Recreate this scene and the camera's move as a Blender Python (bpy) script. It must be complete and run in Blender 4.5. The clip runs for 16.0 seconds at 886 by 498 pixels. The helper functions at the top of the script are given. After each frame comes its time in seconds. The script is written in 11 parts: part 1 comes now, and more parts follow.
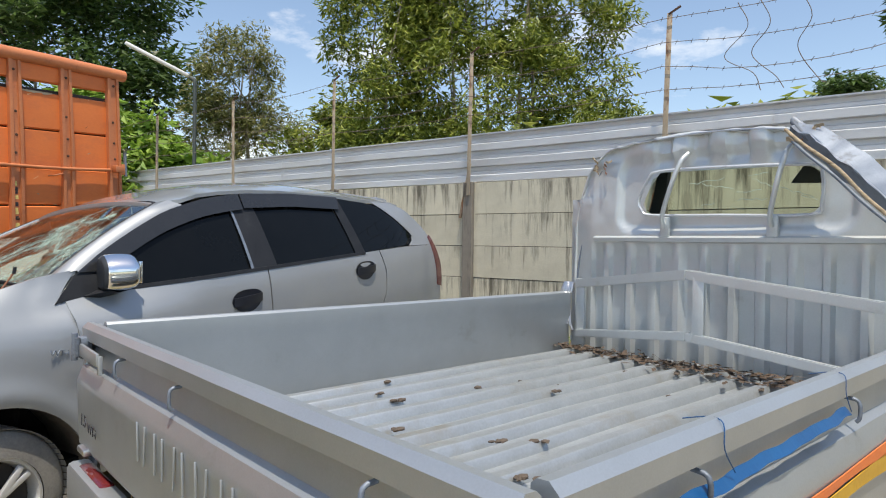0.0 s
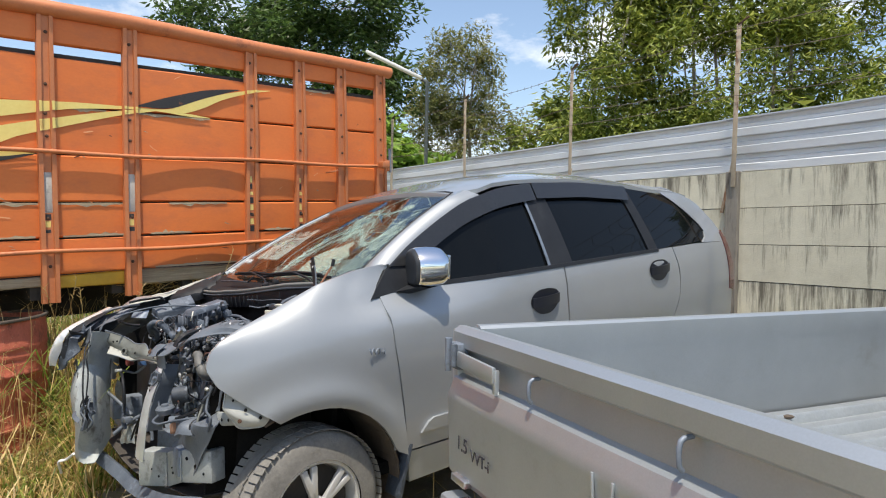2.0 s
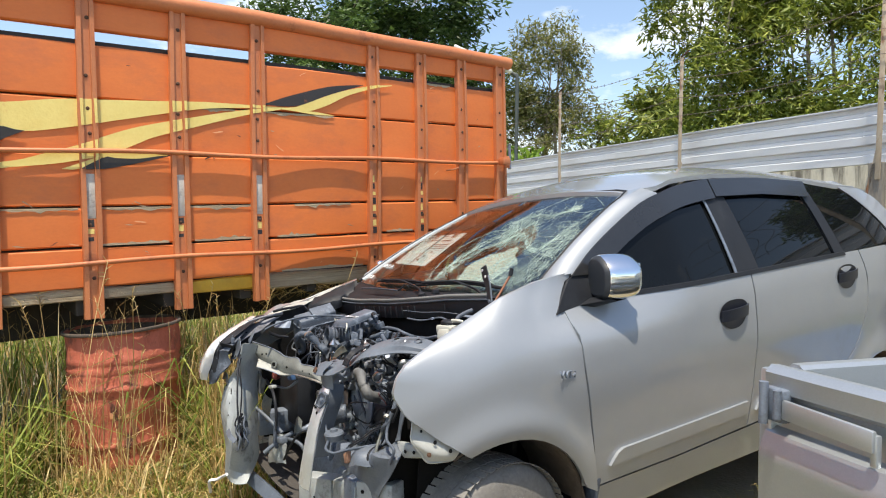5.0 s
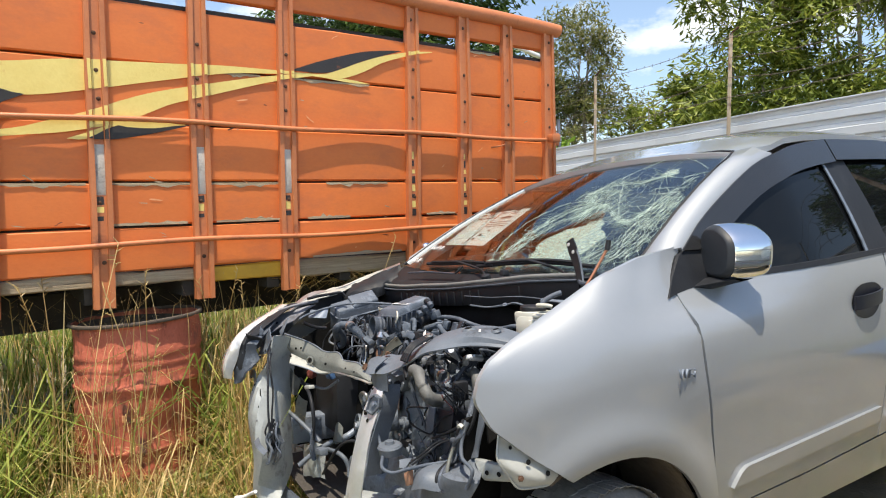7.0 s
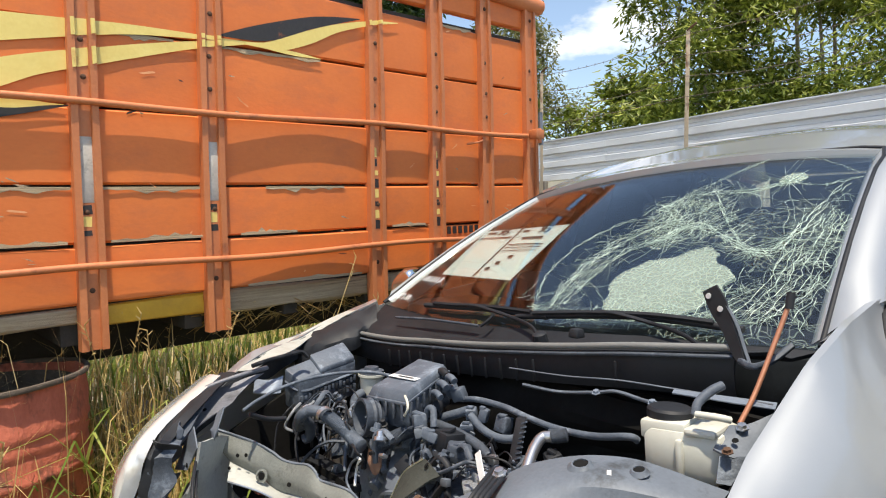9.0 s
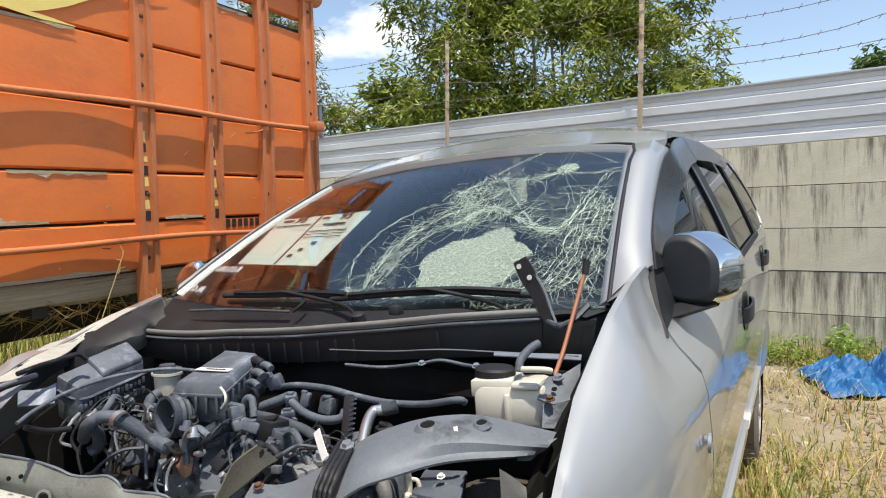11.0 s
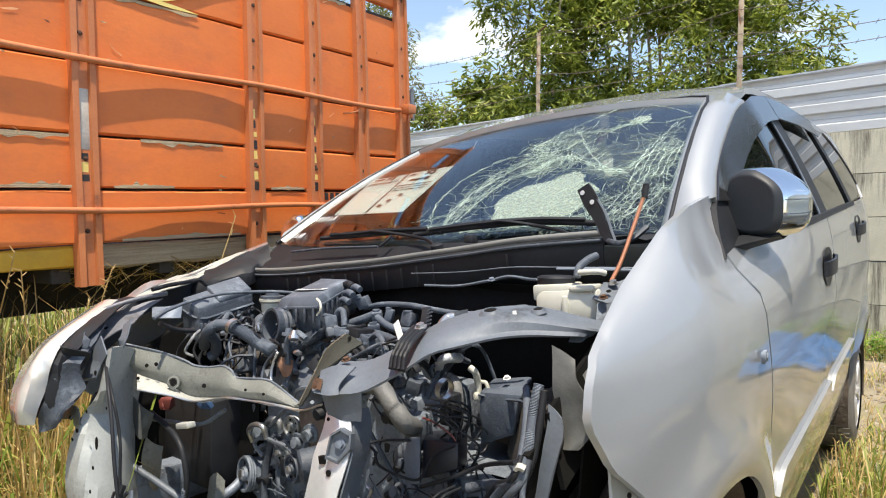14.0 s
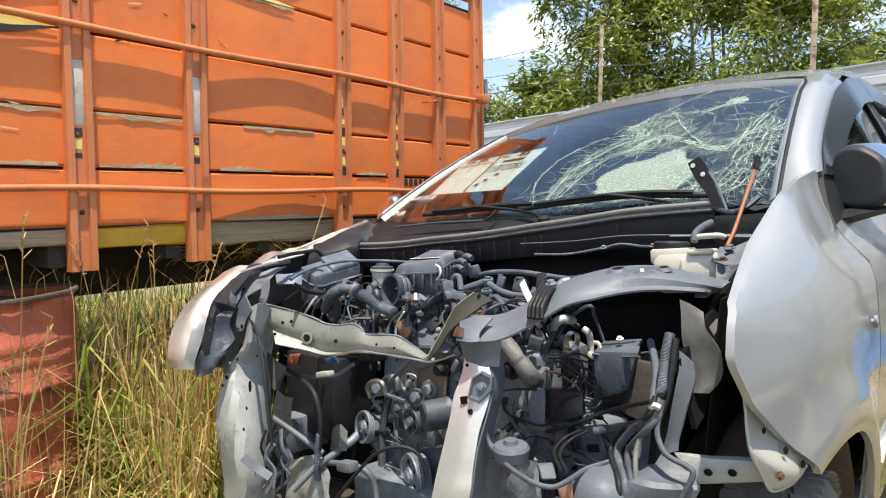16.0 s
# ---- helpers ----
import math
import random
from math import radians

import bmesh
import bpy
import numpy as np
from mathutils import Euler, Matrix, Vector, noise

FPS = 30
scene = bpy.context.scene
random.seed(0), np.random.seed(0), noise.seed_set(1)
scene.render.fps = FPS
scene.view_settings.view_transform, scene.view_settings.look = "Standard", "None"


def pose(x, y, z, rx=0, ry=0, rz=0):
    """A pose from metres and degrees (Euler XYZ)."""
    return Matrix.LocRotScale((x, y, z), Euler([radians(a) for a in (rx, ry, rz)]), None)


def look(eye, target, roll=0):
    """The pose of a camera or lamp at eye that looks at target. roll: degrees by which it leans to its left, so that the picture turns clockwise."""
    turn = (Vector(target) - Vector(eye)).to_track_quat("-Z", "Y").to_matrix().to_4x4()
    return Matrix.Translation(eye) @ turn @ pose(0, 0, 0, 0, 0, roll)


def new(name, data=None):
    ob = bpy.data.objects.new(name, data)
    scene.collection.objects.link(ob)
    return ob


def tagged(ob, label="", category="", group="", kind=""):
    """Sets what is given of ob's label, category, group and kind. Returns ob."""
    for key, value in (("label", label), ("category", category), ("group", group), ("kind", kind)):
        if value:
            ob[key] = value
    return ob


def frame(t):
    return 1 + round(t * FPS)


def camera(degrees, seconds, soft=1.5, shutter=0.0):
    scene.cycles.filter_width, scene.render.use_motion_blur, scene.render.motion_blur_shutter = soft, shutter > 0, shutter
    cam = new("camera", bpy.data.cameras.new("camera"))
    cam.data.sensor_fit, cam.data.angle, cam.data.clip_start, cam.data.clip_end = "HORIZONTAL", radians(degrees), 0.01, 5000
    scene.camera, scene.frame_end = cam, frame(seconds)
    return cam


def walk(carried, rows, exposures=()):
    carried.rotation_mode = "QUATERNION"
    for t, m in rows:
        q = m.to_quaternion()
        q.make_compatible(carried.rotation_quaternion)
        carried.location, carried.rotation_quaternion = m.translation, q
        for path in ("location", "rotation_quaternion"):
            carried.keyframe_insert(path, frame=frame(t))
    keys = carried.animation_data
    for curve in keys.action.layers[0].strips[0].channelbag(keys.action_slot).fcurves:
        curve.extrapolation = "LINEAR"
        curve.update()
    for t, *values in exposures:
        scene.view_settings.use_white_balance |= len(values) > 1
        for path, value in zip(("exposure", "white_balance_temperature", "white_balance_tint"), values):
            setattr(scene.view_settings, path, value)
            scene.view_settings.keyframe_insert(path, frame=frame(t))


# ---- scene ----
cam = camera(69.31, 16.0, soft=1.1)
# seconds, place, turn
ROWS = [
    (0.0, 0.018, 0.049, 1.300, 89.45, -0.70, -0.59),
    (0.5, -0.176, 0.097, 1.327, 89.58, -0.67, -0.41),
    (1.0, -0.365, 0.153, 1.329, 89.54, -0.65, 4.75),
    (1.5, -0.487, 0.283, 1.306, 89.12, -1.01, 13.20),
    (2.0, -0.558, 0.413, 1.265, 89.14, -1.00, 17.20),
    (2.5, -0.622, 0.435, 1.246, 89.35, -1.22, 19.94),
    (3.0, -0.723, 0.440, 1.267, 89.09, -1.36, 21.53),
    (3.5, -0.907, 0.481, 1.308, 88.94, -1.34, 21.93),
    (4.0, -0.987, 0.517, 1.327, 88.97, -1.05, 22.31),
    (6.5, -1.258, 0.707, 1.206, 88.37, -0.59, 24.72),
    (7.0, -1.388, 0.885, 1.196, 88.54, -0.53, 25.02),
    (7.5, -1.541, 1.010, 1.211, 88.32, -0.56, 25.10),
    (8.0, -1.723, 1.157, 1.228, 88.42, -0.47, 24.26),
    (8.5, -1.840, 1.410, 1.251, 88.02, -0.20, 21.82),
    (9.0, -1.953, 1.525, 1.273, 88.69, -0.23, 18.07),
    (9.5, -2.009, 1.511, 1.266, 88.75, 0.22, 11.88),
    (10.0, -2.043, 1.472, 1.238, 88.79, 0.44, 4.38),
    (12.5, -2.135, 1.551, 1.220, 88.64, 0.40, -5.02),
    (13.0, -2.170, 1.518, 1.113, 88.74, 0.23, -1.25),
    (13.5, -2.112, 1.465, 1.062, 88.76, 0.16, 4.83),
    (14.0, -2.027, 1.357, 1.066, 89.01, -0.07, 5.32),
    (14.5, -1.970, 1.217, 1.000, 88.80, -0.19, 8.03),
    (15.0, -1.974, 1.208, 1.001, 88.44, -0.38, 9.16),
    (15.5, -2.045, 1.252, 1.043, 88.45, -0.56, 9.46),
    (16.0, -2.171, 1.230, 1.002, 88.65, -0.64, 9.60),
]
walk(cam, [(t, pose(*p)) for t, *p in ROWS], exposures=[(0.0, 0.46, 7100, 10), (3.0, 0.70, 7150, 10), (6.5, 0.82, 7250, 10), (9.0, 0.76, 7400, 10), (12.5, 0.67, 7400, 10), (14.2, 0.94, 7400, 10), (16.0, 0.97, 7450, 10)])

# ---- light: clear noon sky with scattered cumulus, sun high behind the camera's right shoulder
SUN_AZ, SUN_EL = math.atan2(-0.96, 0.27), radians(74)
world = bpy.data.worlds.new("sky")
scene.world = world
world.use_nodes = True
wn, wl = world.node_tree.nodes, world.node_tree.links
wn.clear()
sky = wn.new("ShaderNodeTexSky")
sky.sky_type, sky.sun_disc = "NISHITA", False
sky.sun_elevation, sky.sun_rotation = SUN_EL, math.pi / 2 - SUN_AZ
sky.air_density, sky.dust_density, sky.ozone_density = 1.0, 0.6, 1.5
co = wn.new("ShaderNodeTexCoord")
flat = wn.new("ShaderNodeVectorMath")
flat.operation = "MULTIPLY"
flat.inputs[1].default_value = (1.0, 1.0, 2.2)
cn = wn.new("ShaderNodeTexNoise")
cn.inputs["Scale"].default_value, cn.inputs["Detail"].default_value, cn.inputs["Roughness"].default_value = 2.6, 8.0, 0.6
cr = wn.new("ShaderNodeValToRGB")
cr.color_ramp.elements[0].position, cr.color_ramp.elements[1].position = 0.53, 0.69
cloud = wn.new("ShaderNodeRGB")
cloud.outputs[0].default_value = (6.9, 7.1, 7.4, 1)
mx = wn.new("ShaderNodeMixRGB")
bg = wn.new("ShaderNodeBackground")
bg.inputs["Strength"].default_value = 0.145
wo = wn.new("ShaderNodeOutputWorld")
wl.new(co.outputs["Generated"], flat.inputs[0])
wl.new(flat.outputs[0], cn.inputs["Vector"])
up = wn.new("ShaderNodeSeparateXYZ")
clear = wn.new("ShaderNodeMapRange")
clear.inputs["From Min"].default_value, clear.inputs["From Max"].default_value, clear.inputs["To Max"].default_value = 0.32, 0.62, 0.22
thin = wn.new("ShaderNodeMath")
thin.operation = "SUBTRACT"
wl.new(co.outputs["Generated"], up.inputs["Vector"])
wl.new(up.outputs["Z"], clear.inputs["Value"])
wl.new(cn.outputs["Fac"], thin.inputs[0])
wl.new(clear.outputs["Result"], thin.inputs[1])
wl.new(thin.outputs[0], cr.inputs["Fac"])
wl.new(cr.outputs["Color"], mx.inputs["Fac"])
wl.new(sky.outputs["Color"], mx.inputs["Color1"])
wl.new(cloud.outputs[0], mx.inputs["Color2"])
wl.new(mx.outputs["Color"], bg.inputs["Color"])
wl.new(bg.outputs["Background"], wo.inputs["Surface"])

sun_data = bpy.data.lights.new("sun", "SUN")
sun_data.energy, sun_data.angle, sun_data.color = 3.8, radians(0.55), (1.0, 0.95, 0.87)
sun = new("sun", sun_data)
sun.matrix_world = look((0, 0, 0), (-math.cos(SUN_AZ) * math.cos(SUN_EL), -math.sin(SUN_AZ) * math.cos(SUN_EL), -math.sin(SUN_EL)))

# ---- materials
def mat(name, c1, c2=None, rough=0.5, metal=0.0, scale=6.0, fine=70.0, bump=0.05, coat=0.0, stain=None, stain_scale=2.5, stain_at=(0.55, 0.7), rough2=None, stretch=(1, 1, 1), random_tone=0.0, spec=0.5):
    """A surface of two mixed tones at two scales, with fine relief and, where given, stains of a third tone."""
    m = bpy.data.materials.new(name)
    m.use_nodes = True
    n, l = m.node_tree.nodes, m.node_tree.links
    b = n["Principled BSDF"]
    c2 = c2 or tuple(v * 0.8 for v in c1)
    tc = n.new("ShaderNodeTexCoord")
    mp = n.new("ShaderNodeMapping")
    mp.inputs["Scale"].default_value = stretch
    l.new(tc.outputs["Object"], mp.inputs["Vector"])
    n1 = n.new("ShaderNodeTexNoise")
    n1.inputs["Scale"].default_value, n1.inputs["Detail"].default_value, n1.inputs["Roughness"].default_value = scale, 6, 0.65
    n2 = n.new("ShaderNodeTexNoise")
    n2.inputs["Scale"].default_value, n2.inputs["Detail"].default_value = fine, 3
    for t in (n1, n2):
        l.new(mp.outputs["Vector"], t.inputs["Vector"])
    add = n.new("ShaderNodeMath")
    add.operation = "MULTIPLY_ADD"
    add.inputs[1].default_value = 0.4
    l.new(n2.outputs["Fac"], add.inputs[0])
    l.new(n1.outputs["Fac"], add.inputs[2])
    ramp = n.new("ShaderNodeMapRange")
    ramp.inputs["From Min"].default_value, ramp.inputs["From Max"].default_value = 0.45, 0.95
    l.new(add.outputs[0], ramp.inputs["Value"])
    mix = n.new("ShaderNodeMixRGB")
    mix.inputs["Color1"].default_value, mix.inputs["Color2"].default_value = (*c1, 1), (*c2, 1)
    l.new(ramp.outputs["Result"], mix.inputs["Fac"])
    colour = mix.outputs["Color"]
    if stain:
        n3 = n.new("ShaderNodeTexNoise")
        n3.inputs["Scale"].default_value, n3.inputs["Detail"].default_value, n3.inputs["Roughness"].default_value = stain_scale, 9, 0.7
        l.new(mp.outputs["Vector"], n3.inputs["Vector"])
        sr = n.new("ShaderNodeMapRange")
        sr.inputs["From Min"].default_value, sr.inputs["From Max"].default_value = stain_at
        l.new(n3.outputs["Fac"], sr.inputs["Value"])
        ms = n.new("ShaderNodeMixRGB")
        ms.inputs["Color2"].default_value = (*stain, 1)
        l.new(sr.outputs["Result"], ms.inputs["Fac"])
        l.new(colour, ms.inputs["Color1"])
        colour = ms.outputs["Color"]
    if random_tone:
        oi = n.new("ShaderNodeObjectInfo")
        rr = n.new("ShaderNodeMapRange")
        rr.inputs["To Min"].default_value, rr.inputs["To Max"].default_value = 1 - random_tone, 1 + random_tone
        l.new(oi.outputs["Random"], rr.inputs["Value"])
        hs = n.new("ShaderNodeHueSaturation")
        l.new(rr.outputs["Result"], hs.inputs["Value"])
        l.new(colour, hs.inputs["Color"])
        colour = hs.outputs["Color"]
    l.new(colour, b.inputs["Base Color"])
    rg = n.new("ShaderNodeMapRange")
    rg.inputs["To Min"].default_value, rg.inputs["To Max"].default_value = rough, rough if rough2 is None else rough2
    l.new(add.outputs[0], rg.inputs["Value"])
    l.new(rg.outputs["Result"], b.inputs["Roughness"])
    b.inputs["Metallic"].default_value = metal
    b.inputs["Specular IOR Level"].default_value = spec
    b.inputs["Coat Weight"].default_value = coat
    b.inputs["Coat Roughness"].default_value = 0.06
    if bump:
        bp = n.new("ShaderNodeBump")
        bp.inputs["Strength"].default_value, bp.inputs["Distance"].default_value = bump, 0.02
        l.new(add.outputs[0], bp.inputs["Height"])
        l.new(bp.outputs["Normal"], b.inputs["Normal"])
    return m


def leaf_mat(name, c1, c2, c3):
    """Leaves: tone by leaf, with light coming through."""
    m = bpy.data.materials.new(name)
    m.use_nodes = True
    n, l = m.node_tree.nodes, m.node_tree.links
    b = n["Principled BSDF"]
    g = n.new("ShaderNodeNewGeometry")
    r = n.new("ShaderNodeValToRGB")
    r.color_ramp.elements[0].color, r.color_ramp.elements[1].color = (*c1, 1), (*c3, 1)
    e = r.color_ramp.elements.new(0.55)
    e.color = (*c2, 1)
    l.new(g.outputs["Random Per Island"], r.inputs["Fac"])
    l.new(r.outputs["Color"], b.inputs["Base Color"])
    b.inputs["Roughness"].default_value = 0.45
    t = n.new("ShaderNodeBsdfTranslucent")
    l.new(r.outputs["Color"], t.inputs["Color"])
    mx = n.new("ShaderNodeMixShader")
    mx.inputs["Fac"].default_value = 0.42
    l.new(b.outputs["BSDF"], mx.inputs[1])
    l.new(t.outputs["BSDF"], mx.inputs[2])
    l.new(mx.outputs["Shader"], n["Material Output"].inputs["Surface"])
    return m


def streaked(name, c1, c2, stain, amount=(0.52, 0.68), tall=0.4):
    """Weathered concrete with dark runs down its face."""
    m = mat(name, c1, c2, rough=0.9, scale=3.0, fine=90, bump=0.25, random_tone=0.08)
    n, l = m.node_tree.nodes, m.node_tree.links
    b = n["Principled BSDF"]
    src = b.inputs["Base Color"].links[0].from_socket
    tc = n.new("ShaderNodeNewGeometry")
    mp = n.new("ShaderNodeMapping")
    mp.inputs["Scale"].default_value = (9.0, 9.0, 0.7)
    ns = n.new("ShaderNodeTexNoise")
    ns.inputs["Scale"].default_value, ns.inputs["Detail"].default_value, ns.inputs["Roughness"].default_value = 1.3, 7, 0.75
    mr = n.new("ShaderNodeMapRange")
    mr.inputs["From Min"].default_value, mr.inputs["From Max"].default_value = amount
    mr.inputs["To Max"].default_value = 0.85
    mx = n.new("ShaderNodeMixRGB")
    mx.inputs["Color2"].default_value = (*stain, 1)
    l.new(tc.outputs["Position"], mp.inputs["Vector"])
    l.new(mp.outputs["Vector"], ns.inputs["Vector"])
    # runs start at each piece's upper edge and thin out below
    oc, sx, ad = n.new("ShaderNodeTexCoord"), n.new("ShaderNodeSeparateXYZ"), n.new("ShaderNodeMath")
    ad.operation = "MULTIPLY_ADD"
    ad.inputs[1].default_value = 0.22
    l.new(oc.outputs["Object"], sx.inputs["Vector"])
    l.new(sx.outputs["Z"], ad.inputs[0])
    l.new(ns.outputs["Fac"], ad.inputs[2])
    oi, wet, even, both = n.new("ShaderNodeObjectInfo"), n.new("ShaderNodeTexNoise"), n.new("ShaderNodeMath"), n.new("ShaderNodeMath")
    wet.inputs["Scale"].default_value, wet.inputs["Detail"].default_value = 0.9, 3
    l.new(tc.outputs["Position"], wet.inputs["Vector"])
    even.operation, even.inputs[1].default_value = "MULTIPLY_ADD", 0.30
    both.operation, both.inputs[1].default_value = "MULTIPLY_ADD", 0.12
    l.new(wet.outputs["Fac"], even.inputs[0])
    even.inputs[2].default_value = -0.21
    l.new(oi.outputs["Random"], both.inputs[0])
    l.new(even.outputs[0], both.inputs[2])
    total = n.new("ShaderNodeMath")
    l.new(ad.outputs[0] if tall < 1 else ns.outputs["Fac"], total.inputs[0])
    l.new(both.outputs[0], total.inputs[1])
    l.new(total.outputs[0], mr.inputs["Value"])
    l.new(mr.outputs["Result"], mx.inputs["Fac"])
    l.new(src, mx.inputs["Color1"])
    l.new(mx.outputs["Color"], b.inputs["Base Color"])
    return m


SILVER = mat("silver_paint", (0.3314, 0.3534, 0.3754), (0.2986, 0.3199, 0.341), rough=0.47, rough2=0.55, metal=0.42, scale=2.0, fine=900, bump=0.008, coat=1.0, stain=(0.2827, 0.2898, 0.2827), stain_scale=4.0, stain_at=(0.60, 0.85))
SILVER_DUSTY = mat("silver_paint_dusty", (0.47, 0.505, 0.53), (0.39, 0.42, 0.44), rough=0.30, rough2=0.44, metal=0.68, scale=3.0, fine=300, bump=0.03, stain=(0.32, 0.315, 0.295), stain_scale=3.0, stain_at=(0.62, 0.82))
# lighter copy of the pickup's silver, with floor bounce light put into the colour
CAB_LIT_PAINT = mat("cab_silver_bounce_lit", (0.62, 0.65, 0.65), (0.53, 0.56, 0.56), rough=0.30, rough2=0.45, metal=0.45, scale=4.0, fine=200, bump=0.04, stain=(0.40, 0.39, 0.36), stain_scale=4.0, stain_at=(0.62, 0.80))
BED_FLOOR = mat("bed_floor_paint", (0.50, 0.53, 0.54), (0.36, 0.385, 0.395), rough=0.20, rough2=0.46, metal=0.62, scale=4.5, fine=140, bump=0.08, stain=(0.36, 0.325, 0.265), stain_scale=2.6, stain_at=(0.55, 0.74))
BARE_STEEL = mat("bare_grey_steel", (0.2322, 0.2764, 0.342), (0.1462, 0.1746, 0.2189), rough=0.38, rough2=0.6, metal=0.35, scale=9, fine=200, bump=0.1, stain=(0.0731, 0.08245, 0.09348), stain_scale=9)
BRIGHT_STEEL = mat("bright_steel", (0.62, 0.63, 0.64), (0.5, 0.5, 0.5), rough=0.3, metal=0.9, scale=9, bump=0.03)
# base tone raised to stand for the sun's glint on the latch brace
PALE_STEEL = mat("pale_glint_steel", (0.74, 0.77, 0.80), (0.58, 0.61, 0.64), rough=0.32, metal=0.45, scale=7, bump=0.05, stain=(0.34, 0.35, 0.355), stain_scale=8, stain_at=(0.60, 0.75))
MIRROR_BLACK = mat("mirror_shell_plastic", (0.022, 0.026, 0.033), (0.03, 0.034, 0.04), rough=0.4, rough2=0.5, scale=5, bump=0.01, spec=0.25)
CHROME = mat("chrome", (0.86, 0.87, 0.88), (0.82, 0.83, 0.84), rough=0.09, metal=1.0, bump=0)
BLACK = mat("black_plastic", (0.01032, 0.01164, 0.01482), (0.01892, 0.02134, 0.02622), rough=0.45, rough2=0.6, scale=12, bump=0.05, stain=(0.0344, 0.0388, 0.0456), stain_scale=6, stain_at=(0.6, 0.85), spec=0.3)
# near black: stands for the shade in gaps and holes, and for underseal
DARK = mat("underseal_and_shade_black", (0.006, 0.006, 0.006), (0.012, 0.012, 0.012), rough=0.9, bump=0.1, spec=0.1)
GREY_PLASTIC = mat("grey_engine_plastic", (0.02924, 0.03783, 0.05244), (0.06708, 0.08342, 0.1094), rough=0.36, rough2=0.7, scale=18, fine=170, bump=0.16, stain=(0.1806, 0.2182, 0.2679), stain_scale=17, stain_at=(0.55, 0.74))
RUBBER = mat("rubber", (0.0258, 0.03298, 0.0456), (0.0731, 0.08924, 0.114), rough=0.45, rough2=0.8, scale=14, fine=150, bump=0.18, stain=(0.1548, 0.1843, 0.2223), stain_scale=20, stain_at=(0.57, 0.75))
TYRE = mat("tyre_rubber", (0.13, 0.126, 0.118), (0.24, 0.23, 0.21), rough=0.85, scale=7, fine=90, bump=0.2)
ALLOY = mat("cast_alloy", (0.40, 0.425, 0.45), (0.17, 0.18, 0.195), rough=0.34, rough2=0.6, metal=0.45, scale=16, fine=200, bump=0.18, stain=(0.07, 0.072, 0.075), stain_scale=14, stain_at=(0.55, 0.7))
RIM_METAL = mat("wheel_rim_paint", (0.66, 0.67, 0.68), (0.55, 0.55, 0.55), rough=0.35, metal=0.4, bump=0.02)
PALE_PLASTIC = mat("milky_plastic", (0.55, 0.555, 0.50), (0.47, 0.465, 0.40), rough=0.4, scale=5, bump=0.03)
CREAM = mat("pale_primer_metal", (0.44, 0.45, 0.42), (0.33, 0.335, 0.31), rough=0.5, metal=0.1, scale=8, bump=0.06, stain=(0.20, 0.17, 0.13), stain_scale=7, stain_at=(0.60, 0.76))
COPPER = mat("rusty_copper_rod", (0.36, 0.15, 0.085), (0.24, 0.105, 0.06), rough=0.6, metal=0.2, scale=30, bump=0.1)
RUST = mat("rust", (0.062, 0.032, 0.020), (0.11, 0.056, 0.032), rough=0.9, bump=0.3)
SMOKE = mat("smoked_visor", (0.018, 0.019, 0.021), (0.024, 0.025, 0.027), rough=0.2, bump=0.0, coat=0.1)
TINT = mat("tinted_glass", (0.004, 0.005, 0.006), (0.006, 0.007, 0.008), rough=0.02, bump=0.0, spec=0.16)
ORANGE = mat("orange_truck_paint", (0.75, 0.195, 0.042), (0.66, 0.160, 0.036), rough=0.42, rough2=0.6, scale=3.2, fine=60, bump=0.07, stain=(0.47, 0.125, 0.05), stain_scale=2.4, stain_at=(0.50, 0.78), stretch=(0.7, 1, 1.3), random_tone=0.07)
ORANGE_POST = mat("orange_post_paint", (0.58, 0.20, 0.075), (0.47, 0.15, 0.06), rough=0.5, scale=6, fine=80, bump=0.15, stain=(0.27, 0.09, 0.04), stain_scale=6, stain_at=(0.6, 0.72))
ORANGE_CHALK = mat("chalked_orange_paint", (0.82, 0.42, 0.22), (0.7, 0.32, 0.14), rough=0.7, scale=20, bump=0.05)
YELLOW = mat("yellow_stripe_paint", (0.84, 0.68, 0.23), (0.76, 0.58, 0.17), rough=0.5, scale=7, bump=0.1, stain=(0.55, 0.22, 0.06), stain_scale=5, stain_at=(0.62, 0.74))
YELLOW_DARK = mat("ochre_board_paint", (0.62, 0.36, 0.03), (0.5, 0.28, 0.03), rough=0.6, scale=8, bump=0.12, stain=(0.3, 0.25, 0.2), stain_at=(0.6, 0.7))
BLACK_PAINT = mat("black_stripe_paint", (0.02, 0.018, 0.018), (0.035, 0.03, 0.03), rough=0.5, scale=6, bump=0.08, stain=(0.4, 0.12, 0.04), stain_scale=7, stain_at=(0.63, 0.72))
OLD_WOOD = mat("weathered_wood", (0.52, 0.42, 0.285), (0.29, 0.22, 0.145), rough=0.9, scale=7, fine=90, bump=0.5, stain=(0.10, 0.075, 0.05), stain_scale=5, stain_at=(0.56, 0.70), stretch=(0.4, 1, 14))
CHASSIS = mat("dirty_chassis", (0.035, 0.032, 0.03), (0.06, 0.052, 0.045), rough=0.9, bump=0.2)
DRUM_RED = mat("faded_red_drum_paint", (0.55, 0.150, 0.088), (0.37, 0.088, 0.050), rough=0.6, rough2=0.8, scale=11, fine=90, bump=0.35, stain=(0.085, 0.040, 0.026), stain_scale=8, stain_at=(0.53, 0.66), stretch=(1, 1, 0.6))
CONCRETE = streaked("stained_concrete", (0.65, 0.62, 0.50), (0.48, 0.455, 0.365), (0.06, 0.052, 0.040), (0.50, 0.68))
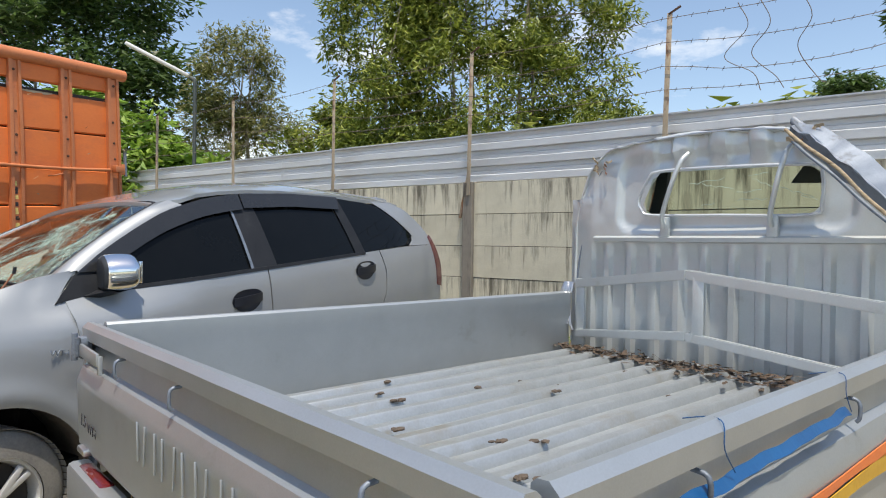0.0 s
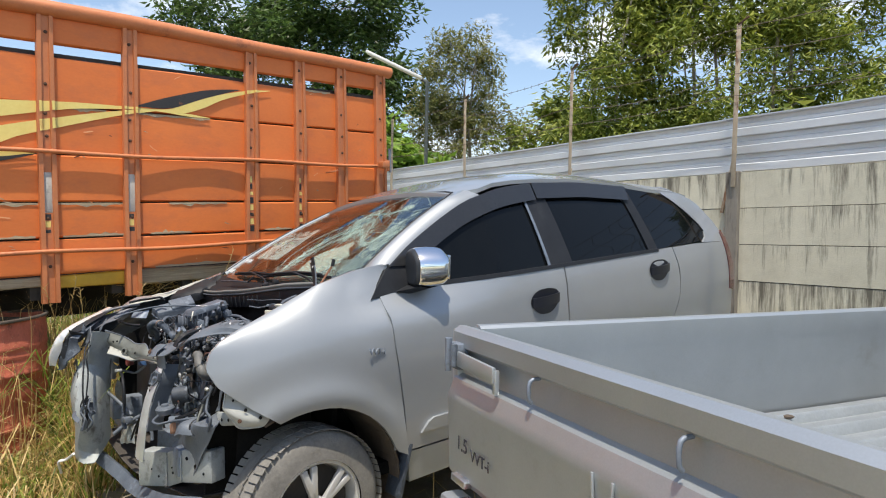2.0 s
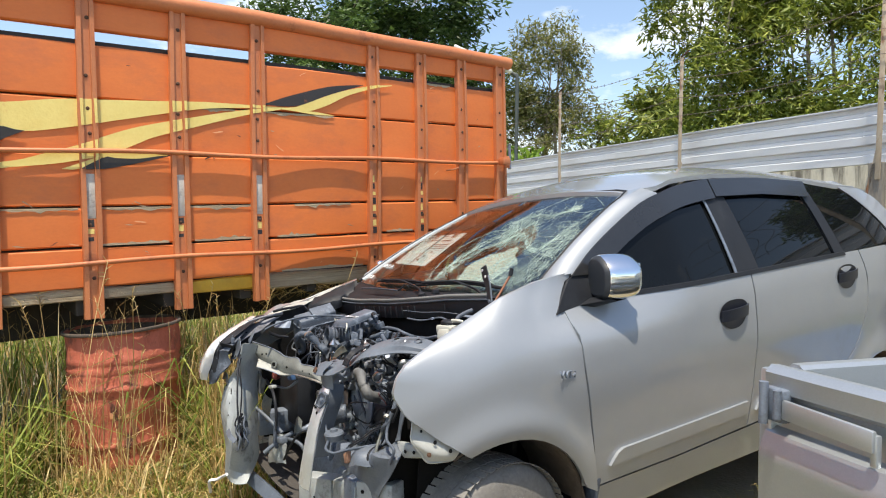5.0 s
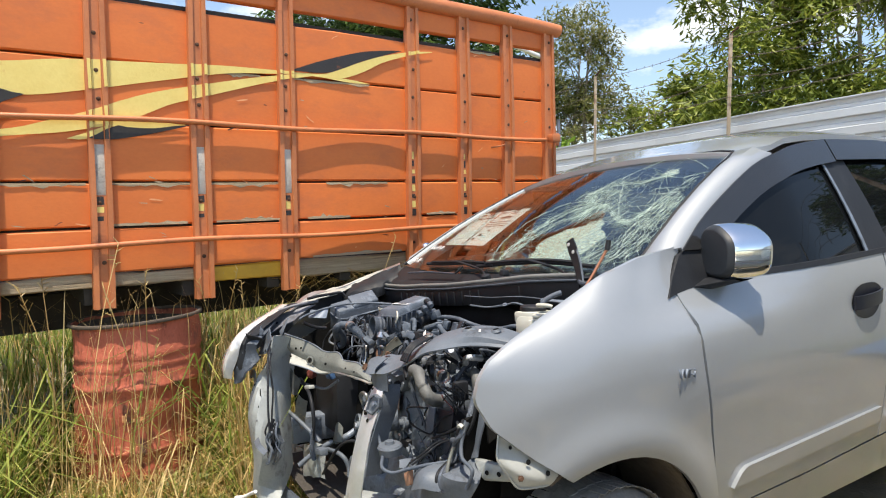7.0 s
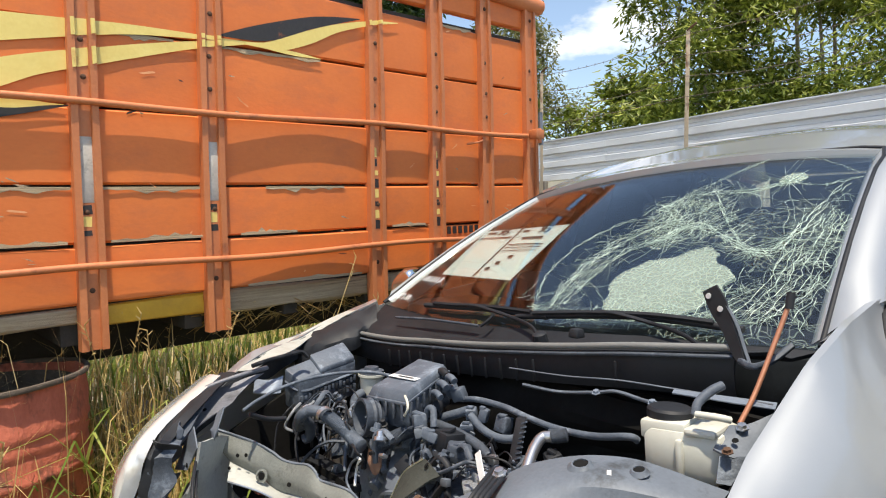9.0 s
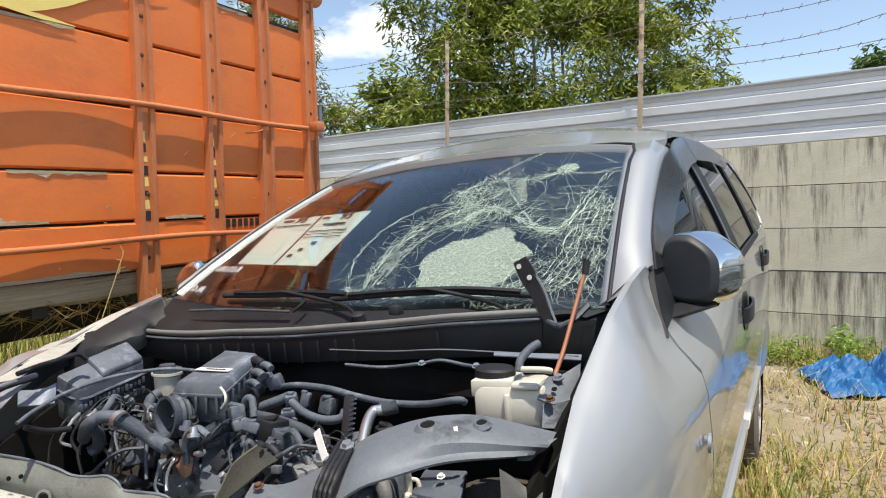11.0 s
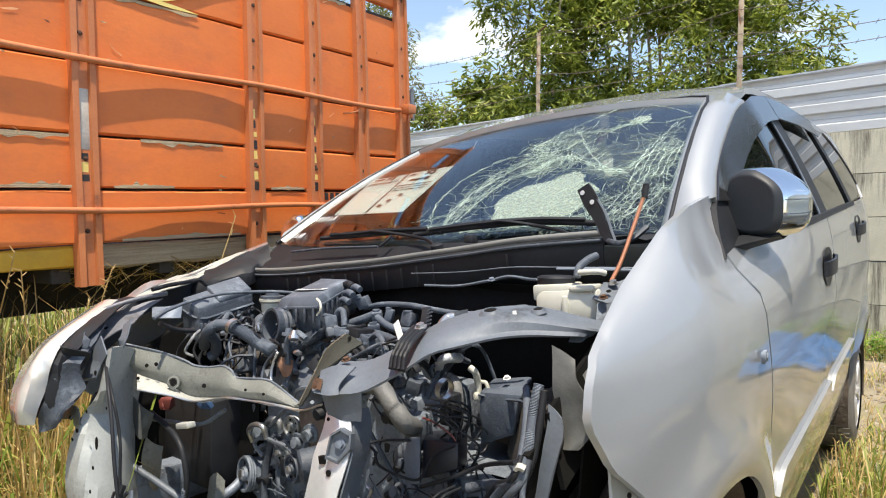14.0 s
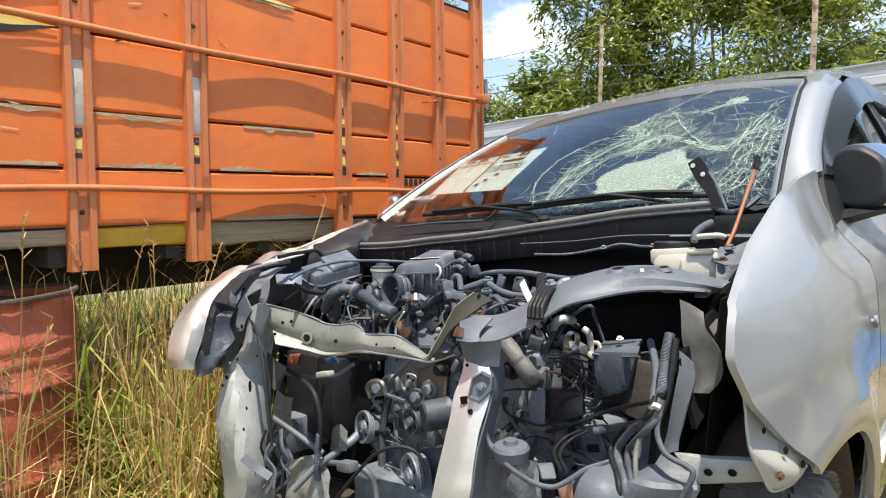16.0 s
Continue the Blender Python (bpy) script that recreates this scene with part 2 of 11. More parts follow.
WALL_CORE = mat("dark_joint_core", (0.06, 0.055, 0.048), (0.09, 0.083, 0.07), rough=0.95, bump=0.2)
CONCRETE_DARK = streaked("stained_concrete_post", (0.24, 0.22, 0.19), (0.17, 0.155, 0.135), (0.06, 0.056, 0.05), tall=2)
ZINC = mat("galvanised_sheet", (0.68, 0.70, 0.73), (0.58, 0.60, 0.63), rough=0.40, rough2=0.55, metal=0.4, scale=1.2, fine=40, bump=0.02, stain=(0.47, 0.47, 0.46), stain_scale=1.5, stain_at=(0.58, 0.8), stretch=(0.5, 1, 3))
POST_PAINT = mat("flaking_post_paint", (0.50, 0.43, 0.33), (0.38, 0.29, 0.2), rough=0.8, scale=8, bump=0.2, stain=(0.22, 0.09, 0.04), stain_scale=6, stain_at=(0.52, 0.62), stretch=(1, 1, 0.4))
WIRE = mat("old_wire", (0.16, 0.13, 0.11), rough=0.8, bump=0)
POLE_DARK = mat("dark_green_pole_paint", (0.05, 0.065, 0.06), (0.07, 0.085, 0.08), rough=0.5, bump=0.05)
LAMP_WHITE = mat("white_lamp_housing", (0.75, 0.76, 0.75), (0.66, 0.67, 0.66), rough=0.4, bump=0.02)
SOIL = mat("dry_soil", (0.31, 0.265, 0.20), (0.19, 0.165, 0.125), rough=0.95, scale=1.8, fine=45, bump=0.6, stain=(0.20, 0.18, 0.095), stain_scale=1.4, stain_at=(0.48, 0.68))
STONE = mat("pale_rubble", (0.46, 0.42, 0.35), (0.34, 0.31, 0.26), rough=0.95, scale=5, bump=0.4)
TARP = mat("blue_tarpaulin", (0.006, 0.15, 0.40), (0.004, 0.085, 0.25), rough=0.45, rough2=0.6, scale=14, fine=180, bump=0.25)
BLUE_STRAP = mat("blue_plastic_strap", (0.006, 0.085, 0.24), (0.005, 0.055, 0.17), rough=0.35, bump=0.05)
DEBRIS = mat("dry_leaf_litter", (0.05, 0.036, 0.027), (0.12, 0.085, 0.06), rough=0.95, scale=20, bump=0.3)
WORN_PLATE = mat("worn_grey_plate", (0.58, 0.56, 0.52), (0.40, 0.385, 0.355), rough=0.7, scale=14, fine=120, bump=0.15, stain=(0.12, 0.11, 0.10), stain_scale=10, stain_at=(0.57, 0.70))
MUD = mat("dried_mud", (0.075, 0.058, 0.045), (0.12, 0.095, 0.075), rough=0.95, scale=25, bump=0.4)
PAPER = mat("paper", (0.74, 0.77, 0.75), (0.66, 0.69, 0.67), rough=0.8, scale=3, bump=0.02)
INK = mat("ink", (0.03, 0.03, 0.04), rough=0.8, bump=0)
CHALK = mat("white_marker", (0.75, 0.75, 0.75), rough=0.8, bump=0)
TAIL_RED = mat("red_lamp_lens", (0.13, 0.012, 0.014), (0.09, 0.01, 0.012), rough=0.12, coat=0.5, bump=0)
AMBER = mat("amber_lamp_lens", (0.55, 0.17, 0.02), rough=0.12, coat=0.5, bump=0)
BARK = mat("bark", (0.36, 0.32, 0.25), (0.22, 0.19, 0.145), rough=0.95, scale=4, bump=0.5, stretch=(1, 1, 0.3))
LEAF_MID = leaf_mat("leaf_mid_green", (0.095, 0.135, 0.022), (0.22, 0.285, 0.045), (0.46, 0.49, 0.12))
LEAF_DARK = leaf_mat("leaf_dark_green", (0.033, 0.068, 0.018), (0.068, 0.128, 0.030), (0.128, 0.210, 0.053))
LEAF_BRIGHT = leaf_mat("leaf_bright_green", (0.120, 0.210, 0.038), (0.210, 0.360, 0.053), (0.360, 0.480, 0.090))
LEAF_OLIVE = leaf_mat("leaf_olive_green", (0.115, 0.130, 0.040), (0.20, 0.225, 0.070), (0.36, 0.33, 0.13))
LITTER = leaf_mat("strewn_litter", (0.12, 0.08, 0.05), (0.27, 0.20, 0.12), (0.46, 0.38, 0.25))
GRASS_DRY = leaf_mat("dry_grass", (0.34, 0.22, 0.085), (0.62, 0.45, 0.19), (0.80, 0.64, 0.33))
GRASS_GREEN = leaf_mat("green_grass", (0.085, 0.135, 0.022), (0.23, 0.30, 0.055), (0.47, 0.49, 0.14))


SEAL_GREY = mat("grey_rubber_seal", (0.115, 0.120, 0.122), (0.175, 0.178, 0.172), rough=0.6, scale=9, bump=0.08)
DUSTY_RUBBER = mat("dusty_rubber", (0.04541, 0.0582, 0.07934), (0.1032, 0.1268, 0.1614), rough=0.45, rough2=0.8, scale=16, fine=160, bump=0.16, stain=(0.2167, 0.2561, 0.3078), stain_scale=18, stain_at=(0.55, 0.73))
DUSTY_PLASTIC = mat("dusty_grey_plastic", (0.0516, 0.06635, 0.09029), (0.1084, 0.1327, 0.1682), rough=0.36, rough2=0.7, scale=13, fine=190, bump=0.12, stain=(0.2683, 0.32, 0.3899), stain_scale=12, stain_at=(0.55, 0.76))
STEEL_GREY = mat("grey_primed_steel", (0.1316, 0.1551, 0.1868), (0.08892, 0.1053, 0.1282), rough=0.48, rough2=0.62, metal=0.12, scale=9, fine=160, bump=0.06, stain=(0.04624, 0.05224, 0.05869), stain_scale=12, stain_at=(0.56, 0.70))
PANEL_GREY = mat("grey_panel_primer", (0.37, 0.40, 0.40), (0.27, 0.292, 0.292), rough=0.46, rough2=0.65, metal=0.15, scale=8, fine=160, bump=0.1, stain=(0.12, 0.12, 0.117), stain_scale=11, stain_at=(0.54, 0.69))
APRON_GREY = mat("mauve_grey_primed_steel", (0.185, 0.19, 0.215), (0.115, 0.119, 0.137), rough=0.42, rough2=0.6, metal=0.2, scale=10, fine=160, bump=0.1, stain=(0.06, 0.06, 0.063), stain_scale=11, stain_at=(0.55, 0.7))
OLIVE_STEEL = mat("olive_primed_steel", (0.205, 0.216, 0.198), (0.135, 0.143, 0.132), rough=0.5, rough2=0.7, metal=0.12, scale=8, fine=160, bump=0.1, stain=(0.07, 0.07, 0.064), stain_scale=10, stain_at=(0.56, 0.7))
# darker copy of the olive steel, with the gusset's shade put into the colour
OLIVE_SHADE = mat("shaded_olive_steel", (0.034, 0.037, 0.032), (0.060, 0.064, 0.056), rough=0.7, scale=10, fine=160, bump=0.1, stain=(0.02, 0.02, 0.018), stain_scale=12, spec=0.2)
ENGINE_DARK = mat("oily_engine_casting", (0.08406, 0.1004, 0.1251), (0.2077, 0.2454, 0.2911), rough=0.42, rough2=0.75, metal=0.25, scale=16, fine=130, bump=0.24, stain=(0.02967, 0.03347, 0.0383), stain_scale=10, stain_at=(0.58, 0.72))
ALLOY_BROWN = mat("heat_stained_alloy", (0.20, 0.155, 0.135), (0.12, 0.10, 0.088), rough=0.55, metal=0.3, scale=14, fine=160, bump=0.15, stain=(0.05, 0.045, 0.04), stain_scale=12)
HOSE_GREY = mat("dusty_grey_hose", (0.0936, 0.0988, 0.104), (0.1625, 0.169, 0.1716), rough=0.6, scale=14, fine=160, bump=0.14, stain=(0.052, 0.0546, 0.0572), stain_scale=14)
CRACK = mat("crack_glint", (0.52, 0.66, 0.58), (0.22, 0.32, 0.28), rough=0.4, scale=24, bump=0)
CLAMP_BLUE = mat("dull_blue_plastic", (0.03, 0.085, 0.19), (0.025, 0.06, 0.13), rough=0.6, bump=0.03)
RUST_PALE = mat("orange_rust", (0.36, 0.19, 0.12), (0.26, 0.15, 0.10), rough=0.85, scale=20, bump=0.2)
RED_DULL = mat("dull_red_plastic", (0.20, 0.045, 0.04), (0.13, 0.04, 0.035), rough=0.6, scale=12, bump=0.05)
CONTROL_BLUE = mat("blue_black_plastic", (0.008, 0.010, 0.017), (0.014, 0.016, 0.024), rough=0.4, scale=9, bump=0.03)
SPLASH_GREY = mat("grey_liner_plastic", (0.062, 0.066, 0.066), (0.10, 0.104, 0.102), rough=0.55, scale=9, bump=0.12, spec=0.3)
PAPER_WHITE = mat("white_label", (0.66, 0.67, 0.68), (0.58, 0.59, 0.60), rough=0.7, bump=0)


def clear_glass(name, tint=(0.85, 0.95, 0.92), rough=0.0):
    m = bpy.data.materials.new(name)
    m.use_nodes = True
    n, l = m.node_tree.nodes, m.node_tree.links
    n.remove(n["Principled BSDF"])
    tr, gl, lw, mx = n.new("ShaderNodeBsdfTransparent"), n.new("ShaderNodeBsdfGlossy"), n.new("ShaderNodeLayerWeight"), n.new("ShaderNodeMixShader")
    tr.inputs["Color"].default_value = (*tint, 1)
    gl.inputs["Roughness"].default_value = 0.02 + rough
    pw = n.new("ShaderNodeMath")
    pw.operation = "POWER"
    pw.inputs[1].default_value = 4.0
    l.new(lw.outputs["Facing"], pw.inputs[0])
    l.new(pw.outputs[0], mx.inputs["Fac"])
    l.new(tr.outputs["BSDF"], mx.inputs[1])
    l.new(gl.outputs["BSDF"], mx.inputs[2])
    l.new(mx.outputs["Shader"], n["Material Output"].inputs["Surface"])
    return m


LAMP_FACE = mat("headlamp_face", (0.72, 0.73, 0.72), (0.55, 0.55, 0.53), rough=0.12, metal=0.25, scale=5, coat=0.6, bump=0.02, stain=(0.25, 0.24, 0.22), stain_scale=3, stain_at=(0.55, 0.65))
GREEN_FILM = clear_glass("greenish_film_glass", (0.86, 0.89, 0.80))
LENS = clear_glass("clear_lamp_lens", (0.9, 0.92, 0.92))

# ---- mesh tools
TUBED = set()


def part(name, bm, material, parent=None, label="", smooth=28):
    if id(bm) in TUBED:
        TUBED.discard(id(bm))
        smooth = max(smooth, 60) if smooth else 0
    me = bpy.data.meshes.new(name)
    bmesh.ops.recalc_face_normals(bm, faces=bm.faces)
    bm.to_mesh(me)
    bm.free()
    me.materials.append(material)
    if smooth:
        for p in me.polygons:
            p.use_smooth = True
        me.set_sharp_from_angle(angle=radians(smooth))
    ob = new(name, me)
    if parent:
        ob.parent = parent
    if label:
        ob["label"] = label
    return ob


def thing(name, m, label, category, group="", kind=""):
    ob = new(name)
    ob.empty_display_size = 0.1
    ob.matrix_world = m
    return tagged(ob, label, category, group, kind)


def box(bm, c, s, turn=(0, 0, 0), bev=0.0, taper=1.0):
    """A box of size s about c, its top narrowed by taper, its edges bevelled."""
    m = Matrix.Translation(c) @ Euler([radians(a) for a in turn]).to_matrix().to_4x4()
    vs = []
    for z in (-0.5, 0.5):
        k = taper if z > 0 else 1.0
        for x, y in ((-0.5, -0.5), (0.5, -0.5), (0.5, 0.5), (-0.5, 0.5)):
            vs.append(bm.verts.new(m @ Vector((x * s[0] * k, y * s[1] * k, z * s[2]))))
    fs = [bm.faces.new([vs[i] for i in f]) for f in ((3, 2, 1, 0), (4, 5, 6, 7), (0, 1, 5, 4), (1, 2, 6, 5), (2, 3, 7, 6), (3, 0, 4, 7))]
    if bev:
        bmesh.ops.bevel(bm, geom=list({e for f in fs for e in f.edges}), offset=bev, segments=2, affect="EDGES", profile=0.5)
    return bm


def basis(d):
    d = Vector(d).normalized()
    a = Vector((0, 0, 1)) if abs(d.z) < 0.9 else Vector((1, 0, 0))
    u = d.cross(a).normalized()
    return u, d.cross(u)


def lathe(bm, p, d, prof, n=24, caps=True):
    """Rings of (distance along d, radius) about the axis through p."""
    p, d = Vector(p), Vector(d).normalized()
    u, v = basis(d)
    rings = [[bm.verts.new(p + d * h + (u * math.cos(2 * math.pi * k / n) + v * math.sin(2 * math.pi * k / n)) * max(r, 1e-4)) for k in range(n)] for h, r in prof]
    for a, b in zip(rings, rings[1:]):
        for k in range(n):
            bm.faces.new((a[k], a[(k + 1) % n], b[(k + 1) % n], b[k]))
    if caps:
        bm.faces.new(rings[0][::-1])
        bm.faces.new(rings[-1])
    return bm


def cyl(bm, p, q, r, r2=None, n=14, bev=0.0):
    p, q = Vector(p), Vector(q)
    h = (q - p).length
    r2 = r if r2 is None else r2
    prof = [(0, r - bev), (bev, r), (h - bev, r2), (h, r2 - bev)] if bev else [(0, r), (h, r2)]
    return lathe(bm, p, q - p, prof, n)


def spline(pts, k=6):
    """A smooth line through the points."""
    P = [Vector(p) for p in pts]
    if len(P) < 3:
        return P
    Q = [P[0] * 2 - P[1], *P, P[-1] * 2 - P[-2]]
    out = []
    for a, b, c, d in zip(Q, Q[1:], Q[2:], Q[3:]):
        for i in range(k):
            t = i / k
            out.append(0.5 * ((2 * b) + (c - a) * t + (2 * a - 5 * b + 4 * c - d) * t * t + (3 * b - a - 3 * c + d) * t ** 3))
    return out + [P[-1]]


def tube(bm, pts, r, n=8, k=6, ribs=0.0):
    """A pipe along a smooth line; ribs: how far its rings swell, as on a bellows hose."""
    TUBED.add(id(bm))
    line = spline(pts, k * (4 if ribs else 1))
    rings, u = [], None
    for i, p in enumerate(line):
        d = (line[min(i + 1, len(line) - 1)] - line[max(i - 1, 0)]).normalized()
        if u is None:
            u, _ = basis(d)
        u = (u - d * u.dot(d)).normalized()
        v = d.cross(u)
        rr = r * (1 + ribs * (i % 2))
        rings.append([bm.verts.new(p + (u * math.cos(2 * math.pi * j / n) + v * math.sin(2 * math.pi * j / n)) * rr) for j in range(n)])
    for a, b in zip(rings, rings[1:]):
        for j in range(n):
            bm.faces.new((a[j], a[(j + 1) % n], b[(j + 1) % n], b[j]))
    bm.faces.new(rings[0][::-1])
    bm.faces.new(rings[-1])
    return bm


def grid(bm, rows, thick=0.0, push=None):
    """A sheet through rows of points; thick: closes it to a plate of that thickness, along its normals (or along push)."""
    V = [[bm.verts.new(p) for p in r] for r in rows]
    for a, b in zip(V, V[1:]):
        for i in range(len(a) - 1):
            bm.faces.new((a[i], a[i + 1], b[i + 1], b[i]))
    if thick:
        nr, nc = len(rows), len(rows[0])
        W = []
        for i in range(nr):
            row = []
            for j in range(nc):
                du = Vector(rows[i][min(j + 1, nc - 1)]) - Vector(rows[i][max(j - 1, 0)])
                dv = Vector(rows[min(i + 1, nr - 1)][j]) - Vector(rows[max(i - 1, 0)][j])
                nn = Vector(push) if push else du.cross(dv)
                nn = nn.normalized() if nn.length > 1e-9 else Vector((0, 0, 1))
                row.append(bm.verts.new(Vector(rows[i][j]) + nn * thick))
            W.append(row)
        for a, b in zip(W, W[1:]):
            for i in range(nc - 1):
                bm.faces.new((a[i], b[i], b[i + 1], a[i + 1]))
        rim = [(0, j) for j in range(nc)] + [(i, nc - 1) for i in range(1, nr)] + [(nr - 1, j) for j in range(nc - 2, -1, -1)] + [(i, 0) for i in range(nr - 2, 0, -1)]
        for (a, b), (c, d) in zip(rim, rim[1:] + rim[:1]):
            bm.faces.new((V[a][b], W[a][b], W[c][d], V[c][d]))
    return bm


def along(poly, n):
    """n + 1 even steps along a line of points."""
    P = [Vector(p) for p in poly]
    L = [0.0]
    for a, b in zip(P, P[1:]):
        L.append(L[-1] + (b - a).length)
    out = []
    for i in range(n + 1):
        s = L[-1] * i / n
        k = max(j for j in range(len(P) - 1) if L[j] <= s + 1e-9)
        t = (s - L[k]) / max(L[k + 1] - L[k], 1e-9)
        out.append(P[k].lerp(P[k + 1], min(t, 1)))
    return out


def patch(bottom, top, left, right, nu, nv):
    """A net spanned between four edge lines."""
    B, T, L, R = along(bottom, nu), along(top, nu), along(left, nv), along(right, nv)
    rows = []
    for j in range(nv + 1):
        v, row = j / nv, []
        for i in range(nu + 1):
            u = i / nu
            row.append(B[i] * (1 - v) + T[i] * v + L[j] * (1 - u) + R[j] * u - (B[0] * (1 - u) * (1 - v) + B[-1] * u * (1 - v) + T[0] * (1 - u) * v + T[-1] * u * v))
        rows.append(row)
    return rows


def plate(bm, outline, thick, at=lambda p: p):
    """A flat outline in x and z, given depth along y; at() moves its points."""
    a = [bm.verts.new(at(Vector((x, 0, z)))) for x, z in outline]
    b = [bm.verts.new(at(Vector((x, thick, z)))) for x, z in outline]
    bm.faces.new(a)
    bm.faces.new(b[::-1])
    for i in range(len(a)):
        j = (i + 1) % len(a)
        bm.faces.new((a[i], b[i], b[j], a[j]))
    return bm


def lerp_curve(pts, x):
    """The height at x of a line of points in rising x."""
    if x <= pts[0][0]:
        return pts[0][1]
    for (a, b), (c, d) in zip(pts, pts[1:]):
        if x <= c:
            return b + (d - b) * (x - a) / (c - a)
    return pts[-1][1]


def ease(a, b, x):
    t = min(1.0, max(0.0, (x - a) / (b - a)))
    return t * t * (3 - 2 * t)


def B():
    return bmesh.new()


AT = Matrix.Translation


def text_part(name, body, size, material, parent, m, depth=0.0008):
    fc = bpy.data.curves.new(name, "FONT")
    fc.body, fc.size, fc.extrude = body, size, depth
    tx = new(name, fc)
    me = bpy.data.meshes.new_from_object(tx)
    bpy.data.objects.remove(tx)
    me.materials.append(material)
    ob = new(name, me)
    ob.parent = parent
    ob.matrix_basis = m
    return ob

# ---- places: the car, the truck, the pickup and the wall, each with its own axes
def axes(o, x, y):
    x, y = Vector(x).normalized(), Vector(y).normalized()
    z = x.cross(y)
    return Matrix(((x.x, y.x, z.x, o[0]), (x.y, y.y, z.y, o[1]), (x.z, y.z, z.z, o[2]), (0, 0, 0, 1)))


def heading(a):
    return Vector((math.cos(radians(a)), math.sin(radians(a)), 0))


CAR_F = -heading(57.6)
CAR_L = Vector((-CAR_F.y, CAR_F.x, 0))
CAR_M = axes(Vector((-0.951, 3.578, 0)) - CAR_L * 0.82, CAR_F, CAR_L)
TRUCK_U = heading(60.1)
TRUCK_M = axes(Vector((-3.25, 4.42, 0)) + TRUCK_U * 0.098, TRUCK_U, (-TRUCK_U.y, TRUCK_U.x, 0)) @ pose(0, 0, 0, 0, -3.2, 0)
BED_S = heading(41.3)
BED_M = axes((-0.969, 1.863, 0.008), BED_S, (-BED_S.y, BED_S.x, 0))
WALL_U = heading(-37)
WALL_M = axes((0.457, 8.45, 0), WALL_U, (-WALL_U.y, WALL_U.x, 0))
BAY = 2.5


def ground_z(x, y):
    s = (x + 0.951) * CAR_F.x + (y - 3.578) * CAR_F.y
    dip = -0.035 * (max(0.0, min(s, 4.0)) / 1.33) ** 1.5
    near = max(0.0, 1 - math.hypot(x + 1, y - 4) / 30)
    return dip + near * (0.025 * noise.noise(Vector((x * 0.8, y * 0.8, 0))) + 0.012 * noise.noise(Vector((x * 3.1, y * 3.1, 4))))


bm = B()
coords = [-900, -300, -120, -60, -35, -24, -18]
line_x = coords + [-14 + 0.3 * k for k in range(87)] + [14, 20, 30, 60, 120, 300, 900]
line_y = coords + [-8 + 0.3 * k for k in range(87)] + [20, 26, 35, 60, 120, 300, 900]
grid(bm, [[(x, y, ground_z(x, y)) for x in line_x] for y in line_y])
tagged(part("ground", bm, SOIL, smooth=60), "bare dry soil yard with patchy weeds and rubble", "ground", kind="structure")

# ---- the wall: concrete posts, five rows of slabs, corrugated sheet above, iron posts with barbed wire
wall = thing("wall_north", WALL_M, "stained concrete slab wall with galvanised sheet on top", "wall", kind="structure")
SLAB = 0.412
K0, K1 = -6, 7
bm = B()
box(bm, (0, 0, 0), (BAY - 0.10, 0.06, SLAB - 0.008), bev=0.0015)
slab_mesh = None
for k in range(K0, K1):
    for r in range(5):
        if slab_mesh is None:
            ob = part("concrete_slab", bm, CONCRETE, wall, smooth=0)
            slab_mesh = ob.data
        else:
            ob = new("concrete_slab", slab_mesh)
            ob.parent = wall
        ob.matrix_basis = pose((k + 0.5) * BAY, 0.01 + 0.002 * math.sin(k * 3 + r * 2), 0.03 + (r + 0.5) * SLAB, 0.08 * math.sin(k + 2 * r), 0, 0)
# dark core added behind the slabs, seen as the joints' dark lines
bm = B()
box(bm, ((K0 + K1) * BAY / 2, 0.012, 1.04), ((K1 - K0) * BAY, 0.03, 2.06))
part("joint_core", bm, WALL_CORE, wall, smooth=0)
post_mesh = None
for k in range(K0, K1 + 1):
    if post_mesh is None:
        bm = B()
        box(bm, (0, 0, 1.05), (0.15, 0.14, 2.1), bev=0.012)
        ob = part("concrete_post", bm, CONCRETE_DARK, wall, smooth=0)
        post_mesh = ob.data
    else:
        ob = new("concrete_post", post_mesh)
        ob.parent = wall
    ob.matrix_basis = pose(k * BAY, -0.01, 0, 0, 0.3 * math.sin(k * 5), 0)
# corrugated sheets, one a bay and a half, with stepped ribs
prof = []
for r in range(3):
    z0 = 2.10 + r * 0.205
    prof += [(z0, 0.038), (z0 + 0.008, -0.026), (z0 + 0.088, -0.030), (z0 + 0.104, 0.0), (z0 + 0.108, -0.006), (z0 + 0.142, -0.008), (z0 + 0.160, 0.038)]
prof += [(2.71, 0.03), (2.72, -0.03), (2.735, -0.03)]
for i in range(9):
    x0, x1 = K0 * BAY + i * 3.7, K0 * BAY + (i + 1) * 3.7 + 0.05
    bm = B()
    lift = 0.006 * (i % 2)
    n = 14
    rows = []
    for z, y in prof:
        rows.append([(x0 + (x1 - x0) * j / n, 0.075 + y + lift + 0.012 * noise.noise(Vector((x0 + j * 0.5, z * 3, 1))), z + 0.014 * noise.noise(Vector((x0 * 0.3 + j * 0.12, 0, 7)))) for j in range(n + 1)])
    grid(bm, rows, 0.004, push=(0, 1, 0))
    part("corrugated_sheet", bm, ZINC, wall, smooth=25)

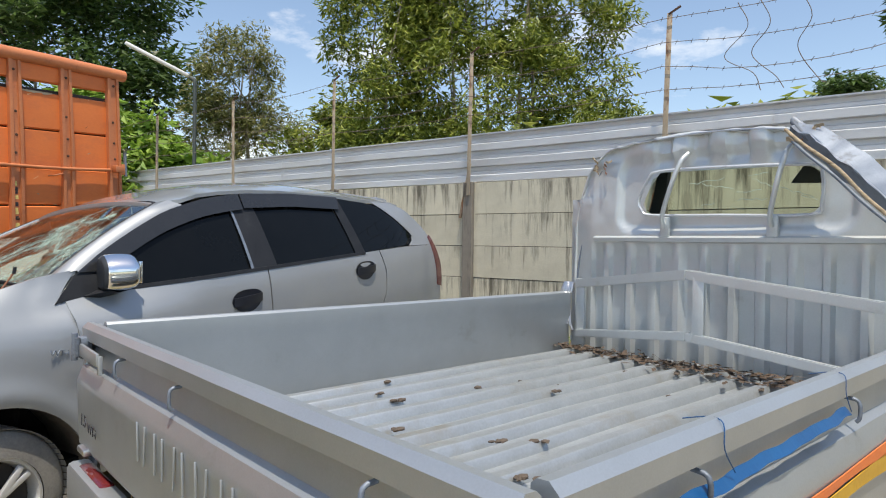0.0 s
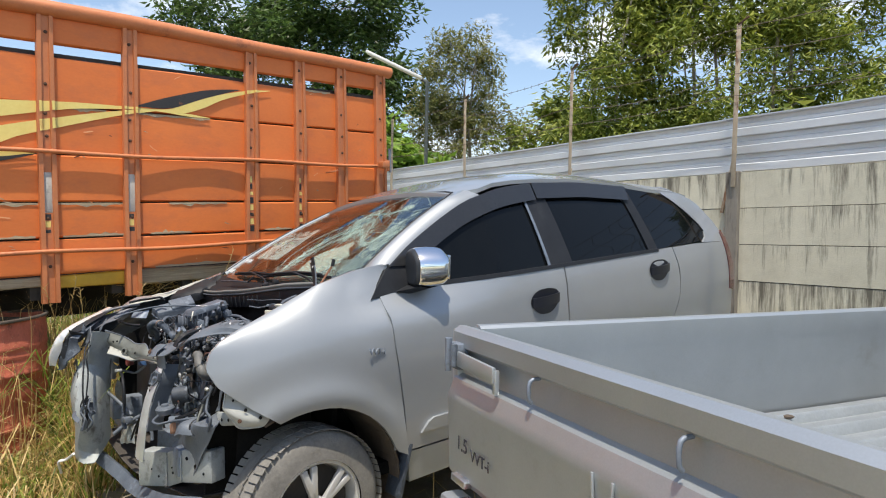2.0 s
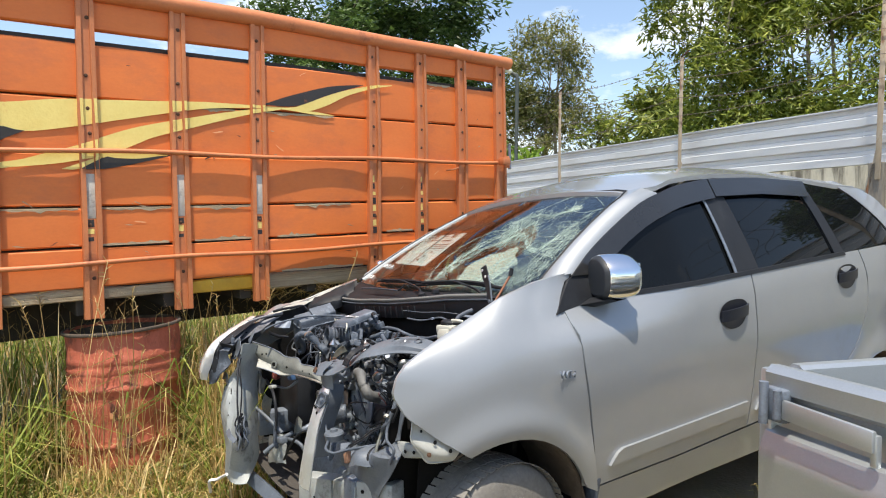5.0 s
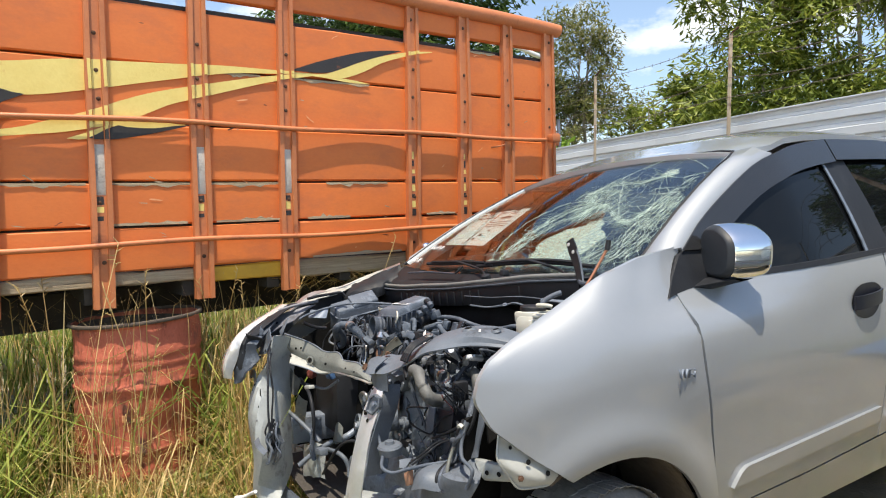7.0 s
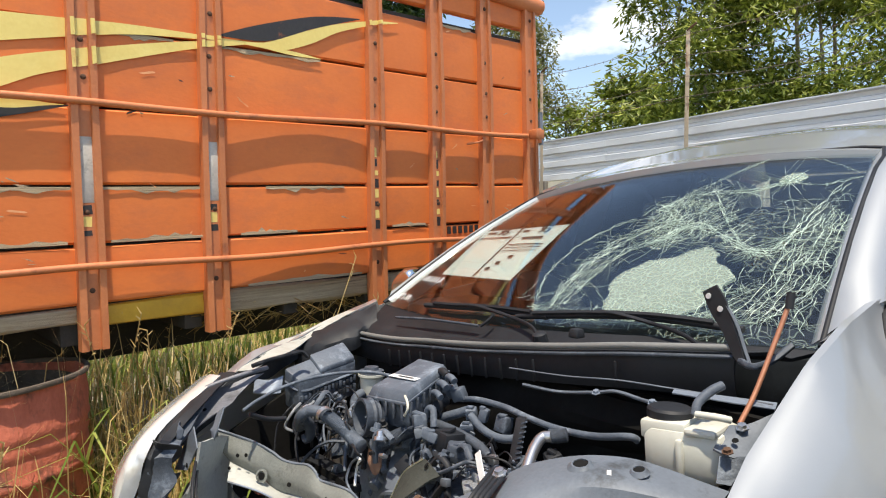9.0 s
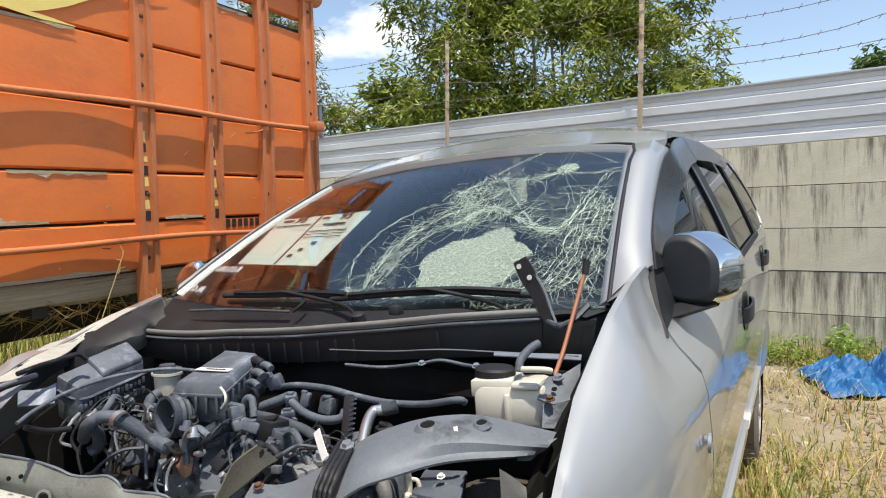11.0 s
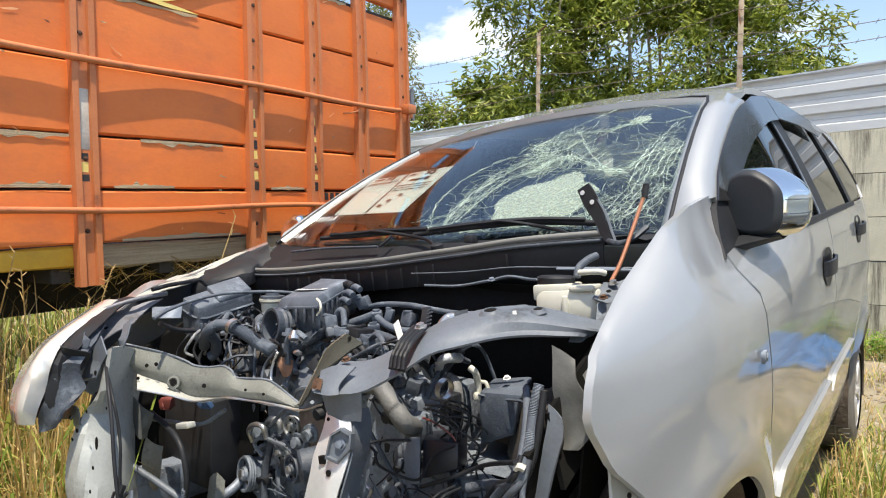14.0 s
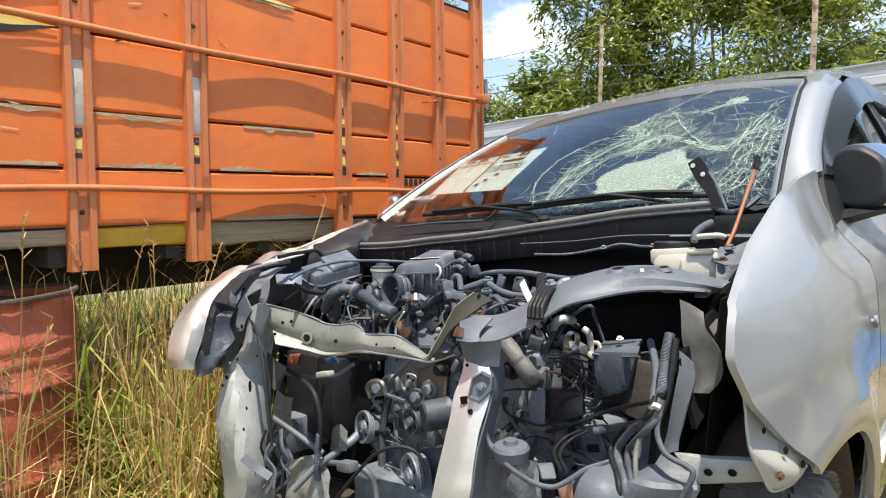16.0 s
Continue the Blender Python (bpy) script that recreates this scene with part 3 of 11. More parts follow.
POST_TILT = {0: 1.0, 1: 1.5, -1: 0.4, -2: -0.6, -3: 0.2}
for k in range(K0, K1):
    ip = thing("iron_fence_post", WALL_M @ pose(k * BAY + 0.03, -0.10, 1.92, 0, POST_TILT.get(k, 0.5), 0), "rusty flaking angle-iron post bolted to the concrete wall", "fence post", "iron posts along the wall")
    bm = B()
    box(bm, (0, 0, 0.92), (0.055, 0.008, 1.84), bev=0.002)
    box(bm, (-0.024, 0.026, 0.92), (0.008, 0.05, 1.84), bev=0.002)
    part("upright", bm, POST_PAINT, ip)
    bm = B()
    box(bm, (0.05, 0.0, 1.86), (0.14, 0.02, 0.02), turn=(0, -28, 0), bev=0.003)
    part("bent_tip", bm, RUST, ip)
    bm = B()
    box(bm, (-0.07, 0.03, 0.06), (0.035, 0.02, 0.72), turn=(0, 11, 0), bev=0.003)
    part("stay", bm, POST_PAINT, ip)
for w, (z, sag) in enumerate(((2.95, 0.05), (3.2, 0.10), (3.45, 0.07), (3.7, 0.04))):
    bw = thing("barbed_wire", WALL_M, "thin old barbed wire strung between the iron posts", "wire", "wire strands on the wall")
    bm = B()
    pts = []
    for k in range(K0, K1 - 1):
        for j in range(4):
            f = j / 4
            pts.append(((k + f) * BAY, -0.12, z - sag * 4 * f * (1 - f) * (1 + 0.5 * math.sin(k * 7 + w))))
    tube(bm, pts, 0.0035, n=4, k=2)
    for i in range(len(pts) * 4):
        a, b = Vector(pts[min(i // 4, len(pts) - 2)]), Vector(pts[min(i // 4, len(pts) - 2) + 1])
        p = a.lerp(b, (i % 4) / 4)
        cyl(bm, p + Vector((-0.015, 0.012, -0.018)), p + Vector((0.015, -0.012, 0.018)), 0.003, n=3)
    part("strand", bm, WIRE, bw, smooth=0)
for k, x0 in enumerate((1.35, 1.55, 1.9)):
    lw = thing("loose_wire", WALL_M, "loose dangling wire hanging from the barbed strands", "wire", "loose wires")
    bm = B()
    x = BAY + x0 - 0.6
    tube(bm, [(x, -0.12, 3.72), (x + 0.1, -0.16, 3.45), (x - 0.12 + 0.05 * k, -0.12, 3.2), (x + 0.15, -0.14, 3.0 - 0.06 * k), (x + 0.22, -0.13, 2.82)], 0.004, n=4, k=6)
    part("strand", bm, WIRE, lw, smooth=0)

# ---- street lamp beyond the wall
sl = thing("street_lamp", AT((-4.72, 12.6, 0)), "dark slim street lamp with a long white tilted head", "street lamp")
bm = B()
tube(bm, [(0, 0, -0.2), (0, 0, 2), (0, 0, 4.2), (-0.03, 0, 4.4), (-0.12, -0.01, 4.47)], 0.035, n=10)
part("pole", bm, POLE_DARK, sl)
bm = B()
box(bm, (-0.66, -0.12, 4.75), (1.28, 0.2, 0.06), turn=(0, 26, 10), bev=0.02)
part("lamp_head", bm, LAMP_WHITE, sl)

# ---- the orange truck's cargo body
truck = thing("cargo_truck", TRUCK_M, "orange wooden stake-sided truck body with yellow and black wave stripes", "truck")
U0, U1 = -4.3, 1.21
POSTS = [-3.7, -3.2, -2.68, -2.18, -1.735, -1.28, -0.82, -0.008, 0.388, 0.762, 1.15]
SEAMS = [1.085, 1.302, 1.517, 1.80, 2.087, 2.372]


def board(u0, u1, z0, z1, y=0.0, wave=0.004, material=ORANGE, name="plank"):
    """One painted plank with a slightly uneven edge and rounded arris."""
    bm = B()
    n = max(2, int((u1 - u0) / 0.15))
    rows = []
    for z, d in ((z0, 0.010), (z0 + 0.008, 0.0), ((z0 + z1) / 2, -0.002), (z1 - 0.008, 0.0), (z1, 0.010)):
        rows.append([(u0 + (u1 - u0) * i / n, y + d - (0.013 if u1 - u0 > 0.6 else 0.003) * math.sin(math.pi * i / n) + 0.002 * noise.noise(Vector((u0 + i * 0.4, z * 2, 3))), z + (wave * noise.noise(Vector((u0 * 3 + i * 0.7, z * 9, 0))) if d > 0.005 else 0)) for i in range(n + 1)])
    grid(bm, rows, 0.028, push=(0, 1, 0))
    return part(name, bm, material, truck)


for a, b in zip([U0] + POSTS, POSTS):
    for k, (z0, z1) in enumerate(zip(SEAMS, SEAMS[1:])):
        board(a, b - 0.002, z0 + 0.004 + 0.002 * (k % 2), z1 - 0.005, y=0.004 * noise.noise(Vector((a * 3, z0 * 5, 0))))
    board(a, b - 0.002, 2.445, 2.605, y=0.0)
# dark strips added behind the seams, standing for the shade in them
for z in SEAMS[1:]:
    bm = B()
    box(bm, ((U0 + U1) / 2, 0.048, z), (U1 - U0 - 0.02, 0.02, 0.05), bev=0.002)
    part("seam_shade_strip", bm, CHASSIS, truck)
# bottom trim boards: worn, one ochre
for a, b in zip([U0] + POSTS, POSTS):
    ochre = abs(a + 1.28) < 0.01
    if a < -0.9:
        board(a, b - 0.002, 1.0 if ochre else 1.02, 1.082, y=0.012, wave=0.02, material=YELLOW_DARK if ochre else OLD_WOOD, name="bottom_board")
    else:
        board(a, b - 0.002, 0.985, 1.08, y=0.03, wave=0.03, material=OLD_WOOD, name="bottom_board")
# upright posts: folded steel, bolts, plates; they stand straighter than the floor's slope
def upright(z):
    return 0.028 * (z - 1.8)


for k, u in enumerate(POSTS):
    w = 0.085 if k < len(POSTS) - 1 else 0.10
    zb = 0.925 if u < 0.2 else 0.98
    bm = B()
    outline = [(-w / 2, 0.014), (-w / 2 + 0.002, -0.030), (-w / 2 + 0.017, -0.030), (-w / 2 + 0.021, -0.012), (w / 2 - 0.021, -0.012), (w / 2 - 0.017, -0.030), (w / 2 - 0.002, -0.030), (w / 2, 0.014)]
    rows = []
    for z in (zb, zb + 0.02, 1.4, 2.0, 2.6):
        rows.append([(u + upright(z) + x * (0.9 if z > 2.5 else 1) + 0.004 * math.sin(k + z * 3), y * (0.75 if z > 2.5 else 1) - 0.004, z) for x, y in outline])
    grid(bm, rows, 0.005)
    post = part("stake_post", bm, ORANGE_POST, truck)
    for z in (1.14, 1.42, 1.9, 2.03, 2.2, 2.5):
        bm = B()
        lathe(bm, (u + upright(z) + 0.006 * math.sin(z * 9 + k), -0.0165, z), (0, -1, 0), [(0, 0.011), (0.006, 0.010), (0.009, 0.004)], n=8)
        part("bolt", bm, RUST, post)
    if u in (-2.18, -1.735, -1.28, -0.82):
        bm = B()
        box(bm, (u + upright(1.57), -0.0195, 1.572), (0.050, 0.004, 0.235), turn=(0, 1.6 + 1.5 * math.sin(k), 0), bev=0.001)
        part("metal_plate", bm, WORN_PLATE, post, "scratched bare metal plate")
    if u in (-2.18, -1.735, -1.28, -0.82, -0.008, 0.388):
        low, high = (1.325, 1.45) if u < -0.5 else (1.30, 1.70)
        n = 3 if u < -0.5 else 8
        for j in range(n):
            bm = B()
            h = (high - low) / n
            box(bm, (u + upright(low) - 0.003, -0.0195, low + (j + 0.5) * h), (0.032 + 0.006 * math.sin(j * 5 + k), 0.004, h * (0.7 + 0.25 * math.sin(j * 2 + k))), turn=(0, 4 * math.sin(j * 3 + k), 0))
            part("reflector_band", bm, YELLOW if j % 2 else BLACK_PAINT, post)
# rods along the side
for z, y in ((1.806, -0.041), (1.222, -0.041)):
    bm = B()
    tube(bm, [(U0 + 0.3 * i, y - 0.0015 * math.sin(i * 1.7), z + 0.007 * math.sin(i * 1.3 + z)) for i in range(int((U1 - U0) / 0.3) + 1)], 0.013, n=10, k=3)
    part("side_rod", bm, ORANGE_POST, truck)
bm = B()
box(bm, (1.15, -0.07, 1.815), (0.075, 0.06, 0.055), bev=0.006)
box(bm, (1.222, -0.012, 1.815), (0.03, 0.05, 0.09), bev=0.004)
part("corner_hinge", bm, ORANGE_POST, truck)
bm = B()
cyl(bm, (1.25, -0.02, 1.76), (1.25, -0.02, 1.96), 0.013, n=10)
part("hinge_pin", bm, BARE_STEEL, truck)
for u, z in ((0.66, 1.74), (-2.35, 1.7)):
    bm = B()
    tube(bm, [(u - 0.05, -0.02, z), (u, -0.05, z + 0.008), (u + 0.04, -0.05, z + 0.02), (u + 0.06, -0.02, z + 0.018)], 0.006, n=6)
    part("rope_hook", bm, ORANGE_POST, truck)
# rounded top rail
bm = B()
tube(bm, [(U0 + 0.5 * i, -0.012, 2.640 - 0.018 * max(0, U0 + 0.5 * i + 1.1) + 0.004 * math.sin(i * 2)) for i in range(12)] + [(1.275, -0.012, 2.595)], 0.047, n=14, k=2)
part("top_rail", bm, ORANGE_POST, truck)
# painted waves, laid on planks and posts alike
WAVES = [
    (YELLOW, [(-3.4, 1.96), (-2.6, 2.0), (-2.119, 2.035), (-1.868, 2.070), (-1.644, 2.083), (-1.313, 2.100), (-1.09, 2.112), (-0.645, 2.114)], [(-3.4, 1.90), (-2.6, 1.91), (-2.127, 1.908), (-1.995, 1.900), (-1.775, 1.938), (-1.609, 1.974), (-1.388, 2.021), (-1.219, 2.056), (-1.092, 2.077), (-0.875, 2.094), (-0.645, 2.106)]),
    (YELLOW, [(-1.71, 1.868), (-1.613, 1.907), (-1.504, 1.944), (-1.39, 1.974), (-1.222, 2.012), (-1.094, 2.041), (-0.874, 2.084), (-0.66, 2.112)], [(-1.71, 1.790), (-1.62, 1.806), (-1.544, 1.834), (-1.464, 1.872), (-1.395, 1.901), (-1.226, 1.951), (-1.097, 1.990), (-0.874, 2.054), (-0.66, 2.100)]),
    (YELLOW, [(-3.4, 1.64), (-2.5, 1.70), (-2.094, 1.748), (-1.956, 1.785), (-1.779, 1.840), (-1.688, 1.869), (-1.617, 1.842), (-1.534, 1.818), (-1.401, 1.802), (-1.343, 1.799)], [(-3.4, 1.62), (-2.5, 1.67), (-2.096, 1.717), (-1.899, 1.739), (-1.784, 1.760), (-1.693, 1.776), (-1.492, 1.775), (-1.401, 1.790), (-1.343, 1.797)]),
    (YELLOW, [(-1.863, 1.715), (-1.785, 1.743), (-1.68, 1.786)], [(-1.863, 1.713), (-1.777, 1.714), (-1.68, 1.768)]),
    (BLACK_PAINT, [(-0.778, 2.122), (-0.611, 2.185), (-0.361, 2.261), (-0.2, 2.29), (-0.069, 2.304)], [(-0.778, 2.120), (-0.558, 2.128), (-0.36, 2.205), (-0.2, 2.26), (-0.069, 2.302)]),
    (YELLOW, [(-0.66, 2.112), (-0.558, 2.124), (-0.36, 2.203), (-0.2, 2.258), (0.0, 2.306), (0.16, 2.324)], [(-0.66, 2.10), (-0.5, 2.096), (-0.34, 2.150), (-0.2, 2.22), (0.0, 2.285), (0.16, 2.320)]),
    (YELLOW, [(-0.60, 2.10), (-0.45, 2.10), (-0.30, 2.085)], [(-0.60, 2.098), (-0.45, 2.082), (-0.30, 2.083)]),
    (BLACK_PAINT, [(-1.775, 1.718), (-1.694, 1.765), (-1.662, 1.783), (-1.601, 1.774), (-1.492, 1.775), (-1.401, 1.790), (-1.319, 1.799)], [(-1.775, 1.714), (-1.697, 1.713), (-1.625, 1.723), (-1.516, 1.746), (-1.402, 1.775), (-1.319, 1.797)]),
    (BLACK_PAINT, [(-2.9, 1.90), (-2.169, 1.919), (-2.084, 1.909), (-2.017, 1.901)], [(-2.9, 1.83), (-2.175, 1.834), (-2.109, 1.856), (-2.017, 1.899)]),
]
for k, (m, hi, lo) in enumerate(WAVES):
    hi, lo = [[(p.x, p.y) for p in spline([(u, z, 0) for u, z in row], 5)] for row in (hi, lo)]
    lift = 0.0008 * k
    bm = B()
    a, b = hi[0][0], hi[-1][0]
    n = max(4, int((b - a) / 0.04))
    us = [a + (b - a) * i / n for i in range(n + 1)]
    grid(bm, [[(u, -0.0075 - lift - (0.013 * math.sin(math.pi * (u + 0.82) / 0.825) if -0.82 < u < 0.005 else 0.003), lerp_curve(lo, u)) for u in us], [(u, -0.0075 - lift - (0.013 * math.sin(math.pi * (u + 0.82) / 0.825) if -0.82 < u < 0.005 else 0.003), lerp_curve(hi, u)) for u in us]], 0.002, push=(0, 1, 0))
    part("painted_wave", bm, m, truck, smooth=0)
    for p in POSTS:
        if a - 0.02 < p < b + 0.02:
            bm = B()
            q = p + upright(lerp_curve(hi, p))
            us, ys = [q - 0.0395, q - 0.0265, q - 0.0215, q + 0.0215, q + 0.0265, q + 0.0395], [-0.0402, -0.0402, -0.0225, -0.0225, -0.0402, -0.0402]
            grid(bm, [[(u, y - lift, lerp_curve(lo, u)) for u, y in zip(us, ys)], [(u, y - lift, lerp_curve(hi, u)) for u, y in zip(us, ys)]], 0.002, push=(0, 1, 0))
            part("painted_wave", bm, m, truck, smooth=0)
# worn edges where the paint is gone
rnd = random.Random(17)
for u0, u1, z, up in ((-1.24, -0.88, 1.512, 0), (-1.22, -0.86, 1.308, 1), (-1.70, -1.34, 1.512, 0), (-1.70, -1.36, 1.308, 1), (-2.14, -1.80, 1.512, 0), (-0.70, -0.12, 1.090, 1), (-0.76, -0.3, 2.082, 0), (-0.72, -0.46, 1.308, 1), (0.08, 0.3, 1.308, 1), (-1.2, -0.95, 2.08, 0), (0.45, 0.68, 2.37, 0), (-0.6, -0.2, 1.512, 0), (0.45, 0.7, 1.090, 1)):
    bm = B()
    n = 14
    rag = [0.009 + 0.034 * abs(noise.noise(Vector((u0 * 5 + i * 0.6, z * 7, 2)))) * math.sin(math.pi * (i + 0.5) / (n + 1)) for i in range(n + 1)]
    yy = [-0.004 - (0.013 * math.sin(math.pi * (u0 + (u1 - u0) * i / n + 0.82) / 0.825) if -0.82 < u0 < 0 else 0.003) for i in range(n + 1)]
    grid(bm, [[(u0 + (u1 - u0) * i / n, yy[i], z) for i in range(n + 1)], [(u0 + (u1 - u0) * i / n, yy[i], z + (rag[i] if up else -rag[i])) for i in range(n + 1)]], 0.002, push=(0, 1, 0))
    part("worn_edge", bm, OLD_WOOD, truck, smooth=0)
# chips and scrapes where the paint has gone
rnd = random.Random(41)
for material, count in ((OLD_WOOD, 70), (BLACK_PAINT, 18), (ORANGE_CHALK, 60)):
    bm = B()
    for _ in range(count):
        u, z = rnd.uniform(-3.2, 1.1), rnd.choice(SEAMS) + rnd.choice((rnd.gauss(0, 0.012), rnd.uniform(0.02, 0.26)))
        if not 1.1 < z < 2.36 or min(abs(u - p) for p in POSTS) < 0.07:
            continue
        a, b = [max(q for q in [U0] + POSTS if q < u), min(q for q in POSTS if q > u)]
        y = -0.0045 - (0.013 if b - a > 0.6 else 0.003) * math.sin(math.pi * (u - a) / (b - a))
        lw, lh, tilt = rnd.uniform(0.006, 0.034), rnd.uniform(0.0012, 0.005), rnd.gauss(0, 0.35)
        ring_ = []
        for k in range(9):
            t = 2 * math.pi * k / 9
            r = rnd.uniform(0.55, 1.15)
            ring_.append(bm.verts.new((u + lw * r * math.cos(t), y, z + lh * r * math.sin(t) + tilt * lw * math.cos(t))))
        bm.faces.new(ring_)
    tagged(part("paint_chip", bm, material, truck, smooth=0), kind="stuff")
# lettering low on the side, as bars
for j in range(6):
    bm = B()
    box(bm, (0.46 + 0.042 * j, -0.009, 1.272), (0.026, 0.003, 0.04))
    part("letter_bar", bm, BLACK_PAINT, truck)
# far side, ends, floor, frame and wheels
for c, d in ((((U0 + U1) / 2, 2.25, 1.8), (U1 - U0, 0.04, 1.45)), ((U1 + 0.012, 1.14, 1.72), (0.03, 2.2, 1.3))):
    bm = B()
    box(bm, c, d, bev=0.004)
    part("far_board", bm, ORANGE, truck)
bm = B()
box(bm, ((U0 + U1) / 2, 1.14, 1.06), (U1 - U0, 2.2, 0.05))
part("load_floor", bm, CHASSIS, truck)
for i in range(12):
    bm = B()
    box(bm, (U0 + 0.3 + i * 0.44, 1.12, 0.985), (0.07, 2.15, 0.09), bev=0.004)
    part("cross_beam", bm, CHASSIS, truck)
for y in (0.75, 1.55):
    bm = B()
    box(bm, ((U0 + U1) / 2 - 0.3, y, 0.85), (U1 - U0 - 0.4, 0.08, 0.2), bev=0.006)
    part("chassis_beam", bm, CHASSIS, truck)
for u in (-3.4, -5.6):
    for y in (0.28, 1.95):
        wh = B()
        lathe(wh, (u, y - 0.14, 0.43 + 0.04), (0, 1, 0), [(0.0, 0.26), (0.02, 0.40), (0.06, 0.46), (0.22, 0.46), (0.26, 0.40), (0.28, 0.26)], n=28)
        w = part("wheel", wh, TYRE, truck)
        hb = B()
        lathe(hb, (u, y - 0.10, 0.47), (0, 1, 0), [(0.0, 0.05), (0.02, 0.1), (0.06, 0.12), (0.05, 0.25), (0.2, 0.25)], n=20)
        part("rim", hb, CHASSIS, w)
# the driver's cab, ahead of the load
bm = B()
box(bm, (-5.6, 1.12, 1.55), (1.9, 2.0, 1.9), bev=0.12, taper=0.92)
box(bm, (-4.55, 1.12, 1.75), (0.12, 2.0, 1.7), bev=0.02)
cb = part("cab", bm, ORANGE, truck)
bm = B()
box(bm, (-5.5, 0.10, 2.0), (0.9, 0.03, 0.5), turn=(2, 0, 0), bev=0.05)
part("window", bm, TINT, cb)
# roots and straw hanging below the floor's edge
st = B()
for i in range(420):
    u = random.uniform(-0.85, 1.0)
    p = Vector((u, random.uniform(0.02, 0.3), random.uniform(0.93, 1.03)))
    q = p + Vector((random.uniform(-0.18, 0.18), random.uniform(-0.06, 0.04), random.uniform(-0.10, 0.03)))
    cyl(st, p, q, 0.0025, 0.001, n=3)
tagged(part("straw", st, GRASS_DRY, truck, smooth=0), kind="stuff")

# ---- the pickup with its cut-off cab
pickup = thing("pickup_truck", BED_M, "silver-grey dropside pickup bed with a crushed, cut-off cab", "pickup")
W, LEN, FLOOR, TOP = 1.62, 2.2, 0.775, 1.05


def by(w):
    return -w


def outer_profile(z):
    """How far a gate's outer face stands out at height z."""
    pts = [(0.70, 0.0), (0.72, 0.012), (0.895, 0.020), (0.935, 0.006), (0.945, -0.012), (1.0, -0.016), (1.005, 0.006), (1.045, 0.008), (1.05, 0.0)]
    return lerp_curve(pts, z)


ZS = [0.70, 0.705, 0.72, 0.76, 0.80, 0.85, 0.885, 0.895, 0.91, 0.935, 0.945, 0.965, 0.985, 0.998, 1.002, 1.01, 1.043, 1.05]


def gate(name, place, length, label=""):
    """A dropside gate: outer pressed face, top rail and inner face, along local x, outer side towards -y."""
    n = 16
    g = B()
    rows = [[(length * i / n, -outer_profile(z) + 0.002 * noise.noise(Vector((i * 0.6, z * 4, length))), z) for i in range(n + 1)] for z in ZS]
    rows.append([(length * i / n, 0.006, 1.056) for i in range(n + 1)])
    rows.append([(length * i / n, 0.022, 1.055) for i in range(n + 1)])
    rows.append([(length * i / n, 0.030, 1.048) for i in range(n + 1)])
    rows.append([(length * i / n, 0.031, 1.0) for i in range(n + 1)])
    rows.append([(length * i / n, 0.026, 0.985) for i in range(n + 1)])
    rows.append([(length * i / n, 0.026, 0.93) for i in range(n + 1)])
    rows.append([(length * i / n, 0.018, 0.90) for i in range(n + 1)])
    rows.append([(length * i / n, 0.022, 0.70) for i in range(n + 1)])
    grid(g, rows)
    for i in (0, n):
        g.verts.ensure_lookup_table()
        g.faces.new([g.verts[r * (n + 1) + i] for r in range(len(rows))])
    ob = part(name, g, SILVER_DUSTY, pickup, label, smooth=28)
    ob.matrix_basis = place
    return ob


tail = gate("tailgate", pose(0, 0.0, 0, 0, 0, -90), W, "grey tailgate with pressed lettering")
far = gate("side_gate", pose(LEN, 0.0, 0, 0, 0, 180), LEN - 0.049)
near = gate("side_gate", pose(0.049, -W, 0, 0, 0, 0), LEN - 0.049)
# corner latch, lever, hook pegs
bm = B()
box(bm, (0.03, -0.008, 0.99), (0.05, 0.03, 0.06), bev=0.006)
cyl(bm, (0.02, -0.03, 0.955), (0.02, -0.03, 1.03), 0.008)
cyl(bm, (0.05, -0.03, 0.97), (0.05, -0.03, 1.02), 0.007)
latch = part("latch", bm, BARE_STEEL, tail)
bm = B()
box(bm, (0.14, -0.022, 0.985), (0.17, 0.010, 0.035), turn=(0, 2, 0), bev=0.004)
box(bm, (0.222, -0.016, 0.968), (0.012, 0.012, 0.05), bev=0.003)
part("latch_lever", bm, SILVER_DUSTY, tail)
for x in (0.345, 0.72, 1.38):
    bm = B()
    tube(bm, [(x, 0.01, 1.0), (x, -0.012, 0.995), (x, -0.014, 0.965), (x, -0.008, 0.955)], 0.004, n=8, k=3)
    part("rope_hook", bm, BARE_STEEL, tail)
for x in (0.3, 0.92, 1.42, 1.9):
    bm = B()
    tube(bm, [(x, 0.01, 1.0), (x, -0.014, 0.995), (x, -0.016, 0.965), (x, -0.010, 0.955)], 0.004, n=8, k=3)
    part("rope_hook", bm, BARE_STEEL, near)
# maker's lettering and engine mark, as bars
for j, x in enumerate((0.55, 0.66, 0.77, 0.88, 0.99, 1.10, 1.21, 1.32)):
    bm = B()
    box(bm, (x, -0.0225, 0.855), (0.006, 0.005, 0.085), turn=(0, 4 * (j % 3 - 1), 0), bev=0.002)
    box(bm, (x + 0.045, -0.0225, 0.855), (0.006, 0.005, 0.085), turn=(0, -4 * (j % 3 - 1), 0), bev=0.002)
    part("letter_bar", bm, SILVER_DUSTY, tail)
text_part("engine_mark", "1.5", 0.045, INK, tail, pose(0.055, -0.0215, 0.785, 90, 0, 0))
text_part("engine_mark", "VVT-i", 0.036, INK, tail, pose(0.125, -0.0215, 0.778, 90, 0, 0))
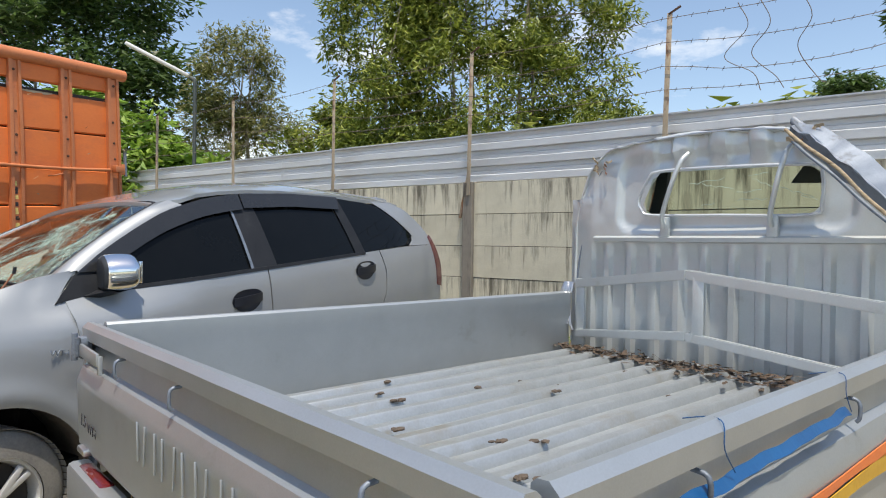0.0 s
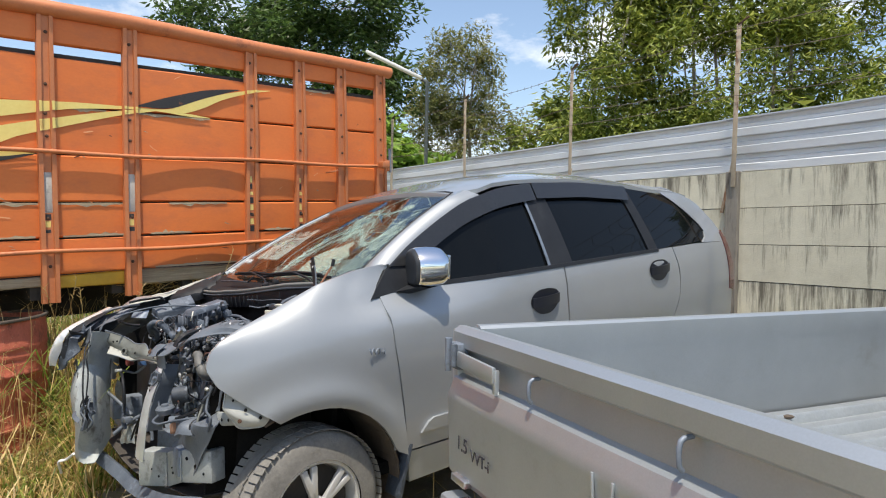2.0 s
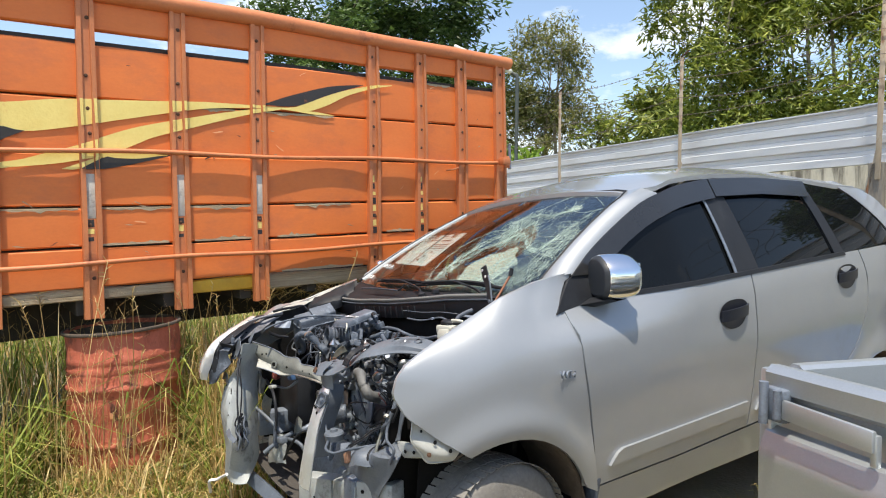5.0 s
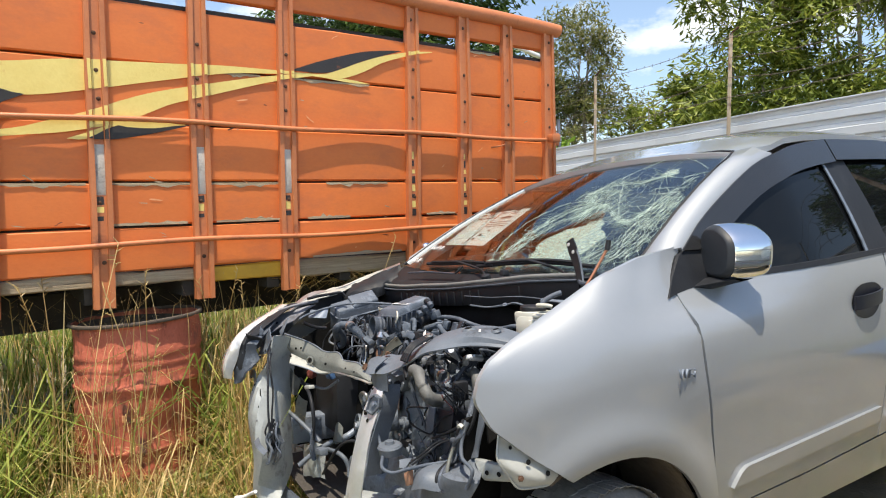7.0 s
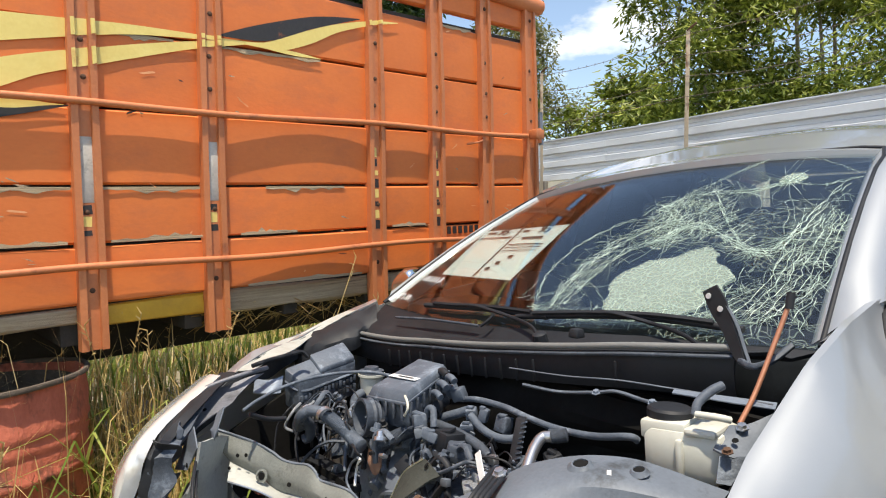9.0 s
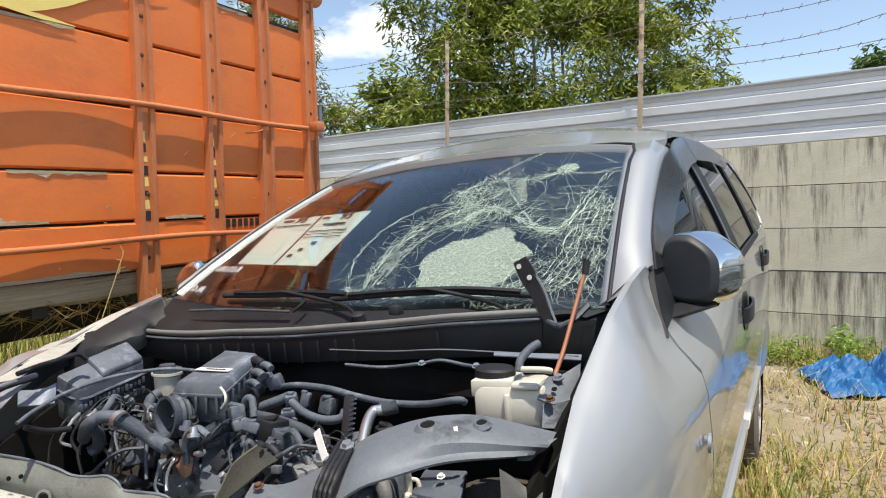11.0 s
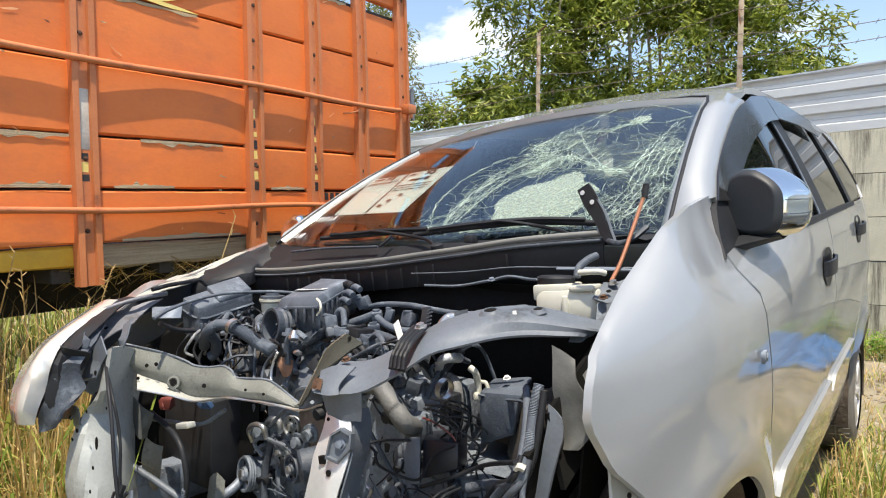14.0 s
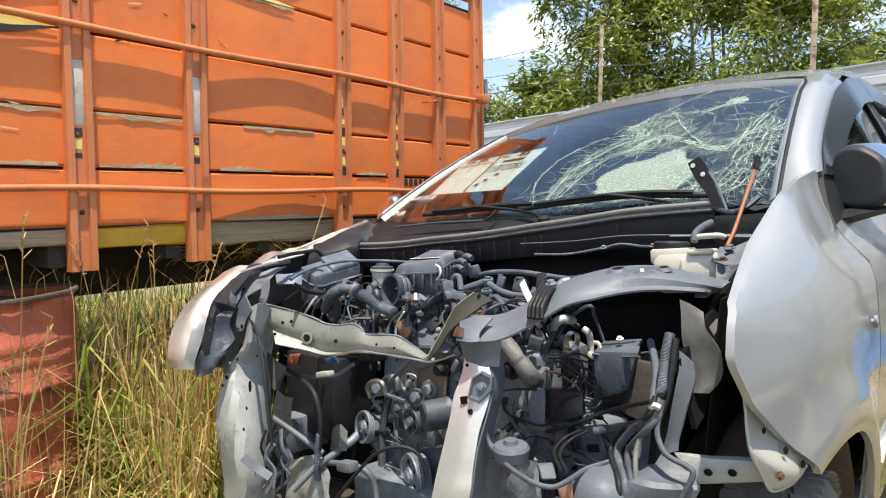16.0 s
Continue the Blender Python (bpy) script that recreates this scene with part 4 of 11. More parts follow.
# corner post, tail lamp, number lamp, sill
bm = B()
box(bm, (0.024, 0.005, 0.875), (0.05, 0.03, 0.345), bev=0.006)
part("corner_post", bm, SILVER_DUSTY, pickup)
for x in (0.09, W - 0.30):
    bm = B()
    box(bm, (x + 0.10, -0.015, 0.635), (0.22, 0.04, 0.10), bev=0.012)
    lm = part("tail_lamp", bm, TAIL_RED, pickup, "red tail lamp")
    lm.matrix_basis = pose(0, 0, 0, 0, 0, -90)
    bm = B()
    box(bm, (x + 0.17, -0.018, 0.635), (0.07, 0.04, 0.09), bev=0.01)
    part("amber_lens", bm, AMBER, lm)
bm = B()
box(bm, (-0.012, -0.07, 0.715), (0.03, 0.07, 0.018), bev=0.005)
part("hinge", bm, BRIGHT_STEEL, pickup)
bm = B()
box(bm, (-0.02, -W / 2, 0.62), (0.06, W - 0.04, 0.12), bev=0.015)
part("rear_sill", bm, SILVER_DUSTY, pickup)
# ribbed floor
bm = B()
rows, n = [], 13
xs = [0.05 + (LEN - 0.06) * i / 24 for i in range(25)]
line = []
pitch = (W - 0.09) / n
for i in range(n):
    y0 = 0.045 + i * pitch
    line += [(y0, 0.0), (y0 + pitch * 0.30, 0.0), (y0 + pitch * 0.37, 0.022), (y0 + pitch * 0.42, 0.027), (y0 + pitch * 0.66, 0.027), (y0 + pitch * 0.71, 0.022), (y0 + pitch * 0.78, 0.0)]
line.append((W - 0.045, 0.0))
grid(bm, [[(x, -y, FLOOR + z - 0.018 + 0.004 * noise.noise(Vector((x * 2, y * 3, 5)))) for x in xs] for y, z in line], 0.004, push=(0, 0, -1))
part("bed_floor", bm, BED_FLOOR, pickup, "ribbed steel bed floor", smooth=30)
# beneath: frame, axle, wheels
bm = B()
for y in (0.45, W - 0.45):
    box(bm, (LEN / 2 + 0.6, -y, 0.55), (LEN + 1.2, 0.07, 0.14), bev=0.01)
for x in (0.2, 0.8, 1.4, 2.0):
    box(bm, (x, -W / 2, 0.66), (0.06, W - 0.1, 0.08), bev=0.006)
cyl(bm, (0.75, -0.15, 0.30), (0.75, -W + 0.15, 0.30), 0.05)
part("chassis", bm, CHASSIS, pickup)
for x in (0.75, 3.35):
    for y in (0.13, W - 0.13):
        wb = B()
        lathe(wb, (x, -y - 0.08, 0.285 + 0.0), (0, 1, 0), [(0, 0.18), (0.01, 0.25), (0.04, 0.285), (0.12, 0.285), (0.15, 0.25), (0.16, 0.18)], n=24)
        wv = part("wheel", wb, TYRE, pickup)
        rb = B()
        lathe(rb, (x, -y - 0.075, 0.285), (0, 1, 0), [(0, 0.04), (0.02, 0.12), (0.02, 0.19), (0.14, 0.19)], n=20)
        part("rim", rb, BARE_STEEL, wv)

# ---- cab back wall with its window opening, pressed ribs below
S0 = LEN + 0.05


def back_top(w):
    return lerp_curve([(-0.02, 1.32), (0.0, 1.42), (0.03, 1.52), (0.073, 1.60), (0.12, 1.69), (0.16, 1.735), (0.215, 1.757), (0.38, 1.776), (0.57, 1.789), (0.71, 1.795), (1.06, 1.757), (1.14, 1.71), (1.234, 1.65), (1.36, 1.53), (1.62, 1.30)], w)


def back_y(w, z):
    """Depth of the pressed back wall."""
    d = 0.006 * noise.noise(Vector((w * 2.5, z * 2.5, 8))) + 0.02 * max(0, z - 1.45) / 0.3
    crush = min(1, max(0, (z - 1.62) / 0.1)) + min(1, max(0, (0.25 - w) / 0.2)) * min(1, max(0, (z - 1.35) / 0.15))
    d += min(1, crush) * (0.012 * noise.noise(Vector((w * 9, z * 9, 2))) + 0.006 * noise.noise(Vector((w * 22, z * 22, 4)))) + 0.0015 * noise.noise(Vector((w * 14, z * 14, 6)))
    if z < 1.30:
        t = (w - 0.235) / 0.122
        if 0.12 < w < 1.45:
            d += 0.024 * (0.5 + 0.5 * math.tanh(9 * math.sin(2 * math.pi * t) + 4.0)) * min(1, (1.30 - z) / 0.05)
    if z > 1.645 and 0.45 < w < 1.13:
        d += 0.012 * math.tanh(4 * math.sin(2 * math.pi * (w - 0.45) / 0.17)) * min(1, (z - 1.645) / 0.03)
    # pressed recess round the window
    e = math.hypot(max(abs(w - 0.77) - 0.43, 0), max(abs(z - 1.535) - 0.10, 0))
    d += 0.020 * (1 - ease(0.055, 0.085, e))
    if w < 0.12:
        d += 0.25 * (0.12 - max(w, -0.02)) ** 1.2
    return S0 + d


bm = B()
wl = [-0.02 + 0.0125 * i for i in range(132)]


def ring(w):
    """Whether a column crosses the window opening, and its lower and upper edges there."""
    a, b = 0.375, 1.165
    if not a < w < b:
        return None
    r = 0.09
    e = min(w - a, b - w)
    cut = r - math.sqrt(max(0, r * r - (r - min(e, r)) ** 2))
    skew = max(0.0, (0.47 - w)) * 1.2
    return 1.435 + cut - 0.02 * (w - 0.375) / 0.8, 1.632 - cut - skew - 0.02 * (w - 0.375) / 0.8


cols = []
for w in wl:
    hole = ring(w)
    lo, hi = hole if hole else (1.52, 1.522)
    zs = [0.74 + 0.56 * i / 14 for i in range(14)] + [1.30 + (lo - 1.30) * i / 14 for i in range(15)] + [hi + (back_top(w) - hi) * i / 9 for i in range(10)]
    cols.append(([(back_y(w, z), by(w), z) for z in zs], hole is not None))
V = [[bm.verts.new(p) for p in c] for c, _ in cols]
for i in range(len(V) - 1):
    for j in range(len(V[0]) - 1):
        if j == 28 and cols[i][1] and cols[i + 1][1]:
            continue
        bm.faces.new((V[i][j], V[i + 1][j], V[i + 1][j + 1], V[i][j + 1]))
back = part("cab_back_wall", bm, CAB_LIT_PAINT, pickup, "dented ribbed cab back wall with an empty window", smooth=40)
bm = B()
pts = [(0.40, 1.45), (0.38, 1.50), (0.43, 1.60), (0.49, 1.632), (0.8, 1.628), (1.12, 1.612), (1.16, 1.58), (1.16, 1.46), (1.12, 1.418), (0.8, 1.424), (0.45, 1.432), (0.40, 1.45)]
tube(bm, [(S0 - 0.008, by(w), z) for w, z in pts], 0.007, n=6, k=3)
part("window_rim", bm, PALE_STEEL, back)
bm = B()
plate(bm, ((0.41, 1.44), (0.40, 1.50), (0.44, 1.60), (0.50, 1.628), (0.8, 1.624), (1.12, 1.608), (1.155, 1.58), (1.155, 1.46), (1.12, 1.422), (0.8, 1.428)), 0.003, at=lambda p: Vector((S0 + 0.016 + p.y, by(p.x), p.z)))
pane = part("pane", bm, GREEN_FILM, back, "greenish cracked rear pane")
pane.visible_shadow = False
bm = B()
grnd = random.Random(29)
for k in range(9):
    w, z, a = grnd.uniform(0.5, 1.1), grnd.uniform(1.47, 1.60), grnd.uniform(-0.5, 0.2)
    pts = [(w + 0.02 * i * math.cos(a), z + 0.02 * i * math.sin(a) + grnd.gauss(0, 0.003)) for i in range(grnd.randint(4, 9))]
    tube(bm, [(S0 + 0.013, by(q), h) for q, h in pts if 0.43 < q < 1.14 and 1.44 < h < 1.605] or [(S0 + 0.013, by(0.8), 1.5), (S0 + 0.013, by(0.83), 1.49)], 0.0011, n=3, k=1)
part("crack", bm, CRACK, pane)
bm = B()
rows = [[(S0 - 0.006 - d, by(0.14 + 1.25 * i / 20), z) for i in range(21)] for z, d in ((1.308, 0), (1.312, 0.012), (1.326, 0.014), (1.334, 0.0))]
grid(bm, rows, 0.003)
part("pressed_rail", bm, CAB_LIT_PAINT, back)
for w, lean in ((0.52, 0.09), (0.985, 0.06)):
    bm = B()
    tube(bm, [(S0 - 0.02, by(w), 1.375), (S0 - 0.05, by(w + 0.004), 1.42), (S0 - 0.07, by(w + lean * 0.6), 1.55), (S0 - 0.05, by(w + lean), 1.66), (S0 - 0.01, by(w + lean + 0.015), 1.70)], 0.0105, n=10)
    gb = part("window_guard", bm, CAB_LIT_PAINT, back)
    bm = B()
    box(bm, (S0 - 0.012, by(w), 1.375), (0.02, 0.045, 0.09), bev=0.006)
    part("bracket", bm, CAB_LIT_PAINT, gb)
# bent load guard in front of the cab wall: two flat bars and uprights
for zs, r in (((1.095, 1.172, 1.085), 0.021), ((0.845, 0.915, 0.845), 0.019)):
    bm = B()
    for a, b in (((S0 - 0.03, by(0.05), zs[0]), (2.08, by(0.71), zs[1])), ((2.08, by(0.71), zs[1]), (1.98, by(1.55), zs[2]))):
        a, b = Vector(a), Vector(b)
        d = (b - a).normalized()
        up = Vector((0, 0, 1))
        n_ = d.cross(up).normalized()
        c = [a + up * r + n_ * 0.012, a - up * r + n_ * 0.012, a - up * r - n_ * 0.012, a + up * r - n_ * 0.012]
        e = [p + (b - a) for p in c]
        vs = [bm.verts.new(p) for p in c + e]
        fs = [bm.faces.new([vs[i] for i in f]) for f in ((0, 1, 2, 3), (7, 6, 5, 4), (0, 4, 5, 1), (1, 5, 6, 2), (2, 6, 7, 3), (3, 7, 4, 0))]
        bmesh.ops.bevel(bm, geom=list({q for f in fs for q in f.edges}), offset=0.004, segments=2, affect="EDGES")
    part("load_guard_bar", bm, CAB_LIT_PAINT, pickup)
for w, s, z0, z1 in ((0.075, S0 - 0.03, 0.76, 1.12), (0.765, 2.07, 0.90, 1.165), (1.53, 1.98, 0.78, 1.13)):
    bm = B()
    box(bm, (s + 0.004, by(w), (z0 + z1) / 2), (0.022, 0.05, z1 - z0), turn=(0.5, 0, 0), bev=0.004)
    part("load_guard_upright", bm, CAB_LIT_PAINT, pickup)
# crumpled corner, folded roof edge and torn roof strip
for name, lines, m in (
    ("crumpled_pillar", [[(S0 + 0.02, by(-0.015), 0.80), (S0 + 0.03, by(0.0), 1.2), (S0 + 0.05, by(0.03), 1.5), (S0 + 0.04, by(0.07), 1.62), (S0 + 0.03, by(0.17), 1.68)],
                         [(S0 + 0.10, by(-0.035), 0.80), (S0 + 0.12, by(-0.03), 1.2), (S0 + 0.13, by(0.0), 1.5), (S0 + 0.10, by(0.05), 1.63), (S0 + 0.06, by(0.15), 1.695)],
                         [(S0 + 0.16, by(0.0), 0.80), (S0 + 0.2, by(0.01), 1.2), (S0 + 0.2, by(0.03), 1.5), (S0 + 0.15, by(0.08), 1.60), (S0 + 0.10, by(0.18), 1.66)]], CAB_LIT_PAINT),
    ("torn_roof_strip", [[(S0 - 0.02, by(1.05), 1.72), (S0 - 0.05, by(1.11), 1.675), (S0 - 0.07, by(1.19), 1.60), (S0 - 0.08, by(1.29), 1.505), (S0 - 0.09, by(1.385), 1.41), (S0 - 0.10, by(1.58), 1.22)],
                         [(S0 - 0.05, by(1.06), 1.758), (S0 - 0.10, by(1.145), 1.70), (S0 - 0.13, by(1.24), 1.62), (S0 - 0.15, by(1.34), 1.53), (S0 - 0.15, by(1.42), 1.445), (S0 - 0.16, by(1.62), 1.26)],
                         [(S0 - 0.02, by(1.08), 1.765), (S0 - 0.04, by(1.17), 1.735), (S0 - 0.06, by(1.27), 1.665), (S0 - 0.07, by(1.385), 1.55), (S0 - 0.08, by(1.46), 1.46), (S0 - 0.08, by(1.66), 1.27)]], BARE_STEEL),
    ("folded_roof_edge", [[(S0 + 0.04, by(w), back_top(w) + 0.012) for w in (0.10, 0.18, 0.25, 0.31, 0.38, 0.6, 0.9, 1.08)],
                          [(S0 + 0.005, by(w), back_top(w) - 0.004) for w in (0.10, 0.18, 0.25, 0.31, 0.38, 0.6, 0.9, 1.08)],
                          [(S0 + 0.15, by(w), back_top(w) - 0.02) for w in (0.10, 0.18, 0.25, 0.31, 0.38, 0.6, 0.9, 1.08)]], CAB_LIT_PAINT),
):
    bm = B()
    rows = [spline(r, 6) for r in lines]
    rows = [[p + Vector((0.014 * noise.noise(p * 17), 0.012 * noise.noise(p * 17 + Vector((5, 0, 0))), 0.014 * noise.noise(p * 15 + Vector((0, 7, 0))))) for p in r] for r in rows]
    grid(bm, rows, 0.006)
    ob = part(name, bm, m, pickup, smooth=24)
    bm = B()
    tube(bm, [p + Vector((0, 0, 0.002)) for p in rows[1][::3]], 0.0035, n=5, k=2)
    part("torn_edge", bm, BRIGHT_STEEL, ob)
for k, (dx, dz, r) in enumerate(((0.02, 0.035, 0.010), (-0.03, 0.0, 0.007), (0.05, 0.05, 0.014), (-0.01, -0.03, 0.006), (0.09, 0.04, 0.009))):
    bm = B()
    base = [(S0 - 0.04, by(1.055), 1.745), (S0 - 0.10, by(1.135), 1.67), (S0 - 0.13, by(1.25), 1.57), (S0 - 0.15, by(1.37), 1.45), (S0 - 0.16, by(1.60), 1.23)]
    tube(bm, [Vector(q) + Vector((dx + 0.008 * noise.noise(Vector((j, k, 1))), 0.008 * math.sin(j * 2 + k), dz + 0.012 * noise.noise(Vector((j * 1.3, k, 5))))) for j, q in enumerate(base)], r, n=7, k=4)
    part("torn_fold", bm, (STEEL_GREY, OLD_WOOD, SILVER, BARE_STEEL, CAB_LIT_PAINT)[k], pickup, smooth=50)
for k in range(9):
    bm = B()
    a = Vector((S0 - 0.03, by(0.03 - 0.006 * k), 1.10))
    tube(bm, [a, a + Vector((-0.02, 0.01 * math.sin(k), -0.05)), a + Vector((-0.02 + 0.012 * math.sin(k * 2), 0.02 + 0.012 * math.cos(k * 3), -0.14)), a + Vector((-0.03, 0.01 * k - 0.02, -0.24 + 0.03 * math.sin(k)))], 0.007, n=6, k=4)
    part("binding_strip", bm, BRIGHT_STEEL, pickup)
# shreds of tan liner where the roof was cut
srnd = random.Random(8)
for base, count in (((S0 + 0.0, 0.14, 1.69), 7), ((S0 - 0.06, 1.09, 1.725), 7)):
    for k in range(count):
        bm = B()
        w, z = base[1] + srnd.uniform(-0.05, 0.06), base[2] + srnd.uniform(-0.03, 0.03)
        d1, d2 = srnd.uniform(0.02, 0.045), srnd.uniform(-0.03, 0.0)
        rows = [[(base[0] - 0.012 * q + srnd.uniform(-0.006, 0.006), by(w + d1 * q), z + d2 * q + 0.005 * math.sin(q * 4 + k) + h) for q in (0, 0.35, 0.7, 1.0)] for h in (0.0, srnd.uniform(0.008, 0.02))]
        grid(bm, rows, 0.002)
        part("torn_liner_shred", bm, (OLD_WOOD, RUST_PALE, OLD_WOOD)[k % 3], pickup, smooth=20)
# dark trim seen through the ends of the window
for pts in (((0.36, 1.40), (0.43, 1.40), (0.455, 1.52), (0.47, 1.66), (0.42, 1.66), (0.40, 1.55)), ((1.01, 1.555), (1.20, 1.545), (1.20, 1.68), (1.10, 1.68))):
    bm = B()
    plate(bm, pts, 0.03, at=lambda p: Vector((S0 + 0.10 + p.y, by(p.x), p.z)))
    part("cab_trim", bm, BLACK, pickup)
# peeled folds down the crushed corner
for k, (dw, ds, r) in enumerate(((0.0, 0.0, 0.009), (-0.02, 0.05, 0.007), (0.035, 0.01, 0.006), (0.07, 0.0, 0.005))):
    bm = B()
    base = [(S0 + 0.01, 0.02, 0.85), (S0 + 0.01, 0.01, 1.15), (S0 + 0.02, 0.02, 1.40), (S0 + 0.02, 0.05, 1.56), (S0 + 0.02, 0.10, 1.665), (S0 + 0.03, 0.19, 1.69)]
    tube(bm, [(s + ds + 0.010 * noise.noise(Vector((j, k, 2))), by(w + dw * min(1, j / 3) + 0.008 * math.sin(j * 2.3 + k)), z + 0.012 * noise.noise(Vector((j, k * 2, 6)))) for j, (s, w, z) in enumerate(base)], r, n=6, k=4)
    part("peeled_fold", bm, (CAB_LIT_PAINT, SILVER_DUSTY, CAB_LIT_PAINT, BARE_STEEL)[k], pickup, smooth=50)
# rest of the cab: side sheets, floor, seat backs
bm = B()
for y in (0.0, -W):
    grid(bm, [[(S0 + 0.1 + 1.5 * i / 8, y, z) for i in range(9)] for z in (0.35, 0.6, 0.9, 1.15)], 0.03, push=(0, 1 if y else -1, 0))
box(bm, (S0 + 0.85, -W / 2, 0.5), (1.5, W - 0.06, 0.06))
box(bm, (S0 + 1.6, -W / 2, 0.75), (0.06, W - 0.06, 0.8))
part("cab_shell", bm, SILVER_DUSTY, pickup)
for w in (0.42, 1.2):
    bm = B()
    box(bm, (S0 + 0.35, by(w), 1.08), (0.14, 0.46, 0.56), turn=(0, -12, 0), bev=0.05)
    part("seat", bm, BLACK, pickup)
# stickers and the strap on the near gate
for z0, z1, m in ((0.83, 0.862, YELLOW_DARK), (0.862, 0.885, ORANGE)):
    bm = B()
    us = [0.45 + 0.09 * i for i in range(20)]
    grid(bm, [[(u, -0.0235, z0 + 0.006 * math.sin(u * 9)) for u in us], [(u, -0.0235, z1 + 0.004 * math.sin(u * 7)) for u in us]], 0.002, push=(0, 1, 0))
    part("sticker", bm, m, near, smooth=0)
strap = thing("plastic_strap", BED_M @ pose(0, -W, 0), "torn blue plastic strap tied along the pickup's gate", "strap")
bm = B()
rows = []
for i in range(40):
    x = 0.12 + 0.80 * i / 39
    r = 0.006 * noise.noise(Vector((x * 14, 2, 0)))
    sag = 0.014 * (1 - i / 39)
    rows.append([(x, -0.004 + r - 0.004 * j, 0.990 - 0.0045 * j - sag + r * 0.7) for j in (0, 1, 2, 3)])
grid(bm, rows, 0.002)
part("strip", bm, BLUE_STRAP, strap)
for k in range(2):
    bm = B()
    x = (0.41, 0.905)[k]
    w = 0.0009
    tube(bm, [(x, 0.055, 1.046), (x + 0.01, 0.02, 1.054), (x - 0.004 + 0.01 * math.sin(k), -0.006, 1.052), (x + 0.006 * k - 0.012, -0.012, 1.02), (x + 0.012, -0.016, 0.985)], w, n=5, k=4)
    part("frayed_end", bm, BLUE_STRAP, strap)
# crumbs of mud and leaf litter on the bed
for i in range(26):
    s, w = (random.uniform(0.15, 2.0), random.uniform(0.12, 1.45))
    mc = thing("mud_crumb", BED_M @ AT((s, by(w), FLOOR + 0.001)), "small dark crumb of dried mud on the bed floor", "debris", "mud crumbs")
    bm = B()
    for k in range(random.randint(2, 5)):
        p = Vector((random.uniform(-0.02, 0.02), random.uniform(-0.013, 0.013), 0.003))
        bmesh.ops.create_icosphere(bm, subdivisions=1, radius=random.uniform(0.005, 0.014), matrix=AT(p) @ Matrix.Diagonal((1.3, 1, 0.55, 1)))
    for v in bm.verts:
        v.co += Vector((noise.noise(v.co * 90), noise.noise(v.co * 90 + Vector((9, 0, 0))), 0)) * 0.006
    part("crumb", bm, MUD, mc, smooth=0)
bm = B()
for i in range(900):
    w = random.uniform(0.02, 1.42)
    s = LEN - 0.02 - abs(random.gauss(0, 0.07)) * (0.5 + w) - 0.02
    c = Vector((s, by(w), FLOOR + 0.004 + abs(random.gauss(0, 0.012))))
    a = random.uniform(0, 6.28)
    u = Vector((math.cos(a), math.sin(a), random.uniform(-0.3, 0.3))) * random.uniform(0.01, 0.035)
    v = Vector((-math.sin(a), math.cos(a), random.uniform(-0.4, 0.4))) * random.uniform(0.003, 0.012)
    bm.faces.new([bm.verts.new(p) for p in (c - u, c + v, c + u, c - v)])
lit = thing("leaf_litter", BED_M, "brown dry leaves and twigs heaped against the cab wall", "leaf litter", kind="stuff")
part("leaves", bm, DEBRIS, lit, smooth=0)

# ---- the crashed silver car: x forward, y to its left, z up
car = thing("wrecked_car", CAR_M, "silver people carrier with its front torn off and windscreen shattered", "car")


def belt(f):
    return 1.143 - 0.090 * f


def half_width(f, z):
    """Half the body's width at station f and height z."""
    d = belt(f) - z
    if d < 0:
        w = 0.795 + d * (0.36 + 0.25 * min(1, -d))
    elif d < 0.15:
        w = 0.795 + 0.025 * math.sin(d / 0.15 * math.pi / 2)
    elif d < 0.42:
        w = 0.82 + 0.008 * math.sin((d - 0.15) / 0.27 * math.pi)
    else:
        w = 0.82 - 0.16 * (d - 0.42) ** 1.6
    if f > 0.35:
        t = min(1, max(0, (z - belt(f) + 0.13) / 0.12))
        k = min(1, (f - 0.35) / 0.45) * (1 - min(1, max(0, (f - 1.0) / 0.3)))
        w -= 0.062 * k * t * t * (3 - 2 * t)
    if f > 1.15:
        w -= 0.22 * (f - 1.15) ** 2
    if f < -1.3:
        w -= 0.15 * (f + 1.3) ** 2
    return w


def screen(u, v, lift=0.0):
    """A point on the windscreen: u across from the car's right (-1) to its left (1), v from foot to head."""
    f0, z0, y0 = 1.075 + 0.075 * (1 - u * u), 1.045 - 0.01 * (1 - u * u) + 0.034 * min(1, max(0, (u + 0.4) / 0.9)), 0.675 - 0.03 * max(0, u)
    f1, z1, y1 = 0.455 + 0.03 * (1 - u * u), 1.450 + 0.033 * u + 0.030 * (1 - u * u), 0.553
    p = Vector((f0 + (f1 - f0) * v, u * (y0 + (y1 - y0) * v), z0 + (z1 - z0) * v))
    bow = 0.02 * math.sin(math.pi * v)
    nrm = Vector((0.6, 0, 0.8))
    return p + nrm * (bow + lift)


def skin(pts, side, out=0.0):
    def sink(p):
        # the far side of the roof is lowered a little to fit the camera's view
        return 0.0 if side > 0 else 0.062 * min(1.0, max(0.0, p.x + 0.6)) * min(1.0, max(0.0, (p.z - 1.1) / 0.35))

    return [[Vector((p.x, side * (half_width(p.x, p.z) + out), p.z - sink(p))) for p in r] for r in pts]


def P(*fz):
    return [(f, 0, z) for f, z in fz]


